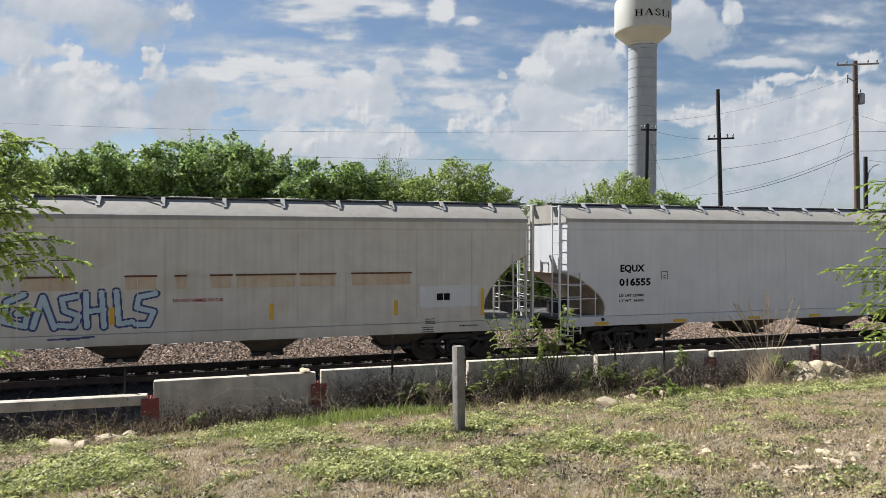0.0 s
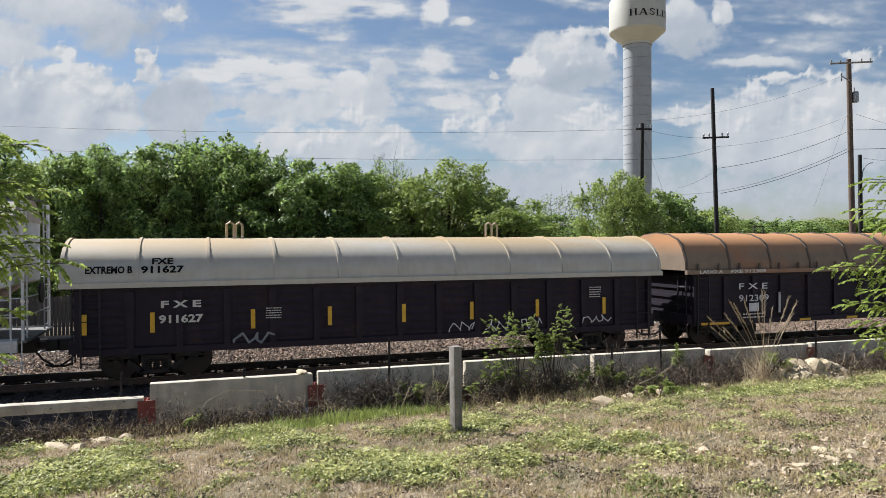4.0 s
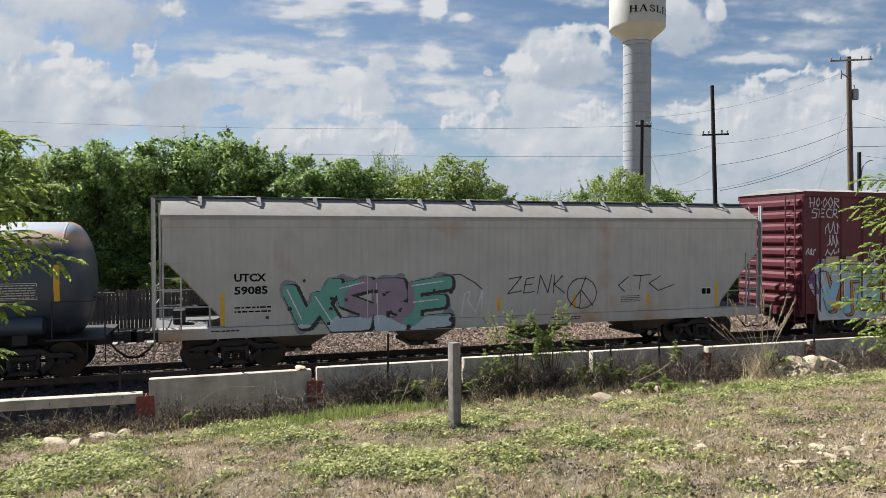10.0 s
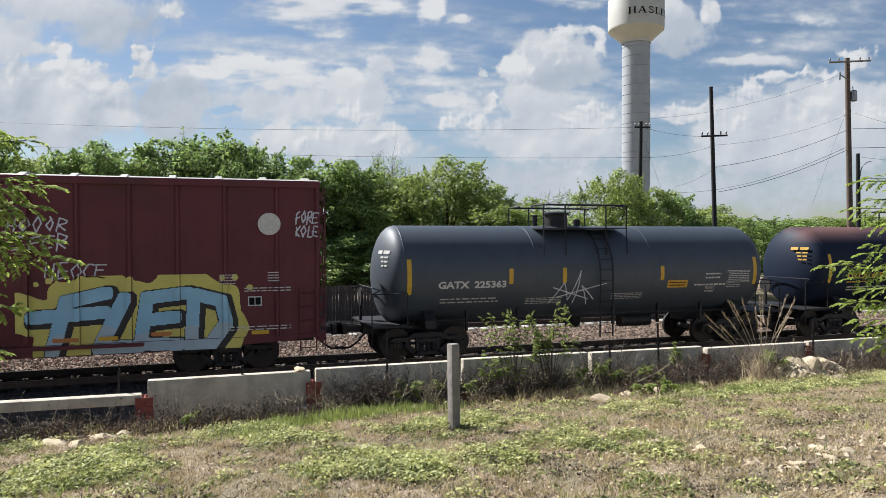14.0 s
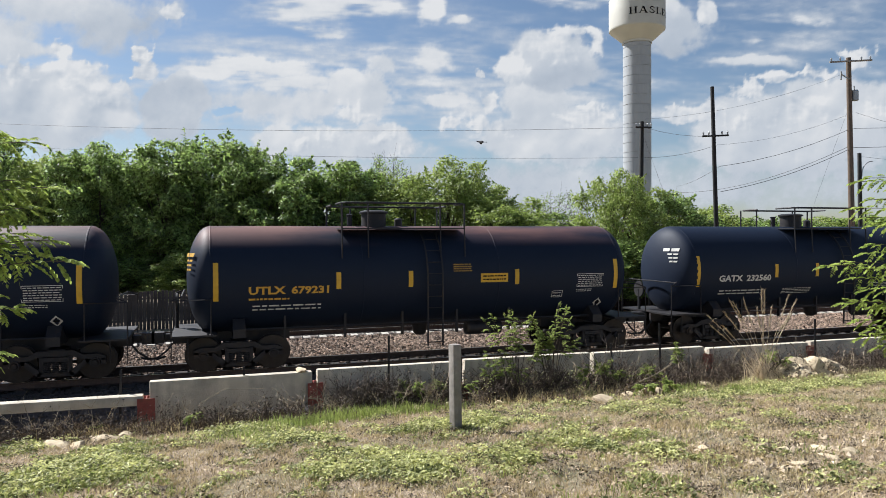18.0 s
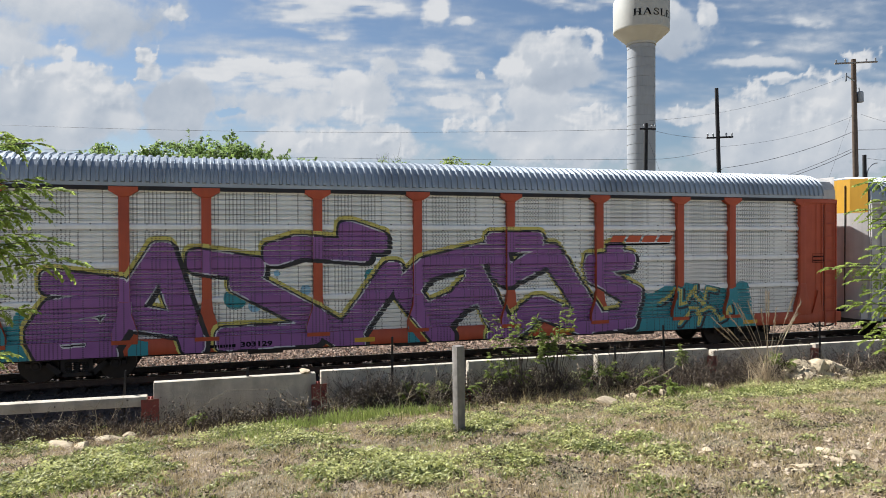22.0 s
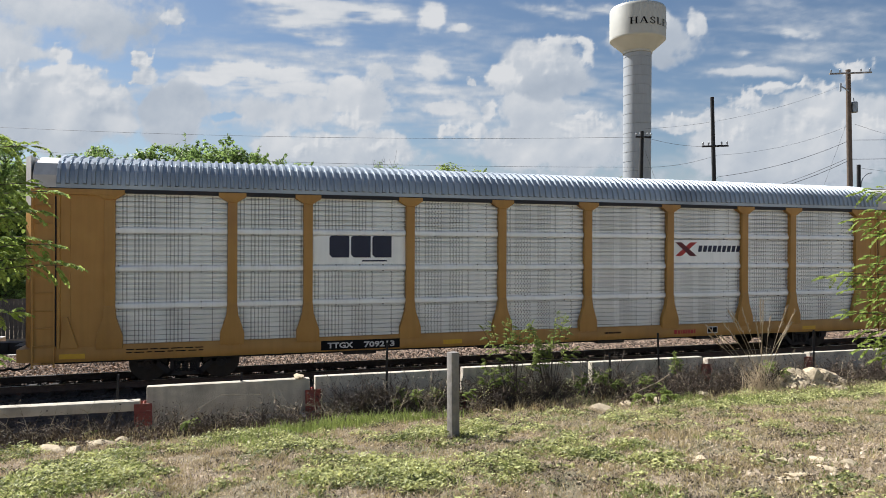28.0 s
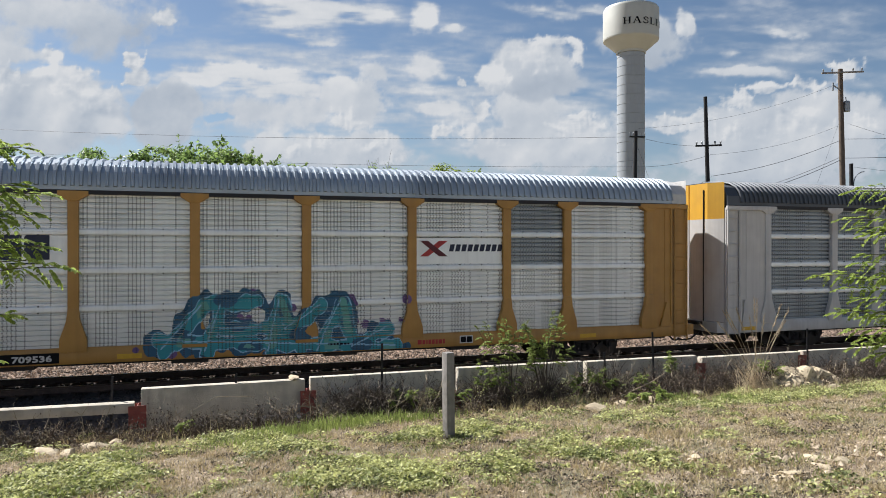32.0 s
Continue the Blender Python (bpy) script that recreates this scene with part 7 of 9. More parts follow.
M["rack_yellow"] = mat("ochre_yellow_rack_paint", (0.46, 0.245, 0.055), (0.40, 0.205, 0.045), 2, 0.5, streak=0.3, c3=(0.30, 0.15, 0.05), c3_scale=0.8, c3_low=0.55, c3_high=0.85)
M["bright_yellow"] = mat("bright_yellow_paint", (0.66, 0.36, 0.03), (0.58, 0.31, 0.03), 2, 0.5, streak=0.2)

HALF, EAVE = 13.5, 4.86


def rack_roof_mesh(material):
    """An arched roof of sharp transverse ribs over a plain eave strip."""
    arc = [(-1.60, EAVE, 0), (-1.60, EAVE + 0.09, 0), (-1.60, EAVE + 0.11, 1), (-1.58, EAVE + 0.26, 1), (-1.52, EAVE + 0.44, 1), (-1.36, EAVE + 0.62, 1), (-1.05, EAVE + 0.76, 1), (-0.6, EAVE + 0.84, 1), (0.0, EAVE + 0.87, 1)]
    arc += [(-y, z, r) for y, z, r in arc[-2::-1]]
    rows, x, i = [], -HALF + 0.55, 0
    while x < HALF - 0.55:
        k = (0.0, 0.045, 0.045, 0.0)[i % 4]
        rows.append([(x, y * (1 + r * k / 1.6), z + r * k * max(0.0, (z - EAVE) / 0.87)) for y, z, r in arc])
        x += (0.018, 0.062, 0.018, 0.092)[i % 4]
        i += 1
    return Geo().rings(rows, close=False, cap=False).mesh("roof", material, 22)


BANDS = ((1.90, 2.06), (2.82, 2.98), (3.77, 3.93))
STRIPS = ((1.05, 1.90, 7), (2.06, 2.82, 6), (2.98, 3.77, 6), (3.93, 4.84, 7))


def screen_mesh(w, material, upper):
    """One corrugated side panel, w metres wide, from the sill to the eave, with flat bands between its strips."""
    prof = []
    for z0, z1, n in STRIPS:
        p = (z1 - z0) / n
        for i in range(n):
            z = z0 + i * p
            prof += [(-1.468, z), (-1.474, z + 0.52 * p), (-1.385, z + 0.59 * p), (-1.385, z + 0.88 * p)]
        prof.append((-1.468, z1))
    g = Geo().rings([[(x, y, zz) for y, zz in prof] for x in (0.0, w)], close=False, cap=False)
    me = g.mesh("side_screen", material, 0)
    me.materials.append(upper)
    me.polygons.foreach_set("material_index", [int(f.center.z > 2.98) for f in me.polygons])
    return me


def band_mesh(w, z0, z1):
    """A bright pressed band with bevelled ends and bolt heads."""
    a, b = z0 - 0.01, z1 + 0.01
    g = Geo().prism([(-1.474, a), (-1.51, a + 0.035), (-1.515, (a + b) / 2), (-1.51, b - 0.035), (-1.474, b)], "x", 0.03, w - 0.03)
    n = len(g.f)
    for k in (0.04, 0.27, 0.5, 0.73, 0.96):
        for z in (a + 0.012, b - 0.012):
            g.box(w * k - 0.016, w * k + 0.016, -1.512, -1.48, z - 0.014, z + 0.014)
    me = bpy.data.meshes.new("band")
    me.from_pydata(g.v, [], g.f)
    me.materials.append(M["band"])
    me.materials.append(M["iron"])
    me.polygons.foreach_set("material_index", [int(i >= n) for i in range(len(g.f))])
    return me


def autorack(x, label, frame_m, roof_m, door_m, cap_m, shades=(), screen=None):
    car = rail_car("autorack_car", x, label, "railcar", HALF + 0.0, 10.05)
    part("roof", roof_m, None, car)
    screen = screen or M["screen"]
    part("deck", Geo().box(-HALF, HALF, -1.42, 1.42, 0.72, 1.0), frame_m, car, smooth=0)
    part("far_side", Geo().box(-HALF + 0.6, HALF - 0.6, 1.44, 1.47, 1.0, EAVE), screen, car, smooth=0)
    for s in (-1, 1):
        part("side_sill", Geo().prism([(s * 1.40, 0.66), (s * 1.56, 0.66), (s * 1.58, 0.72), (s * 1.58, 0.98), (s * 1.54, 1.05), (s * 1.40, 1.05)], "x", -HALF, HALF), frame_m, car)
        part("top_rail", Geo().box(-HALF + 0.4, HALF - 0.4, s * 1.55 - 0.06, s * 1.55 + 0.05, EAVE - 0.10, EAVE + 0.0), M["iron"], car, smooth=0)
    xs = [-11.7, *POSTS, 12.0]
    for i, (a, b) in enumerate(zip(xs, xs[1:])):
        p = part("side_screen", screen_mesh(b - a, screen, M["screen_dark"] if i in shades else screen), None, car, "corrugated perforated steel side panel", loc=(a, 0, 0))
        for z0, z1 in BANDS:
            part("band", band_mesh(b - a, z0, z1), None, p)
    for px in (-11.78, *POSTS, 12.08):
        g = Geo().box(px - 0.12, px + 0.12, -1.60, -1.44, 1.0, EAVE - 0.12)
        g.prism([(px - 0.12, 2.0), (px - 0.15, 1.7), (px - 0.30, 1.25), (px - 0.30, 0.95), (px + 0.30, 0.95), (px + 0.30, 1.25), (px + 0.15, 1.7), (px + 0.12, 2.0)], "y", -1.62, -1.46)
        g.prism([(px - 0.34, EAVE - 0.12), (px - 0.12, EAVE - 0.26), (px + 0.12, EAVE - 0.26), (px + 0.34, EAVE - 0.12), (px + 0.34, EAVE - 0.02), (px - 0.34, EAVE - 0.02)], "y", -1.63, -1.46)
        part("side_post", g, frame_m, car, bevel=0.012)
    for s in (-1, 1):
        lo, hi = sorted((s * 11.72 if s < 0 else 12.02, s * (HALF - 0.02)))
        part("end_side_panel", Geo().box(lo, hi, 1.44, 1.56, 0.98, EAVE - 0.08), door_m, car, smooth=0)
        sh = part("end_side_panel", Geo().box(lo, hi, -1.56, -1.44, 0.98, EAVE - 0.08), door_m, car, smooth=0)
        i0, i1 = (lo, hi) if s < 0 else (hi, lo)
        part("stiffener", Geo().prism([(i0 - s * 0.58 - 0.05, -1.56), (i0 - s * 0.58 - 0.03, -1.60), (i0 - s * 0.58 + 0.03, -1.60), (i0 - s * 0.58 + 0.05, -1.56)], "z", 1.0, EAVE - 0.16), door_m, sh, smooth=0)
        part("stiffener", Geo().box(i0 - s * 0.82 - 0.015, i0 - s * 0.82 + 0.015, -1.575, -1.56, 1.15, EAVE - 0.2), door_m, sh, smooth=0)
        part("door_edge", Geo().box(i0 - s * 0.52 - 0.02, i0 - s * 0.52 + 0.02, -1.57, -1.558, 1.05, EAVE - 0.2), M["iron"], sh, "dark gap beside the end door", smooth=0)
        part("door_foot", Geo().prism([(i0 - s * 0.62, 1.0), (i0 - s * 1.02, 1.0), (i0 - s * 0.92, 1.28), (i0 - s * 0.78, 1.75), (i0 - s * 0.70, 1.75)], "y", -1.62, -1.56), door_m, sh, smooth=0)
        part("top_flange", Geo().box(lo, hi, -1.64, -1.56, EAVE - 0.16, EAVE - 0.02), door_m, sh, bevel=0.01)
        k = s * (HALF - 0.28)
        ladder(car, k, -1.62, 0.55, EAVE - 0.1, 0.46, 0.42, door_m)
        # clamshell end doors, folded shut
        e = s * HALF
        for y0, y1, m in ((-1.5, -0.03, 0), (0.03, 1.5, 1)):
            prof = [(e, y0 if m == 0 else y0), (e + s * 0.22, y0 + (0.55 if m == 0 else 0.0)), (e + s * 0.22, y1 - (0.0 if m == 0 else 0.55)), (e, y1)]
            d = part("end_door", Geo().prism(prof, "z", 1.02, 4.42), door_m, car, "tall folding end door")
            part("door_cap", Geo().prism(prof, "z", 4.42, 5.62), cap_m, d, smooth=0)
            part("lock_rod", Geo().tube((e + s * 0.24, (y0 + y1) / 2, 1.0), (e + s * 0.24, (y0 + y1) / 2, 5.4), 0.02, 6), M["iron"], d)
        part("end_sill", Geo().box(min(e, e + s * 0.3), max(e, e + s * 0.3), -1.5, 1.5, 0.68, 1.0), frame_m, car, smooth=0)
        r = Geo().prism([(-1.60, EAVE), (-1.58, EAVE + 0.3), (-1.36, EAVE + 0.60), (-0.6, EAVE + 0.82), (0.6, EAVE + 0.82), (1.36, EAVE + 0.60), (1.58, EAVE + 0.3), (1.60, EAVE)], "x", min(s * (HALF - 0.6), s * (HALF - 0.05)), max(s * (HALF - 0.6), s * (HALF - 0.05)))
        part("roof_end", r, roof_m.materials[0] if cap_m != M["rack_white"] else M["rack_white"], car)
    part("bridge_plate", Geo().box(-HALF - 0.5, -HALF - 0.3, -0.8, 0.8, 0.9, 1.0), M["iron"], car, smooth=0)
    for k in (-5.5, -1.5, 2.4, 6.0):
        part("underframe_box", Geo().box(k - 0.45, k + 0.45, -1.3, 1.3, 0.52, 0.72), M["iron"], car, smooth=0)
    part("centre_sill", Geo().box(-HALF, HALF, -0.4, 0.4, 0.45, 0.72), M["iron"], car)
    return car


ROOF, ROOF_D = rack_roof_mesh(M["rack_roof"]), rack_roof_mesh(M["rack_roof_dark"])
rkA = autorack(198.16, "orange autorack with silver screens and huge purple graffiti", M["orange"], ROOF, M["orange"], M["rack_white"])
rkB = autorack(226.67, "white autorack with silver screens and faded blue graffiti", M["rack_white"], ROOF, M["rack_white"], M["bright_yellow"])
rkC = autorack(255.18, "ochre yellow autorack with silver screens", M["rack_yellow"], ROOF, M["rack_yellow"], M["rack_white"])
rkD = autorack(283.69, "ochre yellow autorack with teal graffiti along its sill", M["rack_yellow"], ROOF, M["rack_yellow"], M["rack_white"], (1, 7))
rkE = autorack(312.2, "white autorack with dark weathered screens and a dark roof", M["rack_white"], ROOF_D, M["rack_white"], M["bright_yellow"], (), M["screen_dark"])


# ---- lettering, plates and painted pieces on the cars ----
def paint_mat(name, c):
    return mat(name, c, tuple(v * 0.86 for v in c), 3.0, 0.5, bump=0.02)


for key, c in (("g_purple", (0.29, 0.105, 0.33)), ("g_black", (0.012, 0.011, 0.016)), ("g_white", (0.66, 0.65, 0.68)), ("g_teal", (0.03, 0.29, 0.34)), ("g_sky", (0.30, 0.55, 0.72)), ("g_yellow", (0.66, 0.58, 0.14)),
               ("g_navy", (0.03, 0.045, 0.17)), ("g_mint", (0.12, 0.36, 0.31)), ("g_pink", (0.26, 0.20, 0.27)), ("g_orange", (0.55, 0.20, 0.05)), ("g_smoke", (0.20, 0.22, 0.25)), ("g_faded", (0.42, 0.53, 0.60)), ("g_lilac", (0.16, 0.09, 0.24)),
               ("g_petrol", (0.015, 0.10, 0.19)), ("g_haze", (0.58, 0.59, 0.64)), ("logo_blue", (0.01, 0.015, 0.045)), ("logo_red", (0.42, 0.03, 0.03)), ("logo_orange", (0.60, 0.10, 0.03)), ("cream", (0.52, 0.42, 0.26))):
    M[key] = paint_mat("paint_" + key.split("_")[-1], c)

for key in ("purple", "black", "white", "teal", "sky", "yellow", "mint", "petrol", "lilac", "faded", "smoke", "haze"):
    M["r_" + key] = punched(M["g_" + key].copy())

GLYPH = {
    "a": [[(0, 0), (0.42, 1), (1, 0)], [(0.22, 0.38), (0.8, 0.34)]],
    "s": [[(1, 0.92), (0.2, 1.0), (0.08, 0.62), (0.92, 0.42), (0.85, 0.05), (0, 0.0)]],
    "e": [[(1, 0.95), (0.1, 0.9), (0.05, 0.05), (1, 0.0)], [(0.1, 0.48), (0.8, 0.5)]],
    "i": [[(0.3, 0), (0.5, 0.72)], [(0.45, 0.95), (0.62, 1.05)]],
    "w": [[(0, 1), (0.22, 0), (0.5, 0.75), (0.75, 0), (1, 1)]],
    "u": [[(0, 1), (0.08, 0.12), (0.5, 0), (0.9, 0.12), (1, 1)]],
    "r": [[(0.05, 0), (0.1, 1), (0.85, 0.92), (0.85, 0.55), (0.1, 0.48), (1, 0)]],
    "z": [[(0, 0.95), (1, 1), (0.02, 0.02), (1, 0.0)]],
    "l": [[(0.3, 1), (0.15, 0.05), (0.95, 0.0)]],
    "d": [[(0.1, 0), (0.12, 1), (0.8, 0.85), (0.95, 0.4), (0.7, 0.03), (0.1, 0)]],
    "f": [[(0.3, -0.05), (0.28, 0.9), (0.9, 1)], [(0.0, 0.5), (0.85, 0.52)]],
    "c": [[(1, 0.85), (0.5, 1), (0.05, 0.55), (0.3, 0.02), (1, 0.1)]],
    "h": [[(0.1, 0), (0.1, 1)], [(0.9, 0), (0.9, 1)], [(0.1, 0.5), (0.9, 0.5)]],
    "k": [[(0.1, 0), (0.12, 1)], [(0.95, 1), (0.15, 0.45), (1, 0)]],
    "n": [[(0.05, 0), (0.1, 1), (0.85, 0.02), (0.95, 1)]],
    "o": [[(0.5, 1), (0.05, 0.5), (0.5, 0), (0.95, 0.5), (0.5, 1)]],
}


def strokes(kinds, x0, x1, z0, z1, rd, jitter=0.05, slant=0.0, plain=False):
    """Bold stroke lines of a row of letter-like shapes."""
    out, n = [], len(kinds)
    w = (x1 - x0) / n
    for i, k in enumerate(kinds):
        lift, grow, back, over = rd.uniform(-0.06, 0.06), rd.uniform(0.9, 1.06), rd.random() < 0.5 and not plain, rd.random() < 0.35 and not plain
        for line in GLYPH[k]:
            out.append([(x0 + (i + 0.10 + 0.80 * u) * w + slant * v * (z1 - z0) + rd.uniform(-jitter, jitter) * w, z0 + (z1 - z0) * (v * grow + lift * v) + rd.uniform(-jitter, jitter) * (z1 - z0)) for u, v in [(1 - u if back else u, 1 - v if over else v) for u, v in line]])
    return out


def scrawl(x0, x1, z0, z1, n, rd):
    """One running line of loops and zigzags, like a quick spray-can squiggle."""
    pts, x = [], x0
    for i in range(n):
        k = (i + 0.5) / n
        top = z1 if i % 2 else z0
        pts += [(x0 + (x1 - x0) * k + rd.uniform(-0.5, 0.5) * (x1 - x0) / n, top + rd.uniform(-0.15, 0.15) * (z1 - z0)), (x0 + (x1 - x0) * (k + 0.6 / n) + rd.uniform(-0.8, 0.6) * (x1 - x0) / n, (z0 + z1) / 2 + rd.uniform(-0.4, 0.4) * (z1 - z0))]
    return [pts]


SHARP = [1.0]


def distance(X, Z, lines):
    """Distance to stroke lines; with square corners where the lettering is angular."""
    d = np.full(X.shape, 1e3)
    for line in lines:
        for (ax, az_), (bx, bz) in zip(line, line[1:]):
            vx, vz = bx - ax, bz - az_
            t = np.clip(((X - ax) * vx + (Z - az_) * vz) / (vx * vx + vz * vz + 1e-9), 0, 1)
            dx, dz = X - ax - t * vx, Z - az_ - t * vz
            d = np.minimum(d, (np.abs(dx) ** 3 + np.abs(dz) ** 3) ** (1 / 3) if SHARP[0] else np.hypot(dx, dz))
    return d


def spray_paint(car, x0, x1, z0, z1, surf, layers, label, cell=0.022, skip=None):
    """Paint that follows the relief of a car's side: layers are (material, mask(X, Z)), later ones on top."""
    xs = np.arange(x0, x1, cell) + cell / 2
    zs = np.arange(z0, z1, cell) + cell / 2
    X, Z = np.meshgrid(xs, zs)
    ids = np.zeros(X.shape, int)
    for i, (_m, mask) in enumerate(layers):
        ids[mask(X, Z)] = i + 1
    V, F, K = [], [], []
    for j, z in enumerate(zs):
        if skip and skip(z):
            continue
        row, ys, a = ids[j], [round(surf(x, z), 3) for x in xs], 0
        for b in range(1, len(xs) + 1):
            if b == len(xs) or row[b] != row[a] or ys[b] != ys[a]:
                if row[a]:
                    y, k = ys[a] - 0.004, len(V)
                    V += [(xs[a] - cell / 2, y, z - cell / 2), (xs[b - 1] + cell / 2, y, z - cell / 2), (xs[b - 1] + cell / 2, y, z + cell / 2), (xs[a] - cell / 2, y, z + cell / 2)]
                    F.append((k, k + 1, k + 2, k + 3))
                    K.append(row[a] - 1)
                a = b
    me = bpy.data.meshes.new("graffiti")
    me.from_pydata(V, [], F)
    for m, _k in layers:
        me.materials.append(m)
    me.polygons.foreach_set("material_index", K)
    return part("graffiti", me, None, car, label)


def near(lines, w):
    return lambda X, Z: distance(X, Z, lines) < w / 2


def ring(lines, w, t):
    return lambda X, Z: np.abs(distance(X, Z, lines) - w / 2) < t / 2


def split(lines, w, cond):
    return lambda X, Z: (distance(X, Z, lines) < w / 2) & cond(X, Z)


def shift(lines, dx, dz):
    return [[(x + dx, z + dz) for x, z in l] for l in lines]


def blobs(rd, n, x0, x1, z0, z1, r0, r1):
    P = [(rd.uniform(x0, x1), rd.uniform(z0, z1), rd.uniform(r0, r1)) for _ in range(n)]
    return lambda X, Z: np.any([np.hypot(X - a, Z - b) < r for a, b, r in P], axis=0)


def wavy(X, Z, s=1.3, k=0.25):
    return k * np.sin(X * s * 2.1 + 1.3 * np.sin(Z * s * 1.7)) + k * 0.6 * np.sin(X * s * 5.3 + Z * 3.1)


rd = random.Random(42)
HB = flat(-1.566)
SILL = flat(-1.60)

# beige hopper
SHARP[0] = 0.0
K = [[(-3.81, 2.19), (-4.17, 2.03), (-4.24, 1.57), (-3.79, 1.44), (-3.74, 1.74), (-3.96, 1.74)], [(-3.63, 1.41), (-3.41, 2.13), (-3.17, 1.39)], [(-2.68, 2.13), (-3, 2.07), (-2.95, 1.79), (-2.63, 1.65), (-2.75, 1.41), (-3.07, 1.44)], [(-2.48, 2.19), (-2.46, 1.4)], [(-2.13, 2.21), (-2.08, 1.38)], [(-2.48, 1.75), (-2.08, 1.8)], [(-1.8, 2.23), (-1.75, 1.43), (-1.44, 1.47)], [(-0.9, 2.16), (-1.29, 2.08), (-1.34, 1.82), (-0.95, 1.71), (-1.08, 1.4), (-1.37, 1.41)]]
spray_paint(hopA, -5.2, -0.5, 1.05, 2.35, lambda x, z: -1.56 if z > 1.24 else -1.597, [(M["g_faded"], near(K, 0.14)), (M["g_navy"], ring(K, 0.17, 0.045)), (M["g_navy"], near([[(-3.3, 1.1), (-2.3, 1.14), (-2.9, 1.09)]], 0.04))], "dark blue outlined graffiti letters", 0.018)
text(hopA, "DO NOT HAMMER ON CAR", -0.5, 0.72, 1.93, 0.085, M["red_paint"], HB)
for x, z0, z1 in ((1.92, 1.42, 1.84), (5.27, 1.42, 1.84), (7.82, 1.35, 2.12), (-1.9, 1.42, 1.84), (-5.6, 1.42, 1.84)):
    part("reflector_stripe", patch(Geo(), x - 0.055, x + 0.055, z0, z1, HB), M["yellow_tape"], hopA, "yellow reflective strip", smooth=0)
for x in (-7.4, -5.9, -4.3, -2.63, -0.71, 0.99, 2.6, 3.88, 5.87, 7.5):
    part("weld_seam", Geo().box(x - 0.012, x + 0.012, -1.572, -1.555, 1.3, 3.76), M["hopper_beige"], hopA, smooth=0)
part("weld_seam", Geo().box(-7.4, 7.3, -1.572, -1.555, 2.235, 2.255), M["hopper_beige"], hopA, smooth=0)
for a, b in ((-1.62, -0.86), (-0.46, -0.16), (0.38, 0.94), (1.02, 2.56), (2.64, 3.62), (4.02, 5.72), (-6.2, -4.5), (-3.9, -2.7)):
    part("rust_stain", patch(Geo(), a + 0.02, b - 0.03, 2.27, 2.585, flat(-1.5635)), M["stain"], hopA, "tan rust run below a slot", smooth=0)
    part("rusty_slot", Geo().box(a, b, -1.59, -1.555, 2.575, 2.62), M["rust"], hopA, "rust-edged slot", smooth=0)


def table(car, x0, x1, z0, z1, surf, frame_c, rows=5):
    """A framed plate with rows of small writing."""
    g = Geo()
    t = 0.014
    for a, b, c, d in ((x0, x1, z1 - t, z1), (x0, x1, z0, z0 + t), (x0, x0 + t, z0, z1), (x1 - t, x1, z0, z1)):
        patch(g, a, b, c, d, surf)
    h = (z1 - z0 - 0.04) / rows
    bars(g, x0 + 0.04, x1 - 0.03, z1 - 0.02 - h * 0.8, rows, h * 0.55, h * 0.45, surf, rd)
    part("stencil_table", g, frame_c, car, smooth=0)


def note(car, x0, x1, z, rows, h, surf, m):
    part("small_stencil", bars(Geo(), x0, x1, z, rows, h, h * 0.8, surf, rd), m, car, smooth=0)


def black_plate(car, x0, x1, z0, z1, surf):
    p = part("data_plate", patch(Geo(), x0, x1, z0, z1, surf), M["white_paint"], car, smooth=0)
    s2 = lambda z: surf(z) - 0.003
    g = Geo()
    m = (x0 + x1) / 2
    patch(g, x0 + 0.03, m - 0.012, z0 + 0.03, z1 - 0.03, s2)
    patch(g, m + 0.012, x1 - 0.03, z0 + 0.03, z1 - 0.03, s2)
    part("plate_panel", g, M["black_paint"], p, smooth=0)


black_plate(hopA, 6.42, 6.86, 1.78, 2.03, HB)
note(hopA, 6.1, 6.4, 1.28, 3, 0.035, SILL, M["black_paint"])
note(hopA, 6.0, 6.35, 1.05, 3, 0.035, SILL, M["black_paint"])
note(hopA, 7.1, 7.7, 1.06, 1, 0.04, SILL, M["black_paint"])
part("grey_patch", patch(Geo(), 5.95, 7.7, 1.62, 2.22, flat(-1.563)), M["hopper_grey"], hopA, "repainted grey patch", smooth=0)

# light grey hopper
text(hopB, "EQUX", -7.68, -6.82, 2.54, 0.215, M["black_paint"], HB, bold=0.04)
text(hopB, "016555", -7.72, -6.60, 2.11, 0.225, M["black_paint"], HB, bold=0.04)
for line, z in (("LD LMT 220000", 1.77), ("LT WT  66000", 1.61)):
    text(hopB, line, -7.72, -6.85, z, 0.075, M["black_paint"], HB)
outline = Geo()
for a, b, c, d in ((-6.22, -5.98, 2.52, 2.535), (-6.22, -5.98, 2.285, 2.30), (-6.22, -6.205, 2.285, 2.535), (-5.995, -5.98, 2.285, 2.535)):
    patch(outline, a, b, c, d, HB)
part("stencil_frame", outline, M["black_paint"], hopB, smooth=0)
text(hopB, "C", -6.14, -6.06, 2.33, 0.09, M["black_paint"], HB)
note(hopB, 4.72, 6.05, 2.52, 8, 0.033, HB, M["black_paint"])
note(hopB, 7.3, 7.75, 2.03, 3, 0.03, HB, M["black_paint"])
note(hopB, 3.6, 4.35, 1.09, 1, 0.09, SILL, M["logo_blue"])
note(hopB, 7.0, 8.1, 1.13, 2, 0.04, SILL, M["black_paint"])
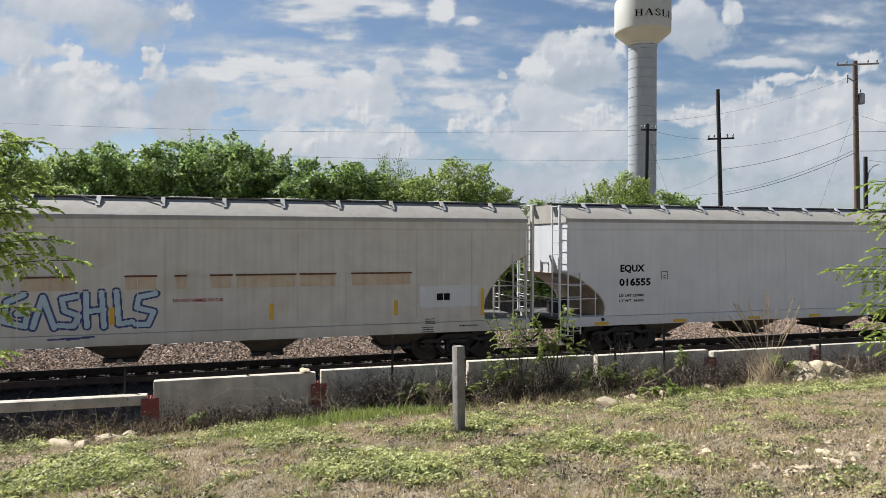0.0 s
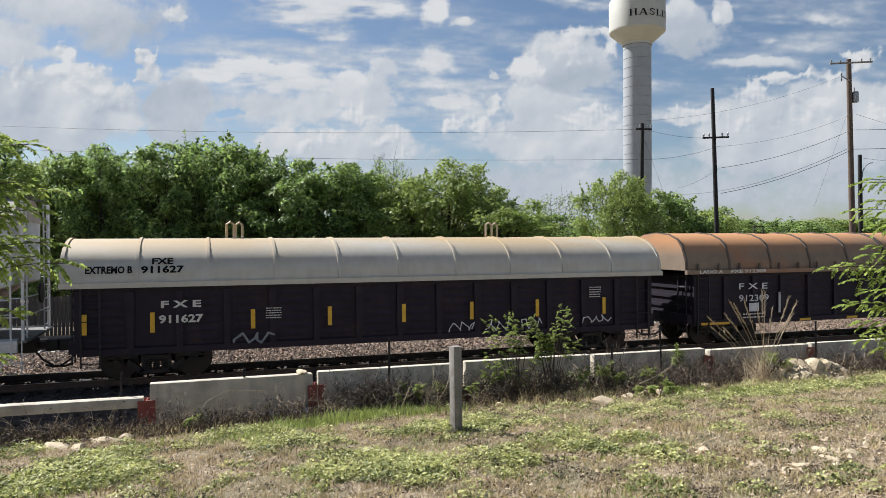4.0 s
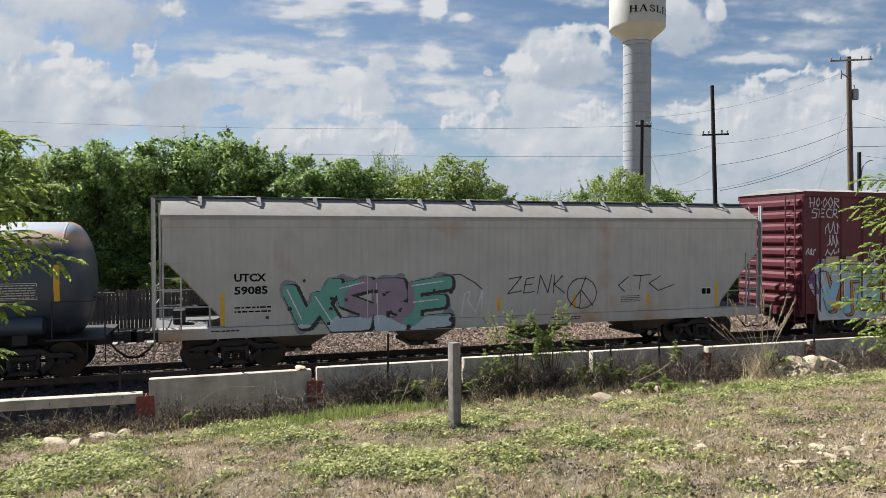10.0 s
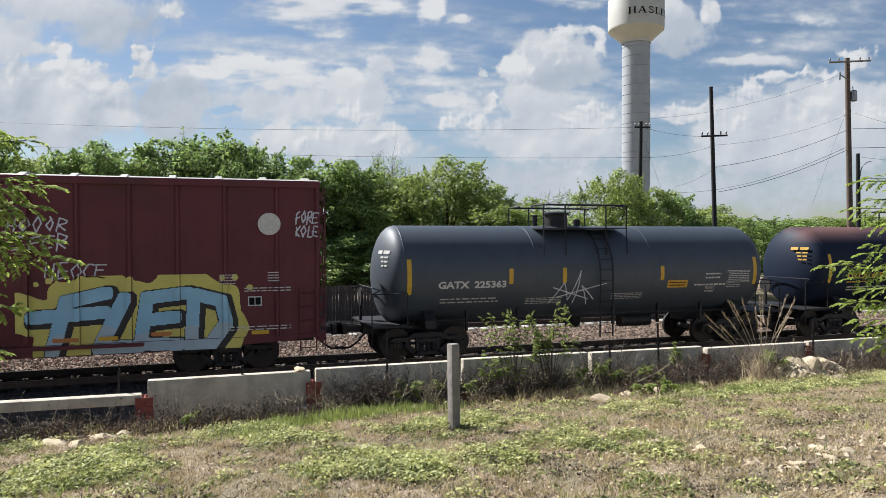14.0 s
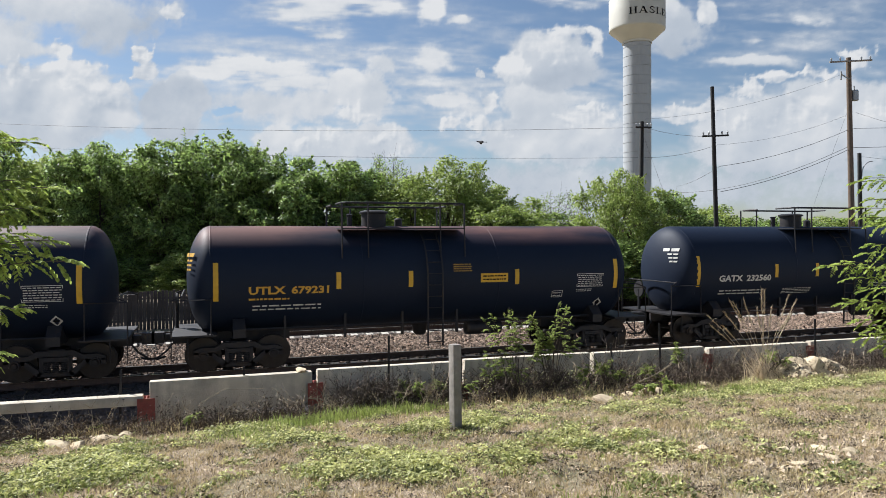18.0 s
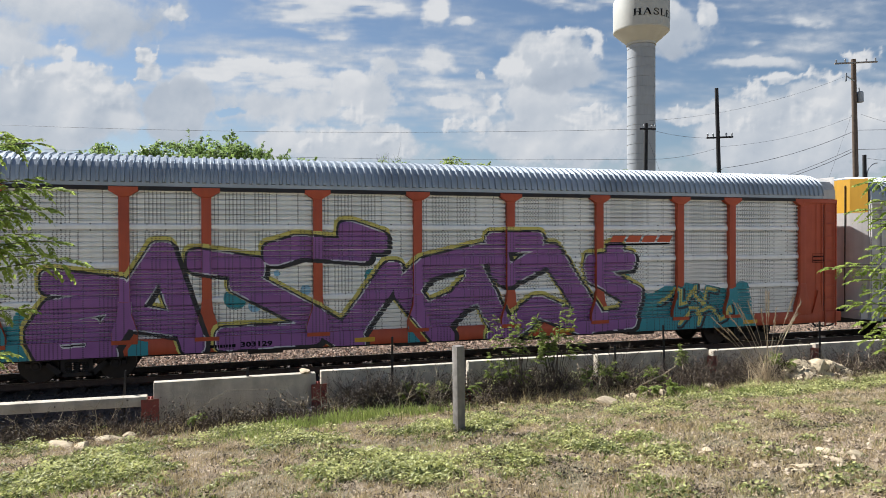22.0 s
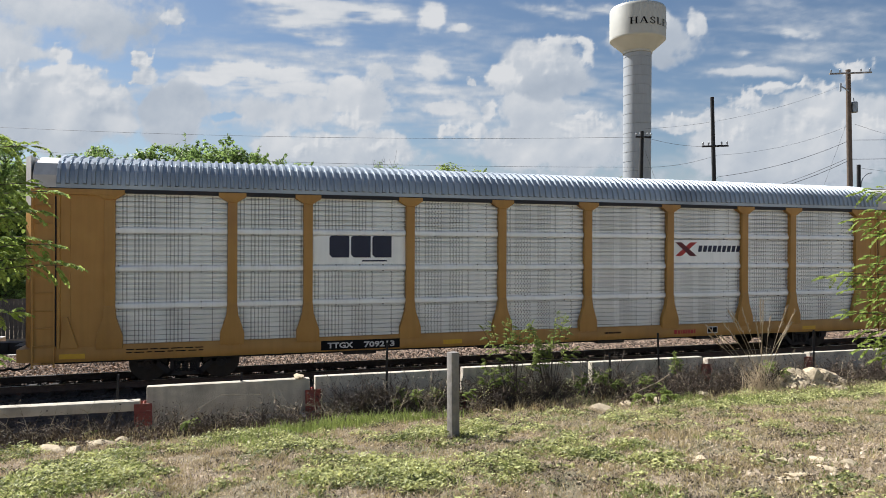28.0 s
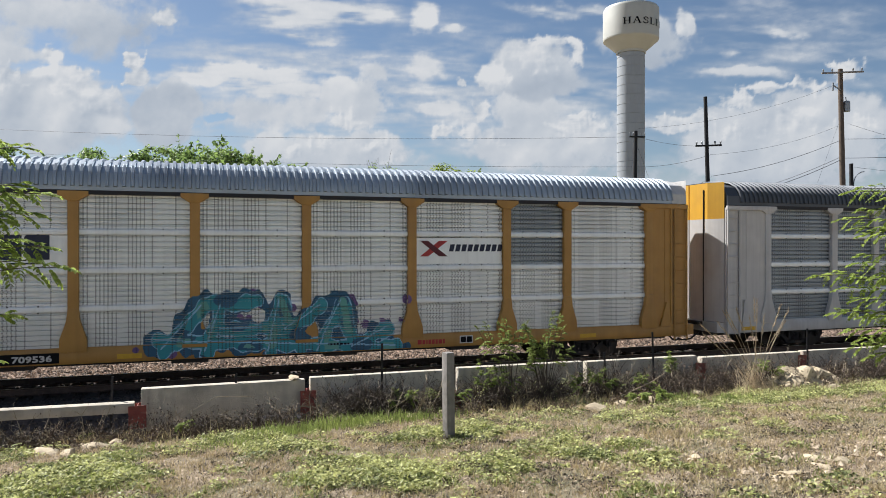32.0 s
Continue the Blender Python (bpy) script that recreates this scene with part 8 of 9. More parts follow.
for x in (-8.35, -5.55, -2.7, -0.2, 2.55, 5.2, 8.3):
    part("reflector_stripe", patch(Geo(), x - 0.24, x + 0.24, 0.93, 1.02, flat(-1.605)), M["yellow_tape"], hopB, "yellow reflective strip", smooth=0)
for x in (-8.3, 8.3):
    part("lift_ring", Geo().tube((x, -1.58, 1.1), (x, -1.605, 1.1), 0.055, 12), M["iron"], hopB)

# dull grey hopper
text(hopC, "UTCX", -7.42, -6.62, 2.36, 0.2, M["black_paint"], HB)
text(hopC, "59085", -7.42, -6.58, 2.03, 0.2, M["black_paint"], HB)
note(hopC, -7.42, -6.5, 1.66, 2, 0.06, HB, M["black_paint"])
note(hopC, -8.0, -7.3, 1.08, 1, 0.05, SILL, M["black_paint"])
SHARP[0] = 1.0
K = [[(-6.01, 2.06), (-5.64, 1.26), (-4.81, 2.21)], [(-5.27, 1.86), (-4.82, 1.14)], [(-3.94, 2.22), (-4.61, 2.07), (-4.55, 1.78), (-3.92, 1.53), (-4.02, 1.15), (-4.65, 1.13)], [(-3.57, 1.09), (-3.6, 2.18), (-3.05, 2.17), (-2.98, 1.91), (-3.47, 1.69), (-2.87, 1.49), (-2.98, 1.1), (-3.57, 1.09)], [(-1.66, 2.2), (-2.6, 2.09), (-2.6, 1.09), (-1.69, 1.15)], [(-2.56, 1.63), (-1.84, 1.69)]]
spray_paint(hopC, -6.9, -0.9, 0.92, 2.5, lambda x, z: -1.56 if z > 1.24 else -1.597,
            [(M["g_smoke"], lambda X, Z: distance(X, Z, K) + wavy(X, Z, 2.2, 0.06) < 0.25), (M["g_black"], near(shift(K, 0.05, -0.03), 0.46)), (M["g_mint"], near(K, 0.36)), (M["g_pink"], split(K, 0.36, lambda X, Z: wavy(X, Z, 0.7, 0.5) + 0.9 * np.sin(X * 1.4) > 0.45)),
             (M["g_faded"], split(K, 0.36, lambda X, Z: Z + wavy(X, Z, 1.0, 0.15) < 1.25)), (M["g_white"], near(shift([l[:2] for l in K], -0.07, 0.05), 0.03)), (M["g_black"], blobs(rd, 16, -6.6, -1.2, 1.0, 2.4, 0.03, 0.07))], "teal and pink graffiti letters with dark outlines", 0.02)
tag = [[(0.28, 2.27), (0.67, 2.33), (0.23, 1.84), (0.67, 1.91)], [(1.07, 2.3), (0.82, 2.26), (0.73, 1.84), (1.07, 1.88)], [(0.77, 2.08), (1.01, 2.1)], [(1.18, 1.82), (1.28, 2.36), (1.52, 1.84), (1.65, 2.37)], [(1.74, 2.34), (1.7, 1.82)], [(2.01, 2.33), (1.73, 2.07), (2.06, 1.82)], [(2.8, 2.31), (2.63, 1.9), (2.24, 1.4)], [(2.63, 1.9), (3.02, 1.41)], [(2.63, 1.9), (2.58, 1.34)], [(4.27, 2.25), (3.92, 2), (4.13, 1.8)], [(4.45, 2.28), (5.08, 2.3)], [(4.72, 2.29), (4.66, 1.85)], [(5.44, 2.26), (5.02, 2.04), (5.35, 1.8), (5.94, 1.98)], [(-1.76, 2.42), (-1.24, 2.43), (-0.79, 2.18), (-0.57, 1.99)]] + [[(2.66 + 0.5 * math.sin(a * 0.4), 1.79 + 0.46 * math.cos(a * 0.4)) for a in range(17)]]
spray_paint(hopC, -1.9, 6.1, 1.22, 2.5, lambda x, z: -1.562, [(M["g_black"], near(tag, 0.03)), (M["g_haze"], near(scrawl(-1.3, -0.5, 1.35, 2.0, 4, rd), 0.035))], "thin black scrawled graffiti", 0.015)
black_plate(hopC, 6.95, 7.35, 1.62, 1.86, HB)
for x, z0, z1 in ((-7.72, 1.22, 2.05), (-0.05, 1.35, 1.75), (2.4, 1.35, 1.75), (5.0, 1.35, 1.75), (7.55, 1.25, 2.05)):
    part("reflector_stripe", patch(Geo(), x - 0.055, x + 0.055, z0, z1, HB), M["yellow_tape"], hopC, "yellow reflective strip", smooth=0)
note(hopC, 4.0, 4.7, 1.65, 4, 0.03, HB, M["black_paint"])
note(hopC, 1.6, 2.6, 1.08, 2, 0.035, SILL, M["black_paint"])

# gondolas
RO = lambda z: -1.66 * math.sqrt(max(0.02, 1 - max(0.0, min(1.0, (z - 2.5) / 1.10)) ** 2.35)) - 0.014
text(gonA, "EXTREMO B", -7.85, -6.8, 2.74, 0.17, M["black_paint"], RO)
text(gonA, "911627", -6.6, -5.6, 2.74, 0.17, M["black_paint"], RO)
text(gonA, "FXE", -6.35, -5.85, 2.95, 0.15, M["black_paint"], RO)
GB = flat(-1.628)
text(gonA, "F X E", -6.15, -5.2, 1.86, 0.17, M["white_paint"], GB)
text(gonA, "911627", -6.2, -5.15, 1.48, 0.2, M["white_paint"], GB)
for x in (-7.88, -6.35, -3.93, -1.94, 0.11, 2.11, 4.17, 6.4):
    part("reflector_stripe", patch(Geo(), x - 0.055, x + 0.055, 1.25, 1.75, GB), M["yellow_tape"], gonA, "yellow reflective strip", smooth=0)
for x in (-4.38, 3.34):
    part("lifting_loop", Geo().path([(x - 0.14, 0, 3.5), (x - 0.14, 0, 3.98), (x - 0.05, 0, 4.05), (x + 0.05, 0, 3.98), (x + 0.05, 0, 3.5)], 0.035, 6).path([(x + 0.1, 0.1, 3.5), (x + 0.1, 0.1, 3.96), (x + 0.2, 0.1, 4.04), (x + 0.28, 0.1, 3.96), (x + 0.28, 0.1, 3.5)], 0.035, 6), M["hood_white"], gonA)
spray_paint(gonA, 1.0, 7.5, 0.85, 1.3, lambda x, z: -1.628, [(M["g_haze"], near(scrawl(1.4, 2.2, 0.92, 1.18, 6, rd) + scrawl(2.5, 3.3, 0.92, 1.18, 6, rd) + scrawl(3.6, 4.3, 0.92, 1.2, 6, rd) + scrawl(5.6, 6.6, 1.0, 1.2, 7, rd), 0.025))], "pale scrawled graffiti along the sill", 0.014)
spray_paint(gonA, -4.6, -3.2, 0.85, 2.2, lambda x, z: -1.628, [(M["g_smoke"], near(scrawl(-4.5, -3.4, 0.9, 1.15, 6, rd), 0.05))], "faint grey scrawl", 0.02)
note(gonA, -3.6, -3.2, 1.75, 5, 0.035, GB, M["white_paint"])
note(gonA, 5.9, 6.3, 2.05, 5, 0.04, GB, M["white_paint"])
LIP = flat(-1.734)
text(gonB, "LADO A", -7.95, -7.05, 2.405, 0.10, M["white_paint"], LIP)
text(gonB, "FXE 912309", -6.75, -5.35, 2.405, 0.10, M["white_paint"], LIP)
text(gonB, "LADO B FXE912309", 5.95, 7.75, 2.405, 0.10, M["white_paint"], LIP)
text(gonB, "F X E", -6.35, -5.2, 1.86, 0.19, M["g_haze"], GB, bold=0.01)
text(gonB, "912309", -6.35, -5.15, 1.46, 0.21, M["g_haze"], GB, bold=0.01)
part("paint_patch", patch(Geo(), -5.95, -5.55, 1.12, 1.40, GB), M["g_haze"], gonB, "pale smeared paint patch", smooth=0)
note(gonB, -6.2, -5.3, 1.02, 2, 0.06, GB, M["white_paint"])
part("side_name", bars(Geo(), -4.75, -4.62, 1.05, 1, 0.95, 0.1, GB, rd), M["g_haze"], gonB, smooth=0)
for x, w in ((-7.27, 0.55), (-3.62, 0.24), (-1.58, 0.24), (0.43, 0.24), (7.3, 0.4)):
    part("reflector_stripe", patch(Geo(), x - w, x + w, 0.74, 0.82, GB), M["yellow_tape"], gonB, "yellow reflective strip", smooth=0)
spray_paint(gonB, 5.0, 6.6, 1.4, 2.25, lambda x, z: -1.628, [(M["rust"], near([[(5.3, 1.5), (6.1, 1.5)]], 0.5)), (M["cream"], near(scrawl(5.15, 6.3, 1.75, 2.1, 8, rd), 0.03))], "tan scrawled graffiti tag", 0.015)
for x in (-4.1, 4.1):
    part("lifting_frame", Geo().box(x - 0.25, x + 0.25, -0.15, 0.15, 3.66, 3.72).path([(x - 0.2, 0, 3.7), (x - 0.2, 0, 3.95), (x + 0.2, 0, 3.95), (x + 0.2, 0, 3.7)], 0.03, 6), M["iron"], gonB)


# tank cars
def placard(car, x, z, w, h, surf, m=None):
    p = part("placard", patch(Geo(), x - w / 2, x + w / 2, z - h / 2, z + h / 2, surf, 2), m or M["yellow_tape"], car, smooth=0)
    part("placard_bars", bars(Geo(), x - w * 0.42, x + w * 0.42, z + h * 0.12, 2, h * 0.22, h * 0.15, lambda zz: surf(zz) - 0.003, rd), M["black_paint"], p, smooth=0)


def diamond(car, x, z, r, surf):
    g = Geo().add([(x, surf(z - r), z - r), (x + r, surf(z), z), (x, surf(z + r), z + r), (x - r, surf(z), z)], [(0, 1, 2, 3)])
    p = part("hazard_placard", g, M["white_paint"], car, smooth=0)
    s2 = lambda zz: surf(zz) - 0.006
    part("placard_bars", patch(patch(Geo(), x - r * 0.4, x + r * 0.4, z - r * 0.12, z + r * 0.16, s2), x - r * 0.14, x + r * 0.14, z + r * 0.3, z + r * 0.55, s2), M["black_paint"], p, smooth=0)


def tank_marks(car, surf, name, number, m, x, sub, plac, tablex):
    text(car, name, x, x + 0.95, 2.06, 0.2, m, surf)
    text(car, number, x + 1.1, x + 2.1, 2.06, 0.2, m, surf)
    note(car, x, x + 1.05, 1.90, 1, 0.07, surf, m) if sub else None
    note(car, x + 0.1, x + 1.9, 1.72, 2, 0.055, surf, M["white_paint"])
    if plac:
        placard(car, plac, 2.36, 0.85, 0.26, surf)
    table(car, tablex - 0.45, tablex + 0.45, 2.02, 2.42, surf, M["white_paint"], 6)
    note(car, tablex - 0.45, tablex + 0.1, 1.93, 2, 0.03, surf, M["white_paint"])
    table(car, tablex - 1.25, tablex - 0.9, 1.72, 1.92, surf, M["white_paint"], 2)


tank_marks(tkA, sfA, "UTLX", "643715", M["gold_paint"], -6.82, True, 0, 6.75)
placard(tkA, 1.92, 1.93, 0.72, 0.24, sfA)
note(tkA, 3.1, 4.1, 2.02, 3, 0.04, sfA, M["white_paint"])
note(tkA, 3.0, 4.0, 1.75, 2, 0.04, sfA, M["white_paint"])
note(tkA, -3.6, -3.1, 2.0, 1, 0.04, sfA, M["white_paint"])
part("air_reservoir", Geo().tube((5.9, -1.2, 1.38), (7.3, -1.2, 1.38), 0.24, 18), M["tank_blue"], tkA, "dark grey brake air tank")
tank_marks(tkB, sfB, "GATX", "225363", M["white_paint"], -5.1, False, 0, 5.3)
placard(tkB, 2.95, 2.02, 0.75, 0.24, sfB, M["gold_paint"])
note(tkB, 0.6, 1.7, 1.75, 4, 0.03, sfB, M["white_paint"])
note(tkB, -2.3, -1.1, 1.68, 4, 0.03, sfB, M["white_paint"])
note(tkB, 4.0, 4.6, 2.30, 2, 0.07, sfB, M["white_paint"])
note(tkB, 3.6, 4.8, 1.95, 1, 0.07, sfB, M["white_paint"])
tg = [[(-1.5, 1.55), (-1.1, 2.15), (-0.9, 1.6), (-0.55, 2.5), (-0.7, 1.5)], [(-1.3, 1.7), (-0.3, 1.95), (0.35, 2.1)], [(-0.2, 1.45), (-0.5, 2.05), (0.0, 1.6)], [(-1.45, 2.0), (-0.2, 1.62)]]
spray_paint(tkB, -1.7, 0.5, 1.4, 2.6, lambda x, z: sfB(z), [(M["g_haze"], near(tg, 0.025))], "pale scratched graffiti tag", 0.014)
tank_marks(tkC, sfC, "UTLX", "679223", M["gold_paint"], -5.1, True, 2.0, 5.1)
placard(tkC, -1.05, 3.16, 0.68, 0.1, sfC)
placard(tkC, -1.05, 3.02, 0.68, 0.12, sfC)
diamond(tkC, 5.35, 1.52, 0.15, sfC)
note(tkC, -1.7, -1.2, 1.8, 3, 0.03, sfC, M["gold_paint"])
tank_marks(tkD, sfD, "UTLX", "679231", M["gold_paint"], -5.06, True, 1.85, 5.0)
diamond(tkD, 5.4, 1.5, 0.15, sfD)
note(tkD, 0.6, 1.15, 2.75, 4, 0.035, sfD, M["gold_paint"])
tank_marks(tkE, sfE, "GATX", "232560", M["white_paint"], -5.2, False, 2.9, 5.2)
note(tkE, -2.5, -1.3, 1.75, 4, 0.03, sfE, M["white_paint"])
note(tkE, 1.3, 2.3, 1.85, 3, 0.03, sfE, M["white_paint"])
text(tkE, "FRA AIP", 3.3, 3.82, 2.16, 0.085, M["white_paint"], sfE)
text(tkE, "SR-8754", 3.28, 3.92, 2.03, 0.085, M["white_paint"], sfE)
for car, m in ((tkB, M["white_paint"]), (tkC, M["gold_paint"]), (tkD, M["gold_paint"]), (tkE, M["white_paint"]), (tkA, M["gold_paint"])):
    L = 6.05 if car is not tkA else 7.7
    g = Geo()
    for i, (w, h) in enumerate(((0.62, 0.10), (0.4, 0.05), (0.34, 0.05), (0.3, 0.05))):
        z = 3.05 - i * 0.12
        for y0, y1 in ((-1.0, -1.0 + w * 0.45), (-1.0 + w * 0.55, -1.0 + w)):
            q = lambda y, zz: -L - 0.62 * math.sqrt(max(0.0, 1 - (y * y + (zz - 2.42) ** 2) / 1.46 ** 2)) - 0.012
            g.add([(q(y0, z), y0, z), (q(y1, z), y1, z), (q(y1, z + h), y1, z + h), (q(y0, z + h), y0, z + h)], [(0, 1, 2, 3)])
    part("end_stencil", g, m, car, smooth=0)

# boxcar
def box_surf(x, z):
    if abs(x) < 2.46 and z > 0.98:
        return -1.634
    if any(abs(x - p) < 0.06 for p in (-9.3, -8.55, -7.64, -6.67, -5.71, -4.7, -3.73, 3.5, 4.67, 5.79, 6.94, 8.24, 9.3)) and z > 0.9:
        return -1.557
    return -1.532 if z < 0.95 else -1.503


BX = flat(-1.56)
for i, line in enumerate(("CLOSE AND LOCK", "BOTH DOORS BEFORE", "MOVING CAR")):
    w = (0.5, 0.62, 0.38)[i]
    text(boxA, line, -1.3 - w, -1.3 + w, 4.36 - 0.13 * i, 0.085, M["white_paint"], flat(-1.637))
for a, b in ((-8.38, -7.83), (-7.49, -6.98)):
    part("initial_block", patch(Geo(), a, b, 2.48, 2.79, BX), M["cream"], boxA, "plain cream block", smooth=0)
K = [[(-8.49, 2.11), (-8.14, 1.09), (-7.8, 2.07)], [(-7.94, 2.1), (-6.92, 2.12)], [(-7.44, 2.06), (-7.39, 0.97)], [(-5.99, 1.99), (-6.62, 1.97), (-6.75, 1.15), (-6.08, 1.09), (-6.02, 1.48), (-6.37, 1.52)], [(-4.28, 0.83), (-4.2, 2.15), (-3.48, 2.08), (-3.38, 1.71), (-4.12, 1.47), (-3.13, 0.81)], [(-2.99, 1.78), (-2.34, 0.77)]]
HEAD = [[(-5.0, 1.75), (-5.0, 1.15)]]
spray_paint(boxA, -9.2, -1.5, 0.6, 2.7, box_surf,
            [(M["g_haze"], lambda X, Z: distance(X, Z, K) + wavy(X, Z, 1.6, 0.10) < 0.52), (M["g_lilac"], lambda X, Z: (np.abs(distance(X, Z, K) + wavy(X, Z, 1.6, 0.08) - 0.46) < 0.07) & (Z > 1.5) & (wavy(X, Z, 4.0, 0.5) > -0.1)), (M["g_faded"], lambda X, Z: distance(X, Z, K) + wavy(X, Z, 2.4, 0.06) < 0.36), (M["g_black"], near(shift(K, 0.09, -0.05), 0.46)),
             (M["g_orange"], near(shift(K, 0.10, -0.04), 0.40)), (M["g_black"], near(K, 0.40)), (M["g_sky"], near(K, 0.34)), (M["g_faded"], split(K, 0.34, lambda X, Z: Z + wavy(X, Z, 1.2, 0.15) > 1.75)), (M["g_white"], near(shift([l[:2] for l in K], -0.08, 0.06), 0.04)),
             (M["g_black"], near(HEAD, 1.0)), (M["g_white"], near(HEAD, 0.90)), (M["g_haze"], split(HEAD, 0.90, lambda X, Z: X + wavy(X, Z, 1.2, 0.1) > -4.75)), (M["g_pink"], near([[(-4.88, 1.25), (-4.82, 0.9)]], 0.26)), (M["g_yellow"], near([[(-8.2, 1.2), (-7.7, 1.2)], [(-6.7, 1.15), (-6.3, 1.15)], [(-4.2, 1.2), (-3.8, 1.2)]], 0.12))], "pale blue and orange graffiti letters round a white blob", 0.022)
K = [[(2.56, 1.62), (4.1, 1.7)], [(2.95, 0.78), (3.26, 1.98), (4.14, 2.17)], [(4.55, 2.02), (3.98, 0.82), (4.88, 0.84)], [(6.01, 2.13), (5.07, 2.03), (4.92, 0.88), (5.8, 0.84)], [(5.05, 1.47), (5.72, 1.53)], [(6.1, 0.74), (6.18, 2.09), (6.83, 1.91), (6.97, 1.34), (6.58, 0.81), (6.1, 0.74)]]
spray_paint(boxA, 2.2, 8.0, 0.68, 2.6, box_surf,
            [(M["g_yellow"], lambda X, Z: (distance(X, Z, K) + wavy(X, Z, 1.4, 0.1) < 0.52)), (M["g_yellow"], blobs(rd, 24, 2.4, 7.6, 2.2, 2.5, 0.03, 0.09)), (M["g_black"], near(shift(K, 0.06, -0.05), 0.48)), (M["g_sky"], near(K, 0.32)), (M["g_faded"], split(K, 0.32, lambda X, Z: Z + wavy(X, Z, 1.2, 0.12) < 1.2)), (M["g_orange"], near([[(3.0, 1.05), (3.5, 1.05)], [(5.2, 1.12), (5.6, 1.12)]], 0.1))], "sky blue graffiti letters on yellow with black outlines", 0.02)
tags = []
for kinds, x0, x1, z0, z1 in (("hooor", -9.1, -7.75, 4.5, 4.82), ("secr", -9.0, -7.8, 4.12, 4.44), ("", -8.4, -7.75, 3.55, 3.95), ("", -8.3, -7.8, 3.15, 3.5), ("", -8.4, -7.75, 2.85, 3.05), ("heoce", -6.5, -4.9, 2.62, 3.05), ("", -1.95, -0.9, 3.2, 3.45), ("", -1.95, -0.85, 2.85, 3.08),
                              ("hooor", 2.0, 3.3, 3.68, 4.0), ("secr", 2.1, 3.3, 3.25, 3.58), ("heoce", 2.75, 4.15, 2.55, 2.95), ("fore", 8.7, 9.3, 3.9, 4.2), ("kole", 8.7, 9.3, 3.55, 3.85), ("", -9.25, -8.75, 2.85, 3.05)):
    tags += strokes(kinds, x0, x1, z0, z1, rd, 0.10, 0.12, True) if kinds else scrawl(x0, x1, z0, z1, 6, rd)
spray_paint(boxA, -9.35, 9.35, 2.5, 4.9, box_surf, [(M["g_haze"], near(tags, 0.034))], "pale scrawled graffiti tags", 0.016)
for x0, x1, z, r in ((-2.1, -1.2, 2.4, 2), (0.4, 1.6, 2.42, 2), (-2.1, -1.5, 1.9, 3), (1.0, 1.5, 1.9, 4), (0.3, 1.3, 4.25, 2), (6.8, 7.2, 2.55, 4), (8.0, 8.3, 2.6, 4), (7.4, 8.6, 2.2, 2), (6.8, 8.6, 1.2, 2)):
    note(boxA, x0, x1, z, r, 0.04, flat(-1.637) if abs(x0) < 2.4 else BX, M["white_paint"])
for x in (-8.0, -4.2, -1.6, 1.3, 4.2, 7.8):
    part("reflector_stripe", patch(Geo(), x - 0.22, x + 0.22, 1.02, 1.12, flat(-1.64)), M["yellow_tape"], boxA, "yellow reflective strip", smooth=0)
for x in (-1.75, -0.7, 0.95, 1.6):
    part("paper_card", patch(Geo(), x - 0.09, x + 0.09, 1.75, 1.93, flat(-1.64)), M["white_paint"], boxA, "white routing card", smooth=0)
black_plate(boxA, 7.5, 7.85, 1.75, 2.0, BX)


# autoracks
def rack_surf(x, z):
    if z < 1.05:
        return -1.583
    for p in (-11.78, *POSTS, 12.08):
        half = 0.12 if z > 2.0 else (0.15 if z > 1.7 else (0.15 + (1.7 - z) / 0.45 * 0.15 if z > 1.25 else 0.30))
        if abs(x - p) < half:
            return -1.602 if z > 2.0 else -1.622
    if x < -11.72 or x > 12.02:
        return -1.562
    for z0, z1, n in STRIPS:
        if z0 + 0.02 <= z <= z1 - 0.02:
            return -1.474 if ((z - z0) * n / (z1 - z0)) % 1 < 0.62 else -1.392
    return -1.516


SC, SL = flat(-1.52), flat(-1.588)
K = [[(-9.09, 2.3), (-10.47, 2.51)], [(-9.18, 2.02), (-10.42, 1.81), (-10.79, 1.26), (-10.49, 0.63), (-9.35, 0.66)], [(-9.74, 1.33), (-10.42, 1.29)], [(-9.48, 0.84), (-8.04, 3.18), (-7.31, 0.92)], [(-8.94, 1.66), (-7.51, 1.35)], [(-7.16, 2.99), (-5.82, 2.78), (-6.13, 2.45), (-4.34, 1.45), (-3.18, 0.72)], [(-2.97, 3.21), (-4.62, 3.34), (-5.27, 3.15)], [(-6.47, 0.97), (-4.35, 1.03)], [(-3.3, 3.72), (-2.51, 3.45)], [(-2.1, 2.61), (-3.44, 0.83)]]
K += [[(0.61, 3.1), (-1.13, 2.71), (-1.76, 2.12), (-0.6, 0.71)], [(-0.92, 1.49), (0.6, 2.06), (1.2, 0.73)], [(-0.85, 1.11), (0.33, 2.24)], [(0.36, 2.51), (1.21, 0.81)], [(2.23, 3.44), (0.98, 3.42), (1.13, 2.65)], [(1.33, 2.45), (2.76, 3.09), (4.08, 1.19)], [(0.96, 0.62), (2.35, 1.54), (3.86, 0.91)], [(5.34, 2.84), (4.17, 2.76), (4.25, 2.47), (5.58, 1.76), (5.33, 1.06), (4.16, 0.99)], [(4.94, 3.11), (5.03, 2.85)]]
teal = scrawl(6.4, 8.6, 1.45, 1.95, 6, rd) + scrawl(7.0, 9.2, 0.85, 1.35, 6, rd)
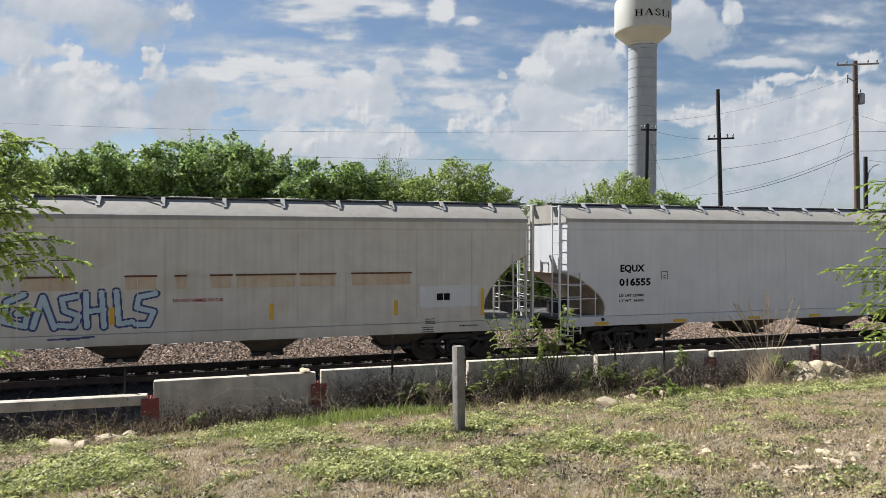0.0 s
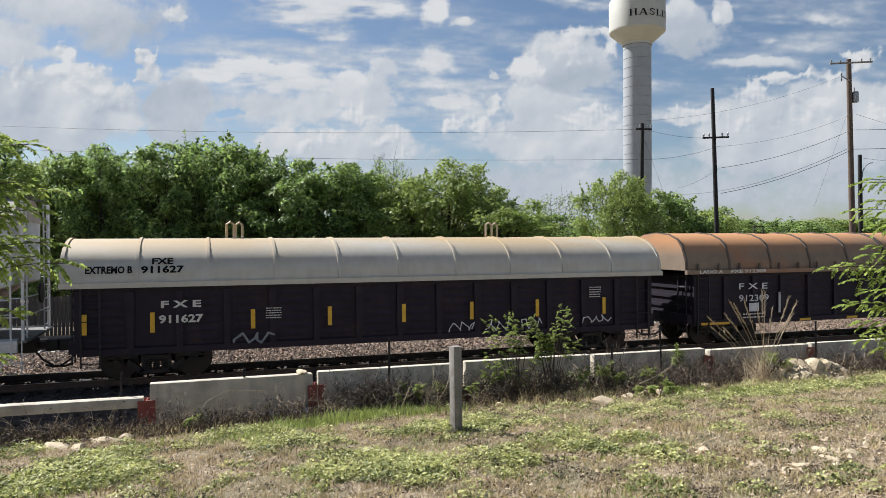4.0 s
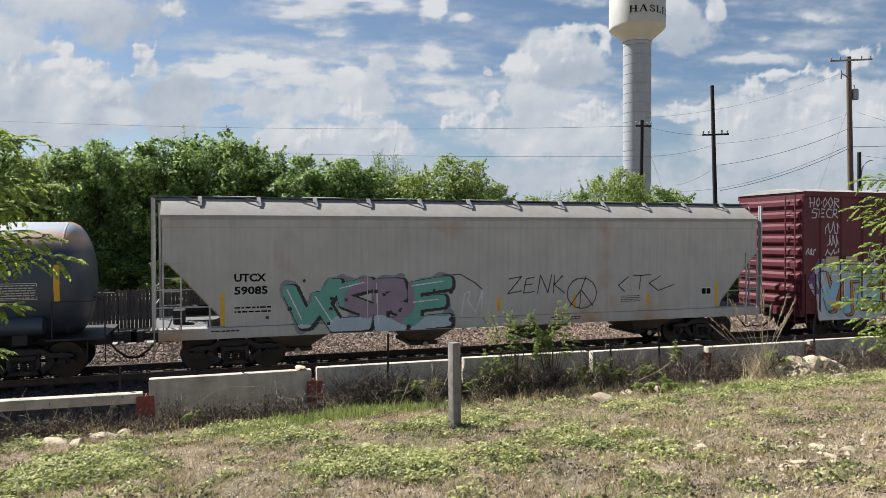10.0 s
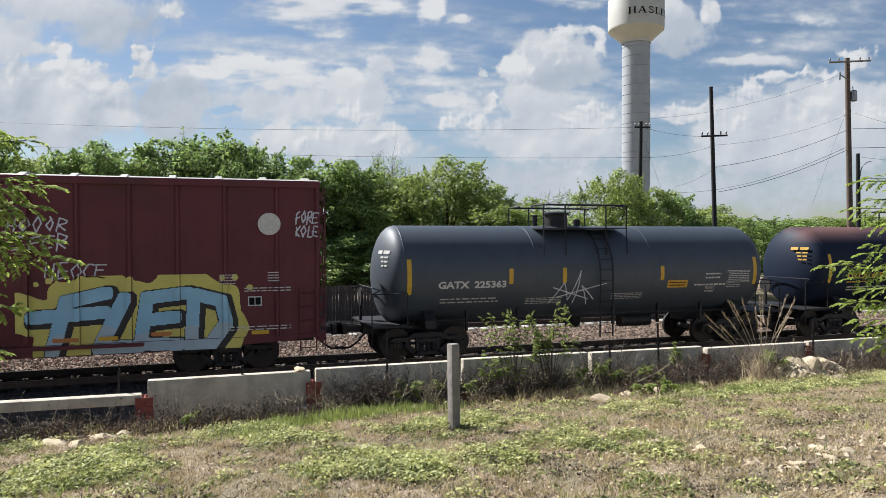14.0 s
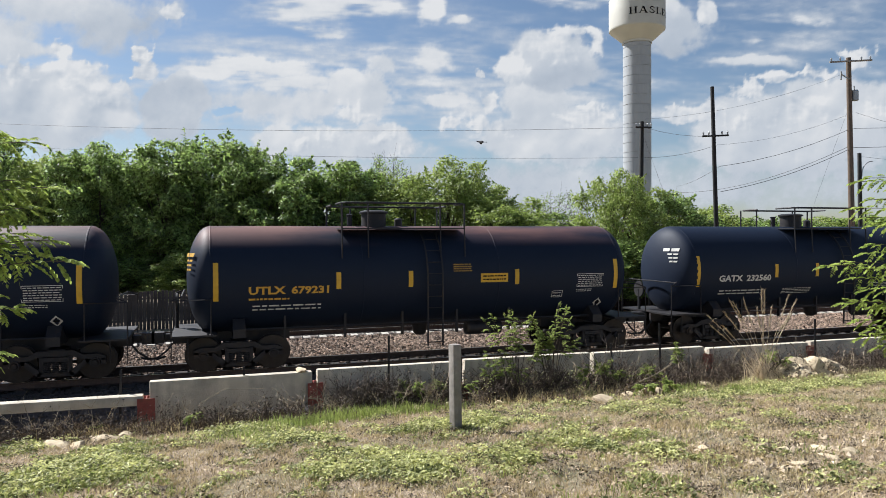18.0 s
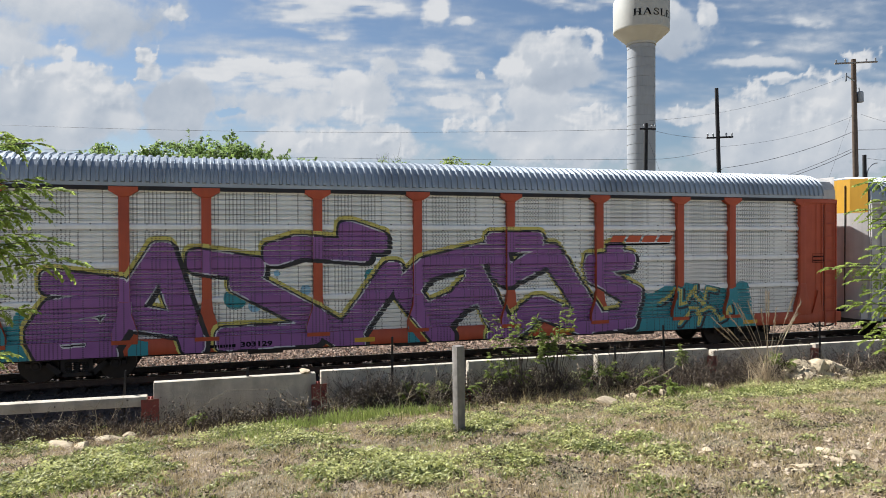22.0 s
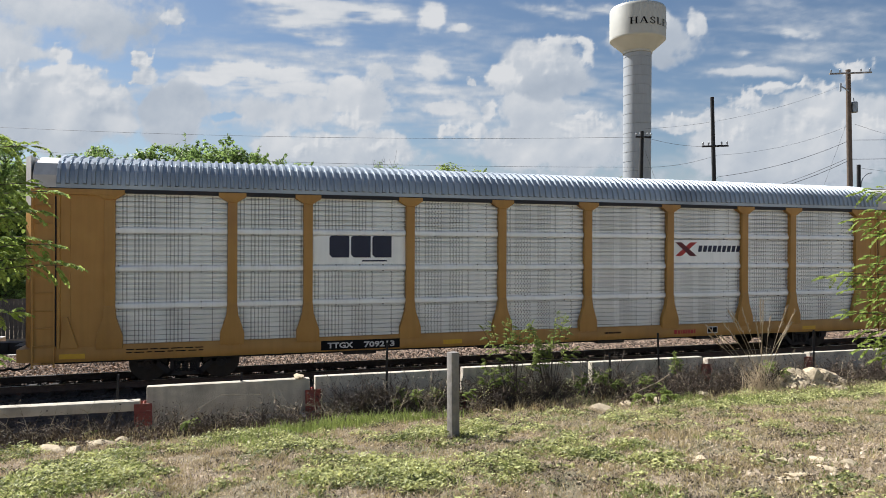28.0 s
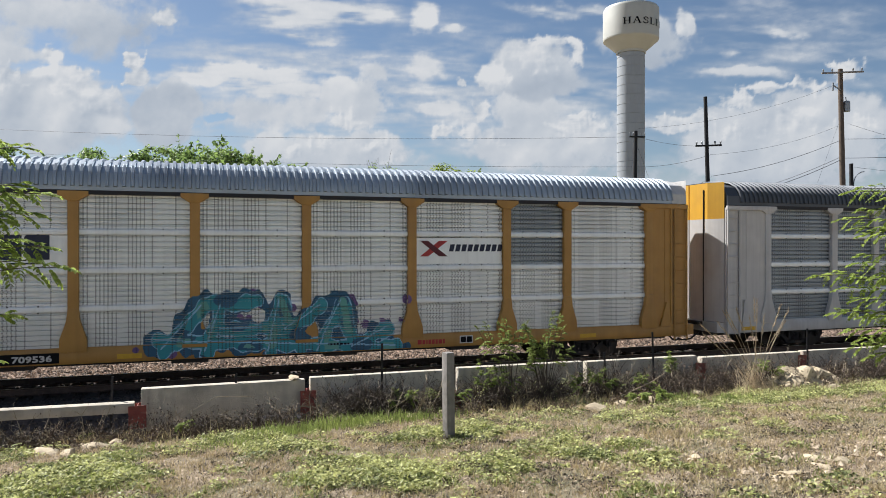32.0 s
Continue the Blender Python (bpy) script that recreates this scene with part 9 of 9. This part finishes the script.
spray_paint(rkA, -12.9, 10.6, 0.66, 4.2, rack_surf,
            [(M["r_teal"], lambda X, Z: (X < -10.3) & (Z + wavy(X, Z, 1.6, 0.3) < 1.35) & (X > -12.6)), (M["r_teal"], lambda X, Z: (X > 5.6) & (X < 10.2 + wavy(X, Z, 2, 0.2)) & (Z + wavy(X, Z, 1.2, 0.12) < 1.95)), (M["r_teal"], blobs(rd, 15, -11, 5.5, 1.7, 2.9, 0.12, 0.32)), (M["r_sky"], blobs(rd, 14, -10.5, 5.5, 1.5, 3.1, 0.06, 0.2)),
             (M["r_yellow"], near(shift(K, -0.02, 0.05), 0.80)), (M["r_black"], near(shift(K, 0.08, -0.06), 0.70)), (M["r_black"], near(K, 0.70)), (M["r_teal"], lambda X, Z: (np.abs(np.sin(X * 1.25)) > 0.86) & (Z < 1.15) & (X > -9) & (X < 4) & (distance(X, Z, K) > 0.52)), (M["r_purple"], near(K, 0.58)), (M["r_white"], lambda X, Z: ring(K, 0.595, 0.035)(X, Z) & (wavy(X, Z, 1.7, 0.3) > 0.02)),
             (M["r_black"], near(shift(teal, 0.03, -0.03), 0.26)), (M["r_teal"], near(teal, 0.18)), (M["r_yellow"], near(teal, 0.10))], "huge purple graffiti letters with black outlines over teal", 0.018)
text(rkA, "303129", -6.15, -5.35, 0.76, 0.13, M["black_paint"], flat(-1.595))
note(rkA, -6.9, -6.25, 0.76, 1, 0.12, flat(-1.595), M["black_paint"])
g = Geo()
for i in range(4):
    x = 4.75 + i * 0.56
    g.add([(x, -1.48, 3.42), (x + 0.46, -1.48, 3.42), (x + 0.58, -1.48, 3.62), (x + 0.12, -1.48, 3.62)], [(0, 1, 2, 3)])
part("logo_mark", g, M["logo_orange"], rkA, "slanted orange logo blocks", smooth=0)
part("logo_swoosh", Geo().add([(4.6, -1.48, 3.31), (6.9, -1.48, 3.34), (6.9, -1.48, 3.39), (4.75, -1.48, 3.37)], [(0, 1, 2, 3)]), M["black_paint"], rkA, smooth=0)
note(rkA, -12.9, -12.4, 2.0, 2, 0.1, flat(-1.607), M["black_paint"])
table(rkA, 12.45, 12.95, 2.7, 3.0, flat(-1.607), M["black_paint"], 2)
text(rkB, "NKCR 8601", -6.6, -4.85, 0.74, 0.19, M["black_paint"], SL)
K = strokes("csoes", -9.1, -0.2, 0.95, 1.75, rd, 0.08) + strokes("aeouzn", 1.2, 8.6, 1.0, 1.9, rd, 0.06)
spray_paint(rkB, -9.6, 9.4, 0.66, 2.2, rack_surf,
            [(M["r_faded"], lambda X, Z: (X > 1.0) & (X < 8.8) & (Z + wavy(X, Z, 1.0, 0.15) < 1.55)), (M["r_faded"], lambda X, Z: (X > -9.3) & (X < -7.1) & (Z + wavy(X, Z, 1.4, 0.2) < 1.8)), (M["r_faded"], near(K, 0.16)), (M["r_smoke"], near(K, 0.022))], "faded grey-blue graffiti partly scrubbed off", 0.024)


def hourglass(car):
    p = part("logo_panel", patch(Geo(), 4.5, 7.09, 3.02, 3.74, flat(-1.480)), M["band"], car, "plain bright panel", smooth=0)
    part("logo_stroke", Geo().add([(4.60, -1.486, 3.22), (4.84, -1.486, 3.22), (5.42, -1.486, 3.66), (5.16, -1.486, 3.66)], [(0, 1, 2, 3)]), M["logo_red"], p, "slanted red stroke", smooth=0)
    part("logo_stroke", Geo().add([(4.60, -1.488, 3.66), (4.84, -1.488, 3.66), (5.42, -1.488, 3.22), (5.16, -1.488, 3.22)], [(0, 1, 2, 3)]), M["maroon"], p, "slanted maroon stroke", smooth=0)
    for i in range(9):
        x = 5.46 + i * 0.186
        part("logo_bar", Geo().add([(x, -1.486, 3.36), (x + 0.135, -1.486, 3.36), (x + 0.18, -1.486, 3.56), (x + 0.045, -1.486, 3.56)], [(0, 1, 2, 3)]), M["logo_blue"], p, "slanted dark block", smooth=0)


def blue_logo(car):
    p = part("logo_panel", patch(Geo(), -6.82, -4.27, 3.0, 3.76, flat(-1.480)), M["band"], car, "plain bright panel", smooth=0)
    for x in (-6.39, -5.80, -5.21):
        part("logo_block", Geo().add([(x, -1.487, 3.26), (x + 0.08, -1.487, 3.18), (x + 0.54, -1.487, 3.18), (x + 0.54, -1.487, 3.80), (x + 0.08, -1.487, 3.80), (x, -1.487, 3.72)], [(0, 1, 2, 3, 4, 5)]), M["logo_blue"], p, "dark blue logo block", smooth=0)
    part("logo_line", patch(Geo(), -5.5, -4.8, 3.07, 3.11, flat(-1.486)), M["logo_blue"], p, smooth=0)


for car in (rkB, rkC, rkD):
    hourglass(car)
for car, num in ((rkC, "709213"), (rkD, "709536")):
    blue_logo(car)
    pl = part("number_board", patch(Geo(), -6.62, -4.45, 0.70, 0.95, SL), M["black_paint"], car, "black strip with white lettering", smooth=0)
    text(pl, "TTGX", -6.45, -5.75, 0.75, 0.15, M["white_paint"], flat(-1.592))
    text(pl, num, -5.45, -4.6, 0.75, 0.15, M["white_paint"], flat(-1.592))
    part("red_mark", bars(Geo(), 4.5, 5.3, 0.76, 1, 0.18, 0.1, SL, random.Random(6)), M["logo_red"], car, smooth=0)
    black_plate(car, 5.75, 6.15, 0.74, 0.96, SL)
    note(car, -11.4, -9.6, 0.9, 2, 0.04, SL, M["black_paint"])
    note(car, 2.0, 2.6, 0.85, 1, 0.08, SL, M["black_paint"])
    for x in (-12.6, 9.9, -2.9):
        part("reflector_stripe", patch(Geo(), x - 0.28, x + 0.28, 0.74, 0.86, SL), M["yellow_tape"], car, "yellow reflective strip", smooth=0)
SHARP[0] = 0.0
K = [[(-2.13, 0.89), (-1.18, 1.97), (-0.55, 2.15)], [(-1.1, 0.8), (-0.72, 1.96), (0.15, 2.07)], [(-0.72, 1.35), (0.33, 1.34)], [(0.47, 0.73), (0.76, 2.06), (1.28, 0.75)], [(0.92, 1.29), (1.83, 1.9)], [(1.74, 0.68), (2.4, 2.02), (2.68, 0.76)], [(2.68, 0.76), (3.69, 1.24)], [(-2.27, 1.11), (3.89, 0.74)]]
spray_paint(rkD, -3.2, 5.2, 0.68, 2.5, rack_surf,
            [(M["r_lilac"], blobs(rd, 26, -2.8, 4.6, 0.8, 2.3, 0.06, 0.16)), (M["r_petrol"], lambda X, Z: (distance(X, Z, K) + wavy(X, Z, 2.6, 0.09) < 0.27)), (M["r_teal"], lambda X, Z: distance(X, Z, K) + wavy(X, Z, 3.1, 0.04) < 0.17), (M["r_sky"], lambda X, Z: np.abs(distance(X, Z, K) + wavy(X, Z, 3.1, 0.04) - 0.17) < 0.016), (M["r_petrol"], split(K, 0.34, lambda X, Z: np.sin(X * 4.3 + Z * 2.0) + 0.6 * np.sin(Z * 9 - X * 2) > 0.75)), (M["r_mint"], split(K, 0.22, lambda X, Z: wavy(X, Z, 1.6, 0.3) > 0.22)), (M["r_sky"], near(shift([l[:2] for l in K], -0.05, 0.04), 0.04))], "teal and blue graffiti letters along the sill", 0.02)
spray_paint(rkD, -11.6, -8.2, 0.9, 2.2, rack_surf, [(M["r_haze"], ring(strokes("csrz", -11.3, -8.8, 1.2, 1.9, rd, 0.06), 0.26, 0.03))], "thin pale outline graffiti", 0.018)
for car in (rkA, rkB, rkE):
    for x in (-12.6, 9.9, -2.9, 3.2):
        part("reflector_stripe", patch(Geo(), x - 0.28, x + 0.28, 0.74, 0.86, flat(-1.6)), M["yellow_tape"], car, "yellow reflective strip", smooth=0)
note(rkE, 4.0, 5.2, 0.8, 1, 0.12, SL, M["black_paint"])


# ---- a bird that crosses the sky ----
M["feather"] = mat("dark_feathers", (0.05, 0.045, 0.045), (0.03, 0.028, 0.028), 20, 0.8)


def bird():
    b = tagged(new("bird"), "small dark bird flying over the tracks", "bird")
    part("body", Geo().lathe([(-0.15, 0.008), (-0.12, 0.025), (-0.06, 0.045), (0.02, 0.05), (0.08, 0.035), (0.12, 0.012)], 12), M["feather"], b)
    part("head", Geo().lathe([(-0.215, 0.003), (-0.19, 0.012), (-0.17, 0.026), (-0.14, 0.03), (-0.12, 0.02)], 10, 0, 0.01), M["feather"], b)
    part("tail", Geo().prism([(0.09, -0.02), (0.09, 0.02), (0.23, 0.055), (0.24, 0.0), (0.23, -0.055)], "z", -0.004, 0.006), M["feather"], b, smooth=0)
    wings = []
    for s in (-1, 1):
        w = Geo().prism([(-0.07, 0), (-0.085, s * 0.10), (-0.02, s * 0.25), (0.05, s * 0.27), (0.05, s * 0.12), (0.06, 0)], "z", -0.004, 0.006)
        wings.append(part("wing", w, M["feather"], b, smooth=0))
    return b, wings


BIRD, WINGS = bird()


# ---- what moves ----
def motions():
    for car, x in CARS:
        walk(car, [(0.5 * k, pose(x + run(0.5 * k), 0, 0)) for k in range(65)])
    for w, car, x in WHEELSETS:
        x0 = next(c[1] for c in CARS if c[0] is car) + x
        k = w.location.x
        times = [i / 15 for i in range(481) if -27 < x0 + run(i / 15) < 42]
        turn = lambda t: math.degrees(run(t) / WHEEL_R)
        rows = [(t, pose(k, 0, WHEEL_R, 0, turn(t), 0)) for t in times]
        if not rows:
            continue
        if times[0] > 0:
            rows.insert(0, (0.0, rows[0][1]))
        if times[-1] < 32:
            rows.append((32.0, rows[-1][1]))
        walk(w, rows)

    for clouds, drift in ((SKY_FAR, 0.45), (SKY_NEAR, 2.4)):
        walk(clouds, [(0, pose(*EYE)), (32, pose(*EYE, 0, 0, drift))])
    spot = lambda t, y: at(860 - 690 * (t - 18), y, 30)
    walk(BIRD, [(t, pose(*spot(t, y), 0, 4, -18)) for t, y in ((0, 215), (16, 215), (17, 232), (17.7, 248), (18, 255), (18.3, 268), (19, 290), (20, 300), (32, 300))])
    for s, wing in zip((-1, 1), WINGS):
        flap = [(17 + i / 12, pose(0, 0, 0.02, s * (40 if i % 2 else -18), 0, 0)) for i in range(25)]
        walk(wing, [(0, flap[0][1])] + flap + [(32, flap[-1][1])])


motions()
